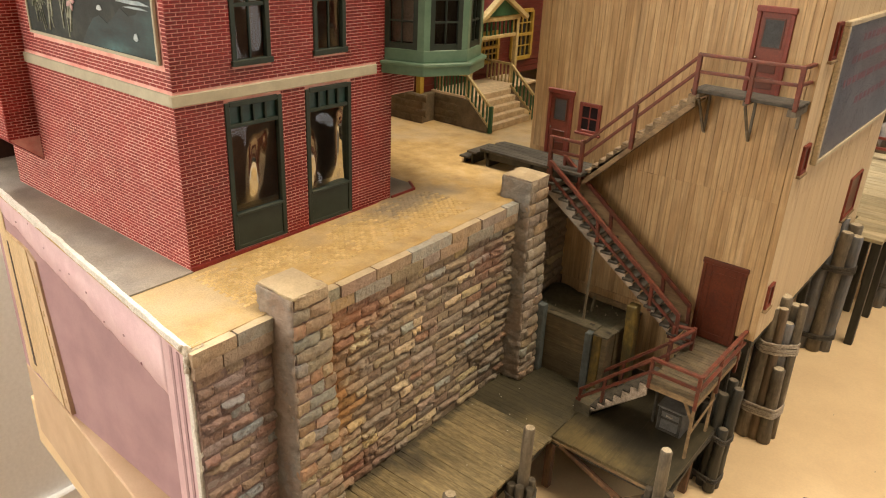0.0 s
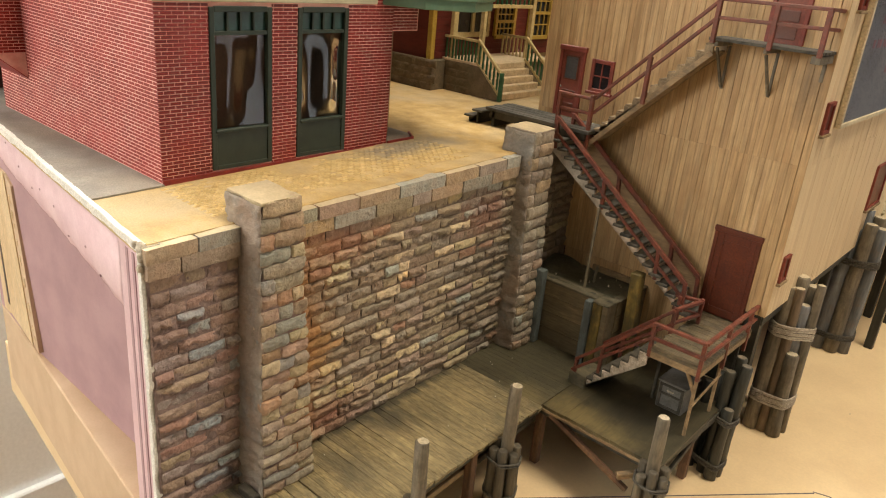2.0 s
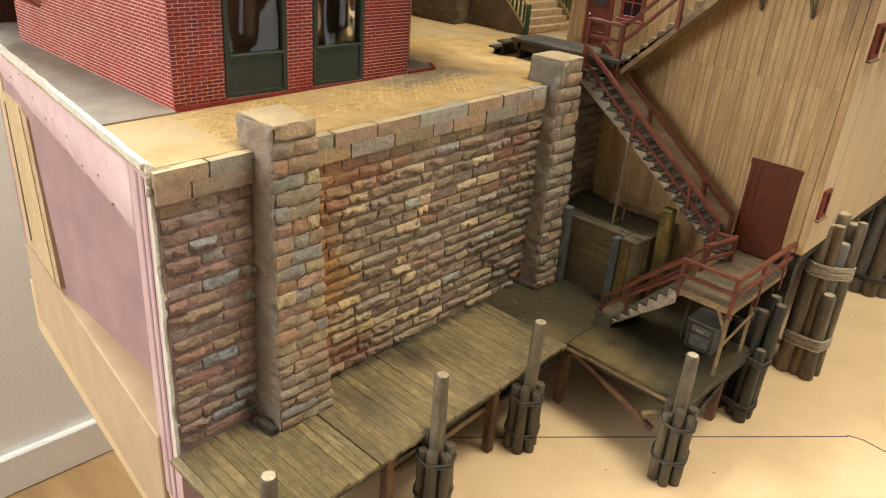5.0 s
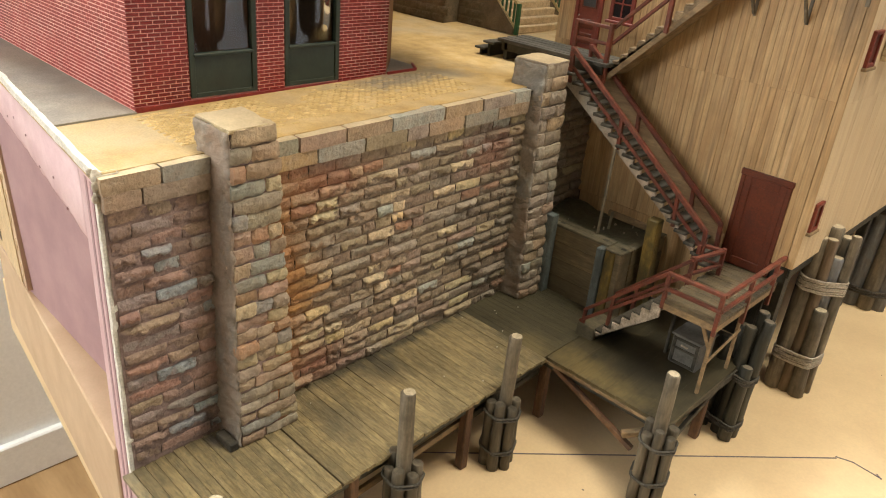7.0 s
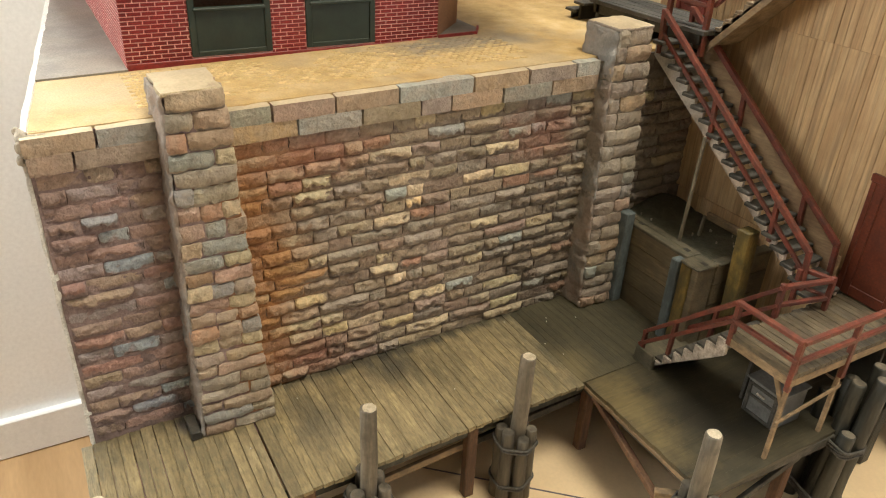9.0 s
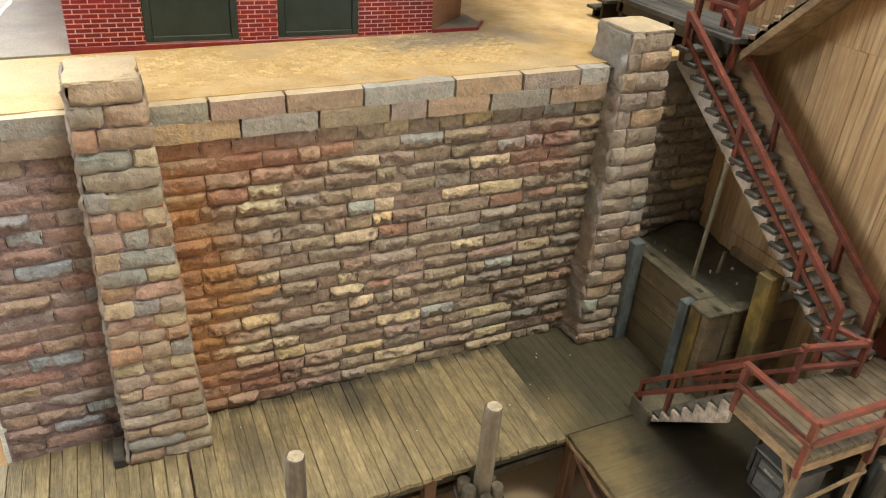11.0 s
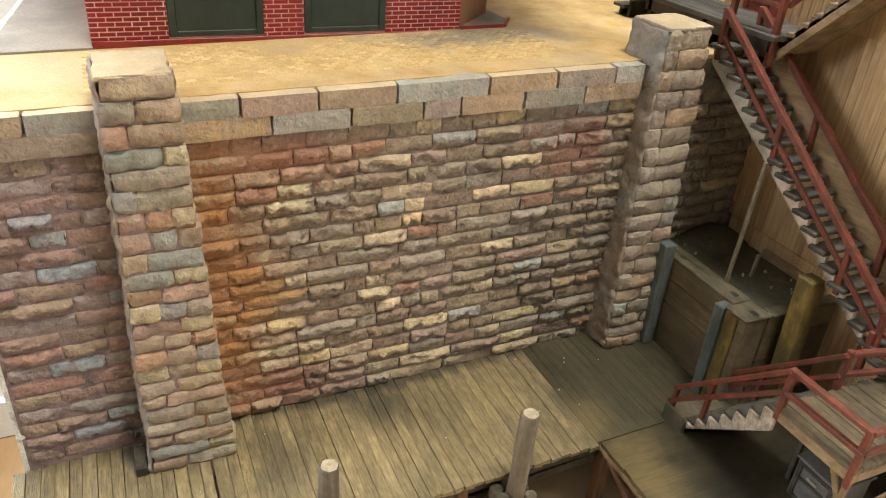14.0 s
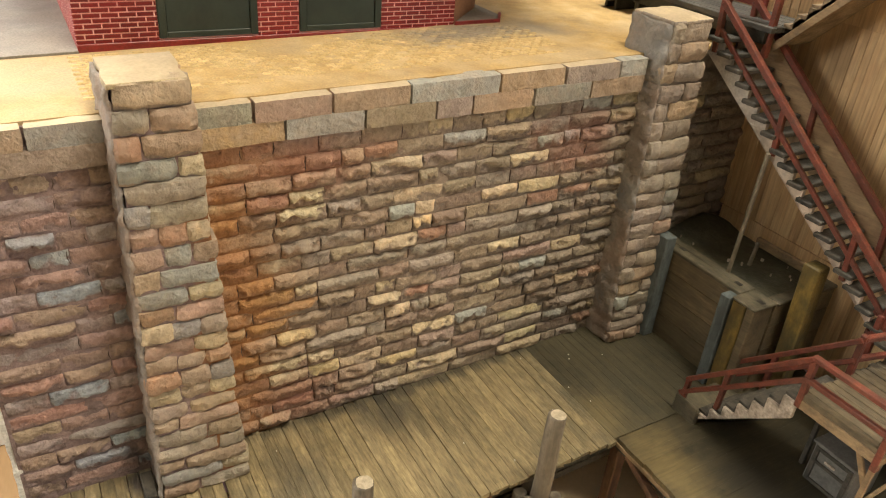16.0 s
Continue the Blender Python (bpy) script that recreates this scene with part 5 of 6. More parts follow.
block("fender_post", -4.41, -4.29, 9.46, 9.6, deck_z(9.5), -4.38, BLUEPOST, crib, 0.012, "blue-grey square post")
yp = empty("mooring_post", (-3.85, 9.95, -5.45), "tall yellow-stained square post", "post")
bm = bmesh.new()
beam(bm, (-3.84, 10.0, deck_z(10)), (-3.88, 9.97, -3.88), 0.17, 0.17, (0, 1, 0))
bevel(bm, 0.012)
part("timber", bm, YELPOST, yp)
GREYPAINT = stuff("grey_paint", two((0.1, 0.097, 0.09), (0.17, 0.165, 0.155)), 3, rough=0.55, bump=0.1, grime=((0.07, 0.066, 0.058), 0.5, 4))
crate = empty("crate", (-2.78, 9.55, deck_z(9.5)), "grey panelled box with a pale handle under the landing", "box")
zc = deck_z(9.5)
block("body", -2.98, -2.58, 9.36, 9.78, zc, zc + 0.42, GREYPAINT, crate, 0.012)
for a, b, c, d in ((-2.96, -2.92, 0.02, 0.4), (-2.64, -2.6, 0.02, 0.4), (-2.92, -2.64, 0.02, 0.055), (-2.92, -2.64, 0.365, 0.4), (-2.92, -2.64, 0.23, 0.26)):
    block("panel_frame", a, b, 9.345, 9.362, zc + c, zc + d, TREAD, crate, 0.003)
block("lid", -3.0, -2.56, 9.34, 9.8, zc + 0.42, zc + 0.445, GREYPAINT, crate, 0.006)
block("handle", -2.84, -2.74, 9.33, 9.35, zc + 0.3, zc + 0.325, PALESTRING, crate, 0.004, "pale handle")

# ---- wharf ----
wharf = empty("wharf_deck", (-4.8, 6, -6.5), "weathered plank wharf on stained legs", "wharf deck", kind="structure")
for x in (-5.45, -4.2):
    bar("stringer", (x, 3.2, deck_z(3.2) - 0.14), (x, 8.2, deck_z(8.2) - 0.14), 0.1, 0.13, PILEDARK, wharf)
for y in (8.25, 9.1, 10.0):
    bar("joist", (-5.5, y, deck_z(y) - 0.13), (-2.4, y, deck_z(y) - 0.13), 0.08, 0.12, PILEDARK, wharf)
bar("fascia", (-4.12, 8.17, deck_z(8.15) - 0.07), (-2.35, 8.16, deck_z(8.15) - 0.07), 0.04, 0.045, BARE, wharf)
bar("fascia", (-2.35, 8.16, deck_z(8.15) - 0.1), (-2.25, 10.6, deck_z(10.6) - 0.1), 0.05, 0.12, TREAD, wharf)
for x, y in ((-4.16, 8.3), (-4.18, 6.75), (-4.18, 4.95), (-4.18, 3.5), (-5.45, 4.9), (-5.45, 6.7), (-5.45, 8.2), (-2.45, 8.5), (-2.45, 9.6), (-3.4, 9.4)):
    bar("leg", (x, y, water_z(y)), (x, y, deck_z(y) - 0.08), 0.12, 0.12, LEG, wharf, 0.012, up=(0, 1, 0))
bar("brace", (-3.95, 8.2, -5.62), (-2.62, 8.1, -6.05), 0.07, 0.07, LEG, wharf, label="orange-brown diagonal brace")
bar("brace", (-4.27, 4.95, -6.14), (-4.27, 6.8, -5.98), 0.05, 0.09, BARE, wharf)
bar("brace", (-4.27, 6.75, -6.0), (-4.27, 8.3, -5.88), 0.05, 0.09, TREAD, wharf)
bar("brace", (-2.75, 8.02, -5.86), (-2.45, 8.35, -5.8), 0.08, 0.08, BARE, wharf)
bar("brace", (-2.45, 8.5, -6.3), (-2.35, 9.6, -5.7), 0.05, 0.08, TREAD, wharf)


# ---- pile clusters ----
def cluster(name, x, y, piles, bands, material, rope, label, group="pile clusters", top=None, shorts=None, mixed=None):
    """piles: offset x, y, radius, top height, lean. bands: heights of the lashings."""
    z0 = water_z(y)
    top = top or material
    th = empty(name, (x, y, z0), label, "pile cluster", group)
    for i, (dx, dy, r, z1, lx, ly) in enumerate(piles):
        bm = bmesh.new()
        f = log(bm, (x + dx, y + dy, z0), (x + dx + lx, y + dy + ly, z1), r * 1.06, r * 0.92, 14, 0.05, 6, int(abs(x * 100 + y * 37)) + i)
        f.material_index = 1
        m_ = mixed[i % len(mixed)] if mixed else material if i == 0 or not shorts else shorts
        part("timber", bm, [m_, top if i == 0 or not shorts else shorts], th)
    out = max(math.hypot(dx, dy) + r for dx, dy, r, *_ in piles)
    for zb, turns in bands:
        for k in range(turns):
            bm = bmesh.new()
            lean = (zb - z0)
            hull = []
            for j in range(40):
                a = 2 * math.pi * j / 40
                best = 0
                for dx, dy, r, z1, lx, ly in piles:
                    if z1 < zb:
                        continue
                    s = lean / (z1 - z0)
                    best = max(best, (dx + lx * s) * math.cos(a) + (dy + ly * s) * math.sin(a) + r)
                hull.append((a, best + 0.008))
            # points of the tight loop round the piles
            ring = []
            for j in range(40):
                (a, h), (b, g) = hull[j], hull[(j + 1) % 40]
                det = math.sin(b - a)
                ring.append(Vector((x + (h * math.sin(b) - g * math.sin(a)) / det, y + (g * math.cos(a) - h * math.cos(b)) / det,
                                    zb + k * 0.024 + 0.01 * math.sin(a * 2 + k * 1.7) + 0.02 * math.sin(a + zb * 7))))
            c = Vector((x, y, zb))
            rows = []
            for j, p in enumerate(ring):
                o = (p - c)
                o.z = 0
                o = o.normalized()
                rows.append([bm.verts.new(p + o * 0.015 * math.cos(t) + Vector((0, 0, 0.015 * math.sin(t)))) for t in (0, 1.257, 2.513, 3.77, 5.03)])
            for j in range(40):
                for t in range(5):
                    bm.faces.new((rows[j][t], rows[(j + 1) % 40][t], rows[(j + 1) % 40][(t + 1) % 5], rows[j][(t + 1) % 5]))
            part("lashing", bm, rope, th, "wound grey thread" if k == 0 else "", True)
    return th


def dolphin(x, y, ztop, zlow, seed, material=PILE):
    rnd = random.Random(seed)
    piles = [(0, 0, 0.085, ztop, rnd.uniform(-0.03, 0.03), rnd.uniform(-0.03, 0.03))]
    for k in range(6):
        a = 2 * math.pi * k / 6 + seed
        piles.append((0.155 * math.cos(a), 0.155 * math.sin(a), rnd.uniform(0.06, 0.075), zlow + rnd.uniform(-0.1, 0.08), 0, 0))
    return cluster("mooring_dolphin", x, y, piles, [(zlow - 0.22, 2), (zlow - 0.72, 2)], material, ROPEDARK,
                   "tall weathered pile ringed by short lashed piles", "mooring dolphins", ENDGRAIN, PILEMID)


dolphin(-3.93, 5.46, -4.74, -5.62, 1)
dolphin(-3.96, 7.17, -4.72, -5.62, 2)
dolphin(-2.31, 8.07, -4.75, -5.5, 3)
dolphin(-3.86, 3.25, -4.74, -5.6, 4)
cluster("pile_cluster", -2.22, 10.08, [(-0.06, -0.12, 0.085, -4.86, 0, 0.12), (0.1, -0.04, 0.085, -4.73, 0.02, 0.12), (-0.2, 0.05, 0.085, -4.95, 0, 0.1), (-0.02, 0.12, 0.085, -4.7, 0, 0.1), (0.08, -0.2, 0.085, -5.38, 0, 0.08), (-0.3, -0.1, 0.08, -5.1, 0, 0.05)],
        [(-5.6, 4), (-6.32, 4)], PILEDARK, ROPEDARK, "dark lashed piles at the wharf corner", top=PILE)
cluster("pile_cluster", -2.08, 11.8, [(-0.15, -0.14, 0.12, -3.99, 0, 0.1), (0.03, -0.12, 0.09, -3.98, -0.04, 0.1), (0.2, -0.12, 0.105, -5.02, -0.04, 0.02), (-0.1, 0.12, 0.14, -3.86, 0.02, 0.1), (0.12, 0.06, 0.09, -4.25, -0.02, 0.02), (0.1, 0.22, 0.12, -4.0, 0, 0.1), (0.27, 0.08, 0.07, -3.9, -0.04, 0.1)],
        [(-4.78, 9), (-5.95, 8)], PILE, ROPE, "tall brown piles lashed with pale thread beside the warehouse", top=ENDGRAIN, mixed=[PILE, PILEORANGE, PILE, PILE, PILEBLUE, PILEMID, PILE])
cluster("pile_cluster", -2.12, 15.5, [(-0.22, -0.14, 0.15, -3.85, 0.05, 0.1), (0.04, -0.16, 0.13, -3.7, 0.05, 0.1), (0.22, 0.0, 0.13, -3.75, 0.05, 0), (-0.1, 0.18, 0.15, -3.5, 0, 0), (0.16, 0.24, 0.14, -3.6, 0, 0)],
        [(-4.5, 6), (-6.05, 5)], PILEBLUE, ROPEDARK, "blue-grey lashed piles further along the warehouse", top=ENDGRAIN, mixed=[PILEBLUE, PILE, PILEBLUE])
cluster("pile_cluster", -1.56, 18.4, [(-0.16, -0.1, 0.14, -3.52, 0.05, 0), (0.1, -0.12, 0.12, -4.1, 0.05, 0), (0.2, 0.12, 0.13, -3.8, 0, 0), (-0.08, 0.18, 0.14, -3.9, 0, 0)],
        [(-4.5, 4), (-5.7, 4)], PILEBLUE, ROPEDARK, "blue-grey lashed piles by the far pier")

# legs and beams below the warehouse side
under = empty("warehouse_footing", (-2.4, 14, -6.4), "dark timber footing below the warehouse", "footing")
for y in (11.1, 12.4, 13.7, 15, 16.6):
    bar("leg", (-2.45, y, water_z(y)), (-2.45, y, -4.36), 0.16, 0.16, PILEDARK, under, 0.012, up=(0, 1, 0))
    bar("leg", (-3.6, y, water_z(y)), (-3.6, y, -4.36), 0.16, 0.16, PILEDARK, under, 0.012, up=(0, 1, 0))
    bar("cross_beam", (-4.5, y, -4.44), (-2.3, y, -4.44), 0.14, 0.16, PILEDARK, under, 0.012)
block("back_bank", -6.4, -4.6, 10.75, 19, -6.4, -2.6, FOAM, side, 0)

# far pier beyond the warehouse
pier = empty("far_pier", (-1, 21, -6.3), "pale plank pier beyond the warehouse", "pier")
for i in range(29):
    y = 15.9 + i * 0.25
    a, b = (-2.17 if y < 17.05 else -3.6), (-1.45 if y < 18.1 else 0.2)
    block("plank", a, b + 0.02 * (i % 3), y, y + 0.245, -3.95, -3.87, PIERWOOD, pier, 0.01)
for y in (16.1, 17.6, 19.4, 22):
    for x in (-1.95, -1.55 if y < 18 else 0.05):
        bar("leg", (x, y, water_z(y)), (x, y, -3.95), 0.16, 0.16, PILEDARK, pier, 0.01, up=(0, 1, 0))
rr = empty("pier_railing", (-1.6, 22.3, -3.87), "red two-bar railing at the end of the pier", "railing")
for z in (-3.27, -3.55):
    bar("rail", (-3.5, 22.3, z), (0.1, 22.3, z), 0.07, 0.07, REDTRIM, rr)
for x in (-3.4, -2.0, -0.9, 0.05):
    bar("post", (x, 22.3, -3.87), (x, 22.3, -3.2), 0.08, 0.08, REDTRIM, rr, up=(0, 1, 0))
# the rough bank behind the pier
rnd = random.Random(21)
bm = bmesh.new()
for k in range(170):
    u = rnd.random()
    p = Vector((rnd.uniform(-6.2, 1.2), 22.9 + 2.9 * u + rnd.uniform(0, 0.3), -4.05 + 3.1 * u + rnd.uniform(-0.15, 0.25)))
    n0 = len(bm.verts)
    bmesh.ops.create_icosphere(bm, subdivisions=1, radius=rnd.uniform(0.2, 0.42), matrix=Matrix.Translation(p) @ Euler((rnd.random() * 6, rnd.random() * 6, 0)).to_matrix().to_4x4() @ Matrix.Diagonal((1.2, 0.9, 0.75, 1)))
    bm.verts.ensure_lookup_table()
    for v in bm.verts[n0:]:
        v.co += Vector((rnd.uniform(-1, 1), rnd.uniform(-1, 1), rnd.uniform(-1, 1))) * 0.06
bank = part("rock_bank", bm, ROCK)
tagged(bank, "heap of blue-grey rocks behind the pier", "rocks", kind="stuff")
block("bank_core", -6.2, 1.2, 24.6, 25.9, -6.0, -1.6, HOUSESTONE, rr, 0)


# ---- the red house behind ----
house = empty("red_house", (-9.5, 12.5, -2.35), "red clapboard house with yellow windows and a green porch", "house")
HZ = -1.72
block("foundation", -11.6, -9.62, 11.35, 14.5, street_z(11), HZ, HOUSESTONE, house, 0.02)
block("porch_base", -9.6, -8.85, 11.75, 14.5, street_z(12), HZ, HOUSESTONE, house, 0.02)
block("body", -11.5, -9.75, 11.45, 20, HZ, 1.8, HOUSERED, house, 0)
block("corner_post", -9.82, -9.7, 11.38, 11.5, HZ, 1.8, YELLOW, house, 0.008, "yellow corner post")
for k in range(26):
    z = HZ + 0.02 + k * 0.13
    block("clapboard", -9.75, -9.72, 11.52, 20, z, z + 0.12, HOUSERED, house, 0)
for y0, y1, z0, z1 in ((13.35, 13.95, -1.29, -0.7), (14.56, 15.3, -1.33, -0.3)):
    w = block("window", -9.72, -9.7, y0, y1, z0, z1, GLASSBLACK, house, 0, "yellow framed window")
    for p, q, r, t in ((y0 - 0.06, y0 + 0.02, z0, z1), (y1 - 0.02, y1 + 0.06, z0, z1), (y0, y1, z0 - 0.06, z0 + 0.02), (y0, y1, z1 - 0.02, z1 + 0.06), (y0, y1, (z0 + z1) / 2 - 0.03, (z0 + z1) / 2 + 0.03)):
        block("frame", -9.7, -9.64, p, q, r, t, YELLOW, w, 0)
    for k in range(1, 4):
        y = y0 + (y1 - y0) * k / 4
        block("muntin", -9.7, -9.67, y - 0.012, y + 0.012, z0, z1, YELLOW, w, 0)
    for k in (0.25, 0.75):
        z = z0 + (z1 - z0) * k
        block("muntin", -9.7, -9.668, y0, y1, z - 0.012, z + 0.012, YELLOW, w, 0)
w = block("porch_window", -9.72, -9.7, 12.08, 13.06, -1.2, -0.55, GLASSBLACK, house, 0, "dark porch window with a cream frame")
for p, q, r, t in ((12.03, 12.1, -1.22, -0.53), (12.53, 12.62, -1.22, -0.53), (13.04, 13.12, -1.22, -0.53), (12.03, 13.12, -1.3, -1.2)):
    block("frame", -9.7, -9.66, p, q, r, t, OLIVE, w, 0)
block("porch_floor", -9.72, -8.8, 11.75, 14.4, HZ, HZ + 0.05, STEPSTONE, house, 0.01)
bm = bmesh.new()
prism(bm, [(12.4, -0.2), (13.75, -0.2), (13.0, 0.16)], "x", -9.0, -8.94)
part("gable", bm, GREEN, house, "green porch gable")
for p, q in (((12.25, -0.27), (13.02, 0.22)), ((13.9, -0.27), (12.98, 0.22))):
    bar("gable_board", (-8.92, p[0], p[1]), (-8.92, q[0], q[1]), 0.14, 0.09, OLIVE, house, 0.006)
# roof planes behind the gable, added to shade the porch
for a, b in ((12.25, 13.0), (13.85, 13.0)):
    bm = bmesh.new()
    prism(bm, [(a, -0.3), (b, 0.2), (b, 0.15), (a, -0.36)], "x", -9.74, -9.01)
    part("porch_roof", bm, HOUSERED, house)
for x, y in ((-8.82, 11.86), (-9.55, 11.84), (-9.0, 13.68)):
    bar("porch_post", (x, y, HZ), (x, y, -0.2), 0.09, 0.09, OLIVE, house, up=(0, 1, 0))
bar("porch_beam", (-9.0, 12.3, -0.26), (-9.0, 13.75, -0.26), 0.08, 0.1, OLIVE, house)
bar("porch_beam", (-9.0, 12.3, -0.62), (-9.0, 13.75, -0.62), 0.06, 0.07, OLIVE, house)
for k in range(9):
    y = 12.45 + k * 0.15
    bar("fret", (-9.0, y, -0.62), (-9.0, y, -0.26), 0.03, 0.03, GREEN, house, 0, up=(0, 1, 0))
for a, b in (((-9.0, 13.62), (-9.7, 13.62)), ((-9.7, 11.8), (-8.82, 11.8))):
    bar("balustrade_rail", (*a, HZ + 0.46), (*b, HZ + 0.46), 0.06, 0.05, OLIVE, house)
for k in range(7):
    bar("baluster", (-9.65 + k * 0.1, 13.62, HZ + 0.05), (-9.65 + k * 0.1, 13.62, HZ + 0.44), 0.03, 0.03, OLIVE, house, 0, up=(0, 1, 0))
for k in range(10):
    bar("baluster", (-9.65 + k * 0.085, 11.8, HZ + 0.05), (-9.65 + k * 0.085, 11.8, HZ + 0.44), 0.03, 0.03, GREEN, house, 0, up=(0, 1, 0))

steps = empty("porch_steps", (-8.6, 12.7, -2.35), "stone porch steps with cream and green railings", "steps")
for k in range(5):
    x, z = -8.2 - k * 0.13, street_z(12.5) + (k + 1) * 0.122
    block("step", x - 0.17, x, 11.82, 13.24, street_z(12.5) if k == 0 else z - 0.125, z, STEPSTONE, steps, 0.012)
bm = bmesh.new()
prism(bm, [(-8.84, street_z(12.5)), (-8.84, HZ), (-8.7, HZ), (-8.2, street_z(12.5) + 0.12), (-8.2, street_z(12.5))], "y", 11.7, 11.81)
part("side_wall", bm, HOUSESTONE, steps, "brown stone side of the steps")
for y in (11.74, 13.32):
    bar("handrail", (-8.15, y, street_z(12.5) + 0.5), (-8.8, y, HZ + 0.5), 0.06, 0.05, OLIVE, steps)
    bar("base_rail", (-8.15, y, street_z(12.5) + 0.1), (-8.8, y, HZ + 0.08), 0.05, 0.05, OLIVE, steps)
    bar("newel", (-8.15, y, street_z(12.5)), (-8.15, y, street_z(12.5) + 0.54), 0.07, 0.07, GREEN, steps, up=(0, 1, 0))
    for k in range(1, 7):
        x = -8.15 - k * 0.097
        z = street_z(12.5) + k * 0.093
        bar("baluster", (x, y, z + 0.02), (x, y, z + 0.48), 0.03, 0.03, GREEN, steps, 0, up=(0, 1, 0))


# ---- pieces: stones, bricks, planks, boards ----
def piece(name, me, parent, m, colour=None, strength=1.0):
    ob = new(name, me)
    ob.parent = parent
    ob.matrix_basis = Matrix.Translation(-parent.matrix_basis.translation) @ m
    if colour:
        ob.color = (*colour, strength)
    return ob


def stone_mesh(seed, bulge=0.6, material=None):
    """A block one unit long (y) and high (z), broken on its outer face (x from 0 to about 1), proudest above its middle."""
    rnd = random.Random(seed)
    nx, nz = 13, 8
    bm = bmesh.new()
    tilt, lump = rnd.uniform(-0.4, 0.4), Vector((rnd.uniform(0, 9), rnd.uniform(0, 9), seed * 3.1))
    crest = rnd.uniform(0.6, 0.78)
    g = []
    for i in range(nx):
        col = []
        for k in range(nz):
            a, c = i / (nx - 1), k / (nz - 1)
            ends = min(1, 0.12 + 8 * min(a, 1 - a)) ** 0.5
            rise_ = (c / crest) ** 0.42 if c < crest else max(0.0, 1 - ((c - crest) / (1 - crest)) ** 2) ** 0.5
            n1 = noise.noise(Vector((a * 3.0, c * 1.6, 0)) + lump)
            n2 = noise.noise(Vector((a * 7, c * 3.2, 4)) + lump)
            n3 = abs(noise.noise(Vector((a * 9, c * 4, 8)) + lump))
            h = 0.14 + bulge * ends * rise_ * (0.74 + 0.6 * n1 + 0.5 * n2 - 0.55 * n3 + tilt * (a - 0.5))
            inner = 0 < i < nx - 1 and 0 < k < nz - 1
            jy, jz = (rnd.uniform(-0.014, 0.014), rnd.uniform(-0.02, 0.02)) if inner else (0.022 * n2, 0.07 * n1)
            col.append(bm.verts.new((h, a - 0.5 + jy, c - 0.5 + jz)))
        g.append(col)
    for i in range(nx - 1):
        for k in range(nz - 1):
            bm.faces.new((g[i][k], g[i + 1][k], g[i + 1][k + 1], g[i][k + 1])).smooth = (i * 3 + k + seed) % 5 > 0
    rim = [g[i][0] for i in range(nx)] + [g[nx - 1][k] for k in range(1, nz)] + [g[i][nz - 1] for i in range(nx - 2, -1, -1)] + [g[0][k] for k in range(nz - 2, 0, -1)]
    back = [bm.verts.new((-0.6, v.co.y, v.co.z)) for v in rim]
    for i in range(len(rim)):
        j = (i + 1) % len(rim)
        bm.faces.new((rim[j], rim[i], back[i], back[j]))
    bmesh.ops.recalc_face_normals(bm, faces=list(bm.faces))
    me = bpy.data.meshes.new("stone")
    bm.to_mesh(me)
    bm.free()
    me.materials.append(material or STONE)
    return me


def hewn(name, parent, x0, x1, y0, y1, z0, z1, seed, rough, colour, rise=0.02, cuts=(5, 7, 4), sandy=False, pillow=0.0, material=None):
    """A squared block with worn edges and uneven faces."""
    rnd = random.Random(seed)
    bm = bmesh.new()
    bmesh.ops.create_cube(bm, size=1)
    for axis, n in enumerate(cuts):
        es = [e for e in bm.edges if abs((e.verts[0].co - e.verts[1].co)[axis]) > 0.5 / 1 and abs((e.verts[0].co - e.verts[1].co).normalized()[axis]) > 0.9]
        bmesh.ops.subdivide_edges(bm, edges=es, cuts=n - 1, use_grid_fill=True)
    sx, sy, sz = x1 - x0, y1 - y0, z1 - z0
    off = Vector((seed * 1.7, seed * 0.9, seed * 2.3))
    for v in bm.verts:
        k = sum(1 for c in v.co if abs(c) > 0.499)
        d = Vector((v.co.x if abs(v.co.x) > 0.499 else 0, v.co.y if abs(v.co.y) > 0.499 else 0, v.co.z if abs(v.co.z) > 0.499 else 0))
        p = Vector((v.co.x * sx, v.co.y * sy, v.co.z * sz))
        n1 = noise.noise(p * 4 + off) * 0.6 + noise.noise(p * 11 + off) * 0.5 + noise.noise(p * 26 + off) * 0.25
        pull = {1: -0.1, 2: 0.12, 3: 0.28}.get(k, 0)
        d.z *= 0.35
        across, up_ = abs(v.co.y) * 2, v.co.z * 2
        v.co = p + d.normalized() * rough * (n1 - pull) if d.length else p
        if pillow and p.x > 0:
            v.co.x -= pillow * (abs(up_ - 0.2) / 1.2) ** 3 + pillow * 0.5 * across ** 6
        v.co += Vector(((x0 + x1) / 2, (y0 + y1) / 2, (z0 + z1) / 2))
        v.co.z += rise * (v.co.y - (y0 + y1) / 2)
    bm.normal_update()
    for e in bm.edges:
        e.smooth = e.calc_face_angle(0) < 0.6
    for f in bm.faces:
        f.smooth = True
        f.material_index = 1 if sandy and abs(f.normal.z) > 0.75 else 0
    ob = part(name, bm, [STONEHEWN, SANDTOP] if sandy else material or STONEHEWN, parent)
    ob.color = (*colour, 1)
    return ob


ROUGH = [stone_mesh(i, 0.75) for i in range(16)]
HOUSE_ROUGH = [stone_mesh(70 + i, 0.5, HOUSESTONE) for i in range(6)]
FLAT = [stone_mesh(40 + i, 0.42) for i in range(8)]
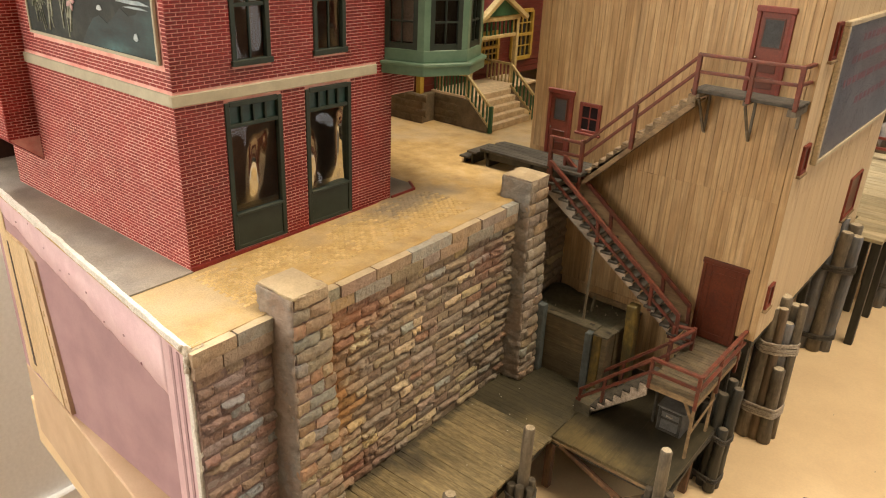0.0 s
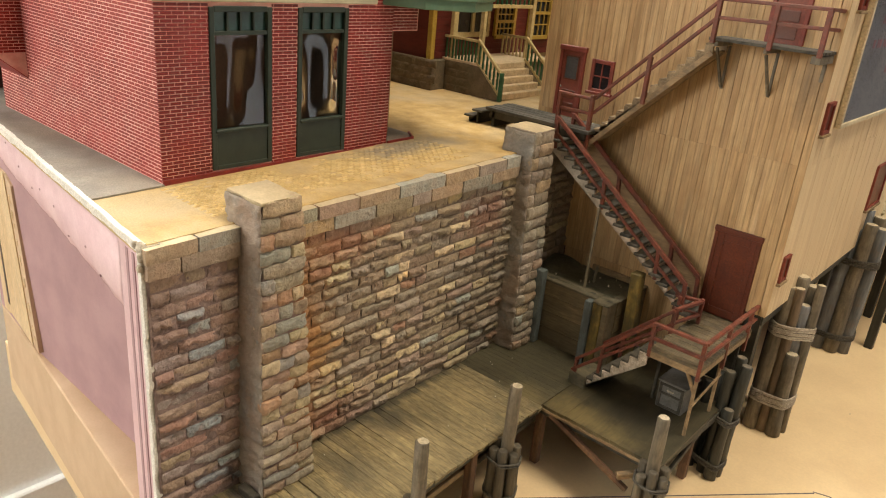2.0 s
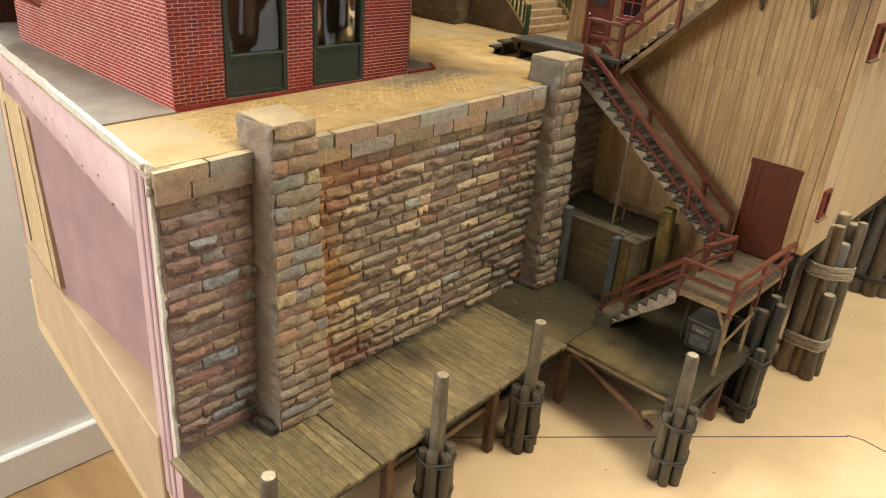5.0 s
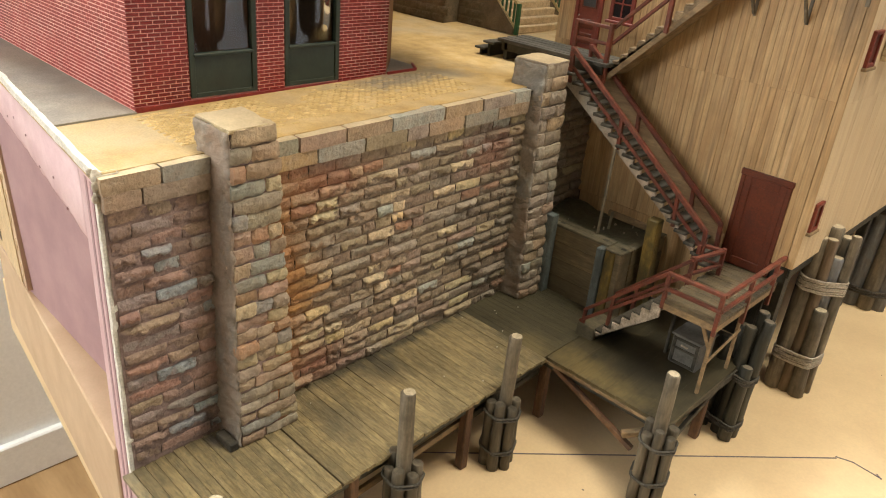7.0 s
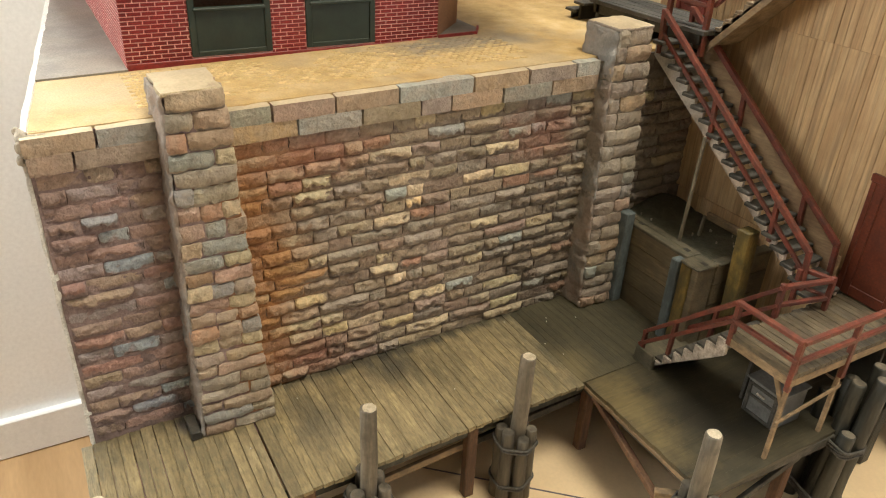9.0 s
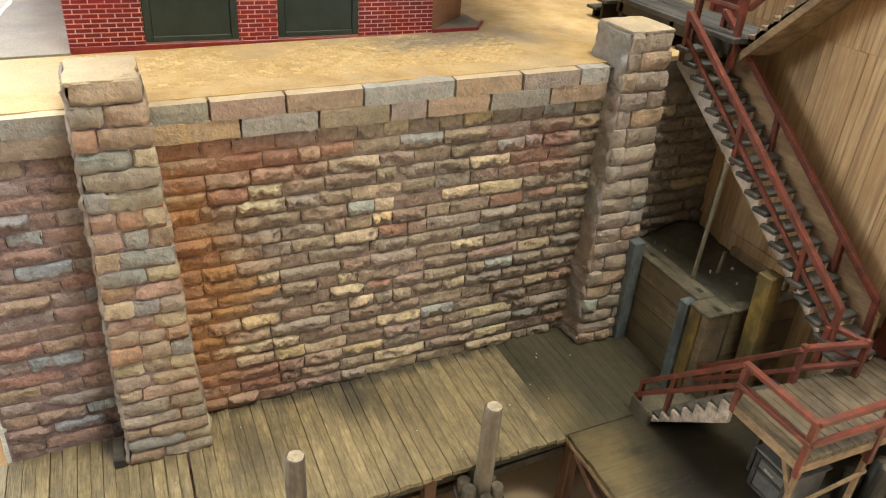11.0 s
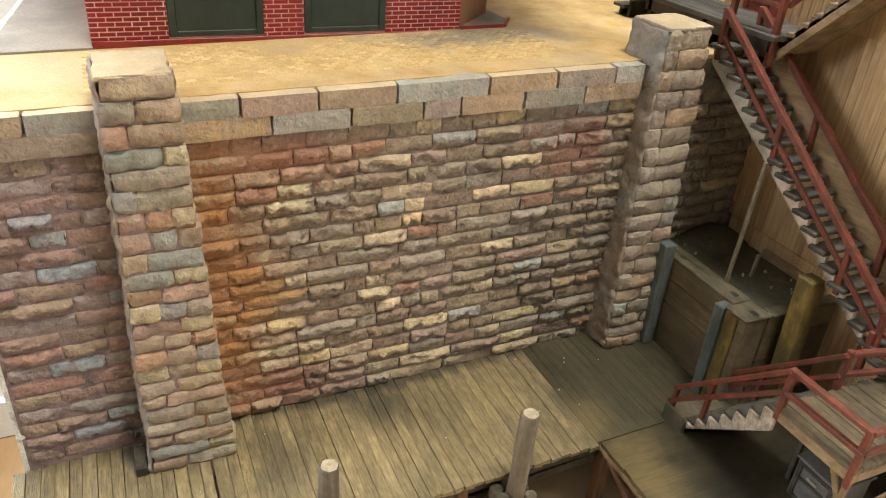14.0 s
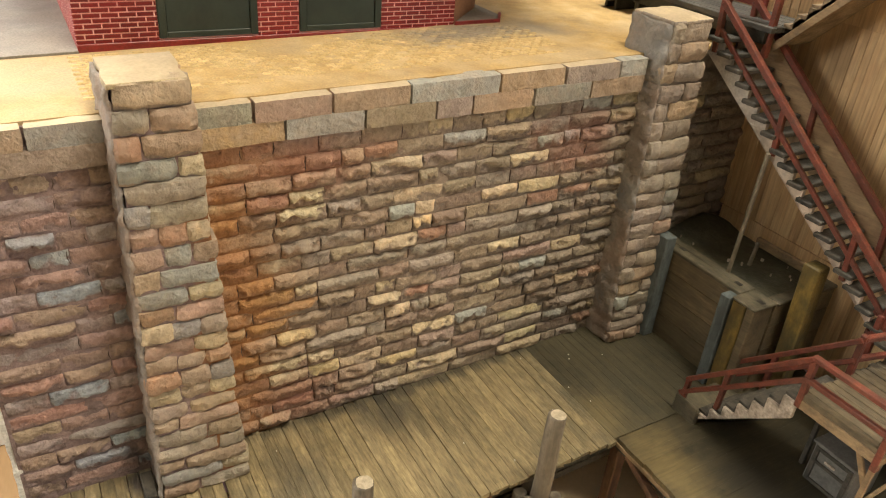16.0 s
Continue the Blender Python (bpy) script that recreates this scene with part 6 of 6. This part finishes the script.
TAN, OCHRE, GREY, BLUE, RED, PINK, BROWN = (0.47, 0.35, 0.24), (0.62, 0.515, 0.345), (0.44, 0.385, 0.32), (0.37, 0.395, 0.385), (0.46, 0.255, 0.165), (0.48, 0.34, 0.28), (0.36, 0.25, 0.18)
srnd = random.Random(11)


def pick(weights):
    k = srnd.uniform(0, sum(w for w, _ in weights))
    for w, c in weights:
        k -= w
        if k <= 0:
            break
    j = srnd.uniform(0.85, 1.15)
    return tuple(v * j * srnd.uniform(0.95, 1.05) for v in c)


def stone_at(parent, mesh, origin, along, out, length, high, depth, colour, strength=1.0):
    """Sets a stone with its middle at origin (units), running along, facing out."""
    a, o = Vector(along).normalized(), Vector(out).normalized()
    m = Matrix((o, a, o.cross(a))).transposed()
    mm = Matrix.Translation(Vector(origin) * U) @ m.to_4x4() @ Matrix.Diagonal((depth * U, length * U, high * U, 1))
    return piece("stone", mesh, parent, mm, colour, strength)


def wall_colours(y, z):
    """Weights, colours and how much of the colour was brushed on: plain most of all, rust by the first pillar, bluer at
    the cut end, darkened past y 7.9 for the light's fall-off.
    """
    w = [(4, (0.5, 0.4, 0.27), 0.5), (2.6, OCHRE, 0.95), (0.9, (0.66, 0.52, 0.28), 0.95), (2, GREY, 0.55), (0.45, CBLUE, 0.85), (0.45, RED, 0.7), (1.3, PINK, 0.5), (1.2, BROWN, 0.5)]
    if y < 4.3:
        w = [(1.6, BROWN, 0.5), (2.6, (0.41, 0.27, 0.22), 0.7), (2, (0.47, 0.27, 0.22), 0.8), (1.7, (0.38, 0.415, 0.45), 1), (1, TAN, 0.6), (1.6, (0.42, 0.37, 0.35), 0.7)]
    elif y < 5.35:
        w = [(2, RED, 0.8), (2, TAN, 0.7), (2, (0.46, 0.26, 0.1), 0.8), (1, OCHRE, 0.8), (1.5, BROWN, 0.4)]
    elif z > -3.1 and y < 6.2:
        w = [(1.3, RED, 0.8), (2, TAN, 0.6), (1.5, OCHRE, 0.9), (2, PINK, 0.5)]
    elif y > 7.9:
        # darker set: fading light near the stair is put into these colours
        w = [(4, (0.36, 0.29, 0.2), 0.45), (2, (0.27, 0.2, 0.15), 0.5), (2, (0.33, 0.29, 0.245), 0.6), (0.9, (0.48, 0.4, 0.25), 0.75), (0.5, RED, 0.5), (0.3, CBLUE, 0.7)]
    return w


def brushed(weights):
    """A colour with its strength from (weight, colour, strength) rows."""
    k = srnd.uniform(0, sum(w for w, _, _ in weights))
    for w, c, a in weights:
        k -= w
        if k <= 0:
            break
    j = srnd.uniform(0.9, 1.12)
    return tuple(v * j * srnd.uniform(0.96, 1.04) for v in c), min(1, a * srnd.uniform(0.75, 1.15))


CBLUE = (0.44, 0.465, 0.44)
ZTOP, COURSE = -2.795, 0.149
grooves = []
for span in ((3.3, 4.28), (4.82, 9.06), (9.55, 10.7)):
    for c in range(21):
        z = ZTOP - (c + 0.5) * COURSE
        if z < deck_z(sum(span) / 2) - 0.02:
            break
        y = span[0]
        while y < span[1] - 0.02:
            ln = srnd.choice((0.2, 0.26, 0.3, 0.34, 0.37, 0.4, 0.43, 0.48, 0.58))
            if c == 0:
                ln = srnd.choice((0.24, 0.3, 0.36))
            if span[1] - (y + ln) < 0.14:
                ln = span[1] - y
            zz = z + 0.02 * (y + ln / 2 - 4.3) + srnd.uniform(-0.005, 0.005)
            end = y < 4.2
            flat = c == 0 or srnd.random() < (0.7 if end else 0.22)
            colour, strength = brushed(wall_colours(y, zz))
            deep = srnd.uniform(0.055, 0.08) if flat else srnd.uniform(0.062, 0.105)
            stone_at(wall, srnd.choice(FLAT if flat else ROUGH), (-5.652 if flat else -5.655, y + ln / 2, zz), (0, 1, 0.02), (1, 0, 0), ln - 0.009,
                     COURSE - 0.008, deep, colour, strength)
            if srnd.random() < 0.62 and y > span[0]:
                grooves.append((y + srnd.uniform(-0.006, 0.006), zz - COURSE * srnd.uniform(0.25, 0.45), zz + COURSE * srnd.uniform(0.1, 0.4), srnd.uniform(-0.02, 0.02)))
            y += ln
bm = bmesh.new()
for y, z0_, z1_, s_ in grooves:
    k, m_ = 0.0042, (z0_ + z1_) / 2
    prism(bm, [(y - k * 0.4, z0_), (y + k * 0.3, z0_), (y + k + s_ * 0.8, m_), (y + k * 0.4 + s_ * 0.6, z1_), (y - k * 0.3 + s_ * 0.6, z1_), (y - k + s_ * 0.8, m_)], "x", -5.66, -5.633)
tagged(part("joint_grooves", bm, GROOVE, wall), kind="stuff")
COPE_C = (((0.36, 0.36, 0.28), (0.52, 0.36, 0.28), TAN, CBLUE, (0.5, 0.36, 0.22), (0.42, 0.35, 0.3), CBLUE), ((0.46, 0.32, 0.16), CBLUE, (0.34, 0.28, 0.19), (0.45, 0.37, 0.33), (0.46, 0.33, 0.22), (0.32, 0.32, 0.28), TAN))
for row, (ys_, cols, z0_, z1_) in enumerate(((COPE_UP, COPE_C[0], -2.62, -2.462), (COPE_LOW, COPE_C[1], -2.782, -2.62))):
    runs = [(a, b, c) for a, b, c in zip(ys_, ys_[1:], cols)]
    runs += [(3.25, 3.8, TAN), (3.8, 4.3, (0.37, 0.4, 0.4))] if row == 0 else [(3.26, 3.61, (0.4, 0.29, 0.22)), (3.61, 4.3, (0.34, 0.27, 0.22))]
    for i, (a, b, c) in enumerate(runs):
        y = (a + b) / 2
        lift = 0.02 * (y - 4.3)
        deep = (-5.74, -5.71, -5.71, -5.76, -5.71, -5.71, -5.74, -5.71, -5.76)[i] if row == 0 else -5.8
        hewn("coping_stone", wall, deep, -5.585 + 0.012 * ((i * 3) % 4) / 3, a + 0.009, b - 0.009, z0_ + lift, z1_ + lift, 200 + i + row * 20, 0.017, c, sandy=row == 0 and c != CBLUE)


def pillar(name, top, foot, z1, label, weights, low_h, top_h):
    """A tapering pillar of rough courses. top and foot: x0, x1, y0, y1."""
    th = empty(name, ((foot[0] + foot[1]) / 2, (foot[2] + foot[3]) / 2, deck_z(foot[2])), label, "stone pillar", "stone pillars")
    z0 = deck_z((foot[2] + foot[3]) / 2) - 0.01
    n = round((z1 - z0) / ((low_h + top_h) / 2))
    hs = [(low_h + (top_h - low_h) * c / (n - 1)) * srnd.uniform(0.88, 1.12) for c in range(n)]
    hs = [h * (z1 - z0) / sum(hs) for h in hs]
    levels = [z0 + sum(hs[:c]) for c in range(n + 1)]
    bm = bmesh.new()
    for (x0, x1, y0, y1), z in ((foot, z0), (top, z1 - 0.03)):
        for x, y in ((x0, y0 + 0.02), (x1 - 0.02, y0 + 0.02), (x1 - 0.02, y1 - 0.02), (x0, y1 - 0.02)):
            bm.verts.new((x, y, z))
    bm.verts.ensure_lookup_table()
    v = bm.verts
    bm.faces.new(v[:4])
    bm.faces.new(v[4:])
    for i in range(4):
        j = (i + 1) % 4
        bm.faces.new((v[i], v[j], v[4 + j], v[4 + i]))
    part("core", bm, MORTAR, th)
    for c in range(n):
        h = hs[c]
        k = (levels[c] + h / 2 - z0) / (z1 - z0)
        x0, x1, y0, y1 = (a + (b - a) * k for a, b in zip(foot, top))
        z = levels[c]
        j = srnd.uniform(-0.012, 0.014)
        x1, y0, y1 = x1 + j, y0 - srnd.uniform(-0.008, 0.012), y1 + srnd.uniform(-0.012, 0.014)
        if c == n - 1:
            hewn("sand_cap", th, x0, x1 - 0.004, y0 - 0.012, y1 - 0.008, z1 - 0.03, z1 + 0.006, 500 + int(y0 * 10), 0.03, pick(weights), sandy=True)
            z -= 0.006
        cuts = srnd.choice(((0, 0.42, 1), (0, 0.58, 1), (0, 0.36, 0.7, 1), (0, 0.68, 1), (0, 0.3, 1), (0, 1)))
        w = y1 - y0
        xm = x0 + (x1 - x0) * srnd.choice((0.35, 0.5, 0.62))
        if c == 0:
            weights, keep = [(1, BROWN), (1, GREY)], weights
        elif c == 1:
            weights = keep
        for a, b in zip(cuts, cuts[1:]):
            hewn("stone", th, xm + 0.004, x1 + 0.012, y0 + w * a + 0.002, y0 + w * b - 0.002, z + 0.001, z + h - 0.002, srnd.randint(0, 9999) / 7, 0.042, tuple(0.75 * v + 0.25 * w_ for v, w_ in zip(pick(weights), (0.39, 0.32, 0.25))), pillow=0.02, material=PILLARSTONE)
        hewn("stone", th, x0, xm - 0.004, y0 + srnd.uniform(0.0, 0.02), y1 - srnd.uniform(-0.01, 0.02), z + 0.002, z + h - 0.003, srnd.randint(0, 9999) / 7, 0.032, pick(weights))
    # clay smeared over the side towards the cut end
    bm, rows = bmesh.new(), []
    for i in range(15):
        col = []
        for k in range(131):
            v_, u_ = k / 130, i / 14
            x0, x1, y0, y1 = (a + (b - a) * v_ for a, b in zip(foot, top))
            q = Vector((u_ * 3, v_ * 18, foot[2]))
            zz = z0 + (z1 - 0.03 - z0) * v_
            c = max(c_ for c_ in range(n) if levels[c_] <= zz + 1e-6)
            ridge = math.sin(math.pi * (zz - levels[c]) / hs[c])
            lift = 0.024 * noise.noise(q) + 0.024 * noise.noise(q * 2.7) + 0.012 * noise.noise(q * 7) + 0.012 * (ridge - 0.5) * u_
            x = x0 + (x1 - 0.02 + 0.022 * noise.noise(Vector((5, v_ * 30, foot[2]))) + 0.02 * (ridge - 0.5) - x0) * u_
            col.append(bm.verts.new((x, y0 - 0.022 - lift + 0.05 * max(0, u_ - 0.88), zz)))
        rows.append(col)
    for r, q in zip(rows, rows[1:]):
        for k in range(130):
            bm.faces.new((r[k], q[k], q[k + 1], r[k + 1])).smooth = True
    for v in bmesh.ops.extrude_face_region(bm, geom=list(bm.faces))["geom"]:
        if isinstance(v, bmesh.types.BMVert):
            v.co.y += 0.03
    part("clay_side", bm, CLAY, th, "grey clay smeared over the side")
    return th


pillar("stone_pillar", (-5.86, -5.27, 4.3, 4.8), (-5.86, -5.19, 4.26, 4.97), -2.13, "tall rough stone pillar, rust-stained", [(3, (0.42, 0.32, 0.22)), (1.8, (0.58, 0.48, 0.31)), (1.6, (0.44, 0.3, 0.23)), (0.6, (0.46, 0.26, 0.15)), (0.5, (0.34, 0.37, 0.37)), (2, (0.38, 0.33, 0.27))], 0.138, 0.17)
pillar("stone_pillar", (-5.96, -5.42, 9.08, 9.57), (-5.9, -5.27, 9.0, 9.6), -2.0, "tall rough stone pillar, greyer, by the stair", [(5, (0.36, 0.325, 0.28)), (3, (0.34, 0.3, 0.25)), (1, (0.42, 0.32, 0.22)), (0.5, BLUE), (0.7, PINK)], 0.15, 0.2)
block("timber_foot", -5.5, -5.2, 4.12, 4.22, deck_z(4.2), deck_z(4.2) + 0.1, TREAD, tagged(new("timber_offcut"), "small dark timber at the pillar foot", "timber"), 0.01)


# bricks
def brick_list(u0, u1, v0, v1, holes, shift=0.0):
    L, H, J = 0.138, 0.0422, 0.0102
    out, row, v = [], 0, v0
    while v + H * 0.6 < v1:
        x = u0 - (L / 2 if row % 2 else 0) - shift
        while x < u1:
            a, b = (u0 if x <= u0 + 1e-6 else x + J / 2), (u1 if x + L >= u1 - 0.03 else x + L - J / 2)
            if b - a > 0.02 and not any(a < h[1] + 0.005 and b > h[0] - 0.005 and v < h[3] and v + H > h[2] for h in holes):
                out.append((a, b, v + J / 2, min(v + H - J / 2, v1)))
            elif b - a > 0.02:
                for h in holes:
                    if v < h[3] and v + H > h[2]:
                        if a < h[0] - 0.012 < b:
                            out.append((a, h[0] - 0.004, v + J / 2, v + H - J / 2))
                        if a < h[1] + 0.012 < b:
                            out.append((h[1] + 0.004, b, v + J / 2, v + H - J / 2))
            x += L
        v += H
        row += 1
    return out


def brick_mesh(rows, to_world, name, parent, material=BRICK):
    vs, fs = [], []
    for a, b, c, d in rows:
        n = len(vs)
        for e, k in ((0, 0.0), (0.003, 0.008)):
            vs += [to_world(a + e, c + e, k), to_world(b - e, c + e, k), to_world(b - e, d - e, k), to_world(a + e, d - e, k)]
        fs += [(n + 4, n + 5, n + 6, n + 7)] + [(n + i, n + (i + 1) % 4, n + 4 + (i + 1) % 4, n + 4 + i) for i in range(4)]
    at = parent.location
    me = bpy.data.meshes.new(name)
    me.from_pydata([tuple(Vector(p) * U - at) for p in vs], [], fs)
    me.materials.append(material)
    ob = new(name, me)
    ob.parent = parent
    return tagged(ob, "", kind="stuff")


holes = [(a - 0.01, b + 0.01, c - 0.005 if i < 2 else c - 0.02, d + 0.01) for i, (a, b, c, d) in enumerate(WIN)] + [(Y0, 7.48, -0.445, -0.313)]
front = brick_list(Y0, Y1, SZ + 0.022, -0.5, holes)
near = [r for r in front if r[2] < -1.72][:300]
front += brick_list(Y0, 8.28, -0.5, 2.5, holes) + brick_list(Y1, 8.28, -0.79, -0.5, [])
rest = [r for r in front if r not in near]
shared = {}
for a, b, c, d in near:
    key = (round(b - a, 3), round(d - c, 3))
    if key not in shared:
        me = bpy.data.meshes.new("brick")
        w, h, e = key[0] * U, key[1] * U, 0.003 * U
        k = 0.008 * U
        v = [(0, 0, 0), (0, w, 0), (0, w, h), (0, 0, h), (k, e, e), (k, w - e, e), (k, w - e, h - e), (k, e, h - e)]
        me.from_pydata(v, [], [(4, 5, 6, 7), (0, 1, 5, 4), (1, 2, 6, 5), (2, 3, 7, 6), (3, 0, 4, 7)])
        me.materials.append(BRICK)
        shared[key] = me
    piece("brick", shared[key], shop, Matrix.Translation(Vector((X0, a, c)) * U))
brick_mesh(rest, lambda u, v, k: (X0 + k, u, v), "upper_brickwork", shop)
brick_mesh(brick_list(-11.78, X0, SZ - 0.09, 2.5, [(-10.76, X0, -0.445, -0.313), (-10.37, -7.27, -0.03, 1.63)], 0.03), lambda u, v, k: (u, Y0 - 0.3 * k, v), "side_brickwork", shop, BRICKLIT)
brick_mesh(brick_list(Y0 - 0.42, Y0, -1.5, 2.5, []), lambda u, v, k: (-10.76 + k, u, v), "flue_brickwork", flue, BRICKLIT)
brick_mesh(brick_list(-11.75, -10.76, -1.5, 2.5, [], 0.05), lambda u, v, k: (u, Y0 - 0.42 - k, v), "flue_brickwork", flue, BRICKLIT)

# street pavers, worn to a faint patch along the wall
prnd = random.Random(5)
me = bpy.data.meshes.new("paver")
w, h, k, e = 0.05 * U, 0.088 * U, 0.011 * U, 0.01 * U
v = [(0, 0, 0), (w, 0, 0), (w, h, 0), (0, h, 0), (e, e, k), (w - e, e, k), (w - e, h - e, k), (e, h - e, k)]
me.from_pydata(v, [], [(4, 5, 6, 7), (0, 1, 5, 4), (1, 2, 6, 5), (2, 3, 7, 6), (3, 0, 4, 7)])
me.materials.append(PAVER)
spots = []
for i, x in enumerate(np.arange(-7.05, -5.98, 0.057)):
    for y in np.arange(4.2, 8.4, 0.098):
        yy = y + (0.049 if i % 2 else 0)
        worn = noise.noise(Vector((x * 1.6, yy * 1.1, 3))) + 0.5 * noise.noise(Vector((x * 5, yy * 4, 9)))
        if worn + prnd.uniform(-0.25, 0.25) > 0.02 - 0.35 * max(0, 1 - abs(x + 6.6) / 0.5):
            spots.append((x, yy))
prnd.shuffle(spots)
for x, yy in spots[:290]:
    piece("paver", me, street, Matrix.Translation(Vector((x, yy, street_z(yy))) * U))
at = street.location
vs, fs = [], []
for x, yy in spots[290:]:
    n = len(vs)
    vs += [tuple(Vector(q) + Vector((x, yy, street_z(yy))) * U - at) for q in v]
    fs += [tuple(n + j for j in f) for f in ((4, 5, 6, 7), (0, 1, 5, 4), (1, 2, 6, 5), (2, 3, 7, 6), (3, 0, 4, 7))]
me = bpy.data.meshes.new("worn_pavers")
me.from_pydata(vs, [], fs)
me.materials.append(PAVER)
tagged(new("worn_pavers", me), kind="stuff").parent = street


# planks of the wharf
def plank_mesh(name, lx, ly, lz, material, seed, worn=1.0):
    bm = bmesh.new()
    box(bm, 0, lx, 0, ly, -lz, 0)
    rnd = random.Random(seed)
    for v in bm.verts:
        v.co.x += rnd.uniform(-0.012, 0.012) * worn
        v.co.z += rnd.uniform(-0.004, 0.004) * worn
    bevel(bm, 0.0006 + 0.0012 * worn)
    bm.transform(Matrix.Scale(U, 4))
    me = bpy.data.meshes.new(name)
    bm.to_mesh(me)
    bm.free()
    me.materials.append(material)
    return me


def tilt():
    return Matrix.Rotation(0.035, 4, "X")


PW = (0.1, 0.088, 0.096, 0.116, 0.092, 0.106)
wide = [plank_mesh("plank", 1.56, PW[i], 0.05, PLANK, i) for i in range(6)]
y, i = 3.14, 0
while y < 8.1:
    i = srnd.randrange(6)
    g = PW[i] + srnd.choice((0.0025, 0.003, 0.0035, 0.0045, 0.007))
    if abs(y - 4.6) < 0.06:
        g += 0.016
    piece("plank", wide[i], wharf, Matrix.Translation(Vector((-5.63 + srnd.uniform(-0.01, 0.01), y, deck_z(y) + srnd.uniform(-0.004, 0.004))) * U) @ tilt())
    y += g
for k in range(13):
    x, yy = srnd.uniform(-5.5, -4.2), srnd.uniform(4.4, 9.2)
    block("paint_chip", x, x + 0.011, yy, yy + srnd.uniform(0.007, 0.014), deck_z(yy) + 0.001, deck_z(yy) + 0.009, PAPER, wharf, 0.001)
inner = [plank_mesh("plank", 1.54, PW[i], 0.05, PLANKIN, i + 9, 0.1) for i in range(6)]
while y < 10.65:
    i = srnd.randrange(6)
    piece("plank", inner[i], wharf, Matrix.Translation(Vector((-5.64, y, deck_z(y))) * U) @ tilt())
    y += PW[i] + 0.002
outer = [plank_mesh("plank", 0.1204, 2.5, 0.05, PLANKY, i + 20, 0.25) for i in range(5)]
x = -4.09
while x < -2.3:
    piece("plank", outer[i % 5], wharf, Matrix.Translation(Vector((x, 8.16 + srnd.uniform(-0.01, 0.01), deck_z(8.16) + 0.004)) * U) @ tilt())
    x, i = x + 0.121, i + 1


# upright boards of the warehouse
def board_mesh(seed, length, width, material=None):
    rnd = random.Random(seed)
    bm = bmesh.new()
    box(bm, 0, width, -0.03, 0.03, 0, length)
    for v in bm.verts:
        v.co.y += rnd.uniform(-0.003, 0.003)
    bevel(bm, 0.003)
    bm.transform(Matrix.Scale(U, 4))
    me = bpy.data.meshes.new("board")
    bm.to_mesh(me)
    bm.free()
    me.materials.append(material or SIDING)
    return me


LV = (-4.18, -1.95, 2.6)
WIDTHS = (0.082, 0.1, 0.118, 0.092, 0.108, 0.125)
boards = {(k, w): board_mesh(i * 5 + k, LV[k + 1] - LV[k], w - 0.0025) for k in range(2) for i, w in enumerate(WIDTHS)}
side_boards = {(k, w): board_mesh(i * 5 + k + 50, LV[k + 1] - LV[k], w - 0.0005, SIDINGLIT) for k in range(2) for i, w in enumerate(WIDTHS)}
low_boards = [board_mesh(90 + i, 1.235, 0.118) for i in range(4)]


def run_of(a, b):
    """Board widths that fill a to b."""
    out = []
    while b - a > 0.01:
        w = srnd.choice(WIDTHS)
        out.append((a, w) if a + w < b else (b - w, w))
        a += w
    return out


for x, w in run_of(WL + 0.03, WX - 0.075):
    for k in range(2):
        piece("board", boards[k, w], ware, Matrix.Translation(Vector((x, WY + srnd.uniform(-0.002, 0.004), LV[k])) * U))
x, i = WL + 0.9, 0
while x < -3.2:
    piece("board", low_boards[i % 4], ware, Matrix.Translation(Vector((x, WY, -5.42)) * U))
    x, i = x + 0.12, i + 1
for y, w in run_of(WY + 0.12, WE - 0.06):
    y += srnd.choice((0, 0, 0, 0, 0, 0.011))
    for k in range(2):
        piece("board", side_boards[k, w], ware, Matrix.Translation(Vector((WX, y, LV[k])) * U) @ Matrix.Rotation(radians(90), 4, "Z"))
# foundation stones of the red house
for c in range(4):
    z = street_z(11.4) + (c + 0.5) * 0.15
    for k in range(6):
        stone_at(house, HOUSE_ROUGH[(c * 5 + k) % 6], (-11.2 + k * 0.29 + 0.1 * (c % 2), 11.36, z), (1, 0, 0), (0, -1, 0), 0.29, 0.15, 0.05, pick([(2, (0.15, 0.1, 0.062)), (1, (0.22, 0.155, 0.085)), (1, (0.12, 0.1, 0.075))]))
    for k in range(2):
        stone_at(house, HOUSE_ROUGH[(c * 3 + k) % 6], (-9.45 + k * 0.33, 11.76, z), (1, 0, 0), (0, -1, 0), 0.33, 0.15, 0.05, pick([(2, (0.15, 0.1, 0.062)), (1, (0.22, 0.155, 0.085)), (1, (0.12, 0.1, 0.075))]))
    for k in range(9):
        stone_at(house, HOUSE_ROUGH[(c * 7 + k) % 6], (-8.86, 11.9 + k * 0.28, z), (0, 1, 0), (1, 0, 0), 0.28, 0.15, 0.05, pick([(2, (0.15, 0.1, 0.062)), (1, (0.22, 0.155, 0.085)), (1, (0.12, 0.1, 0.075))]))
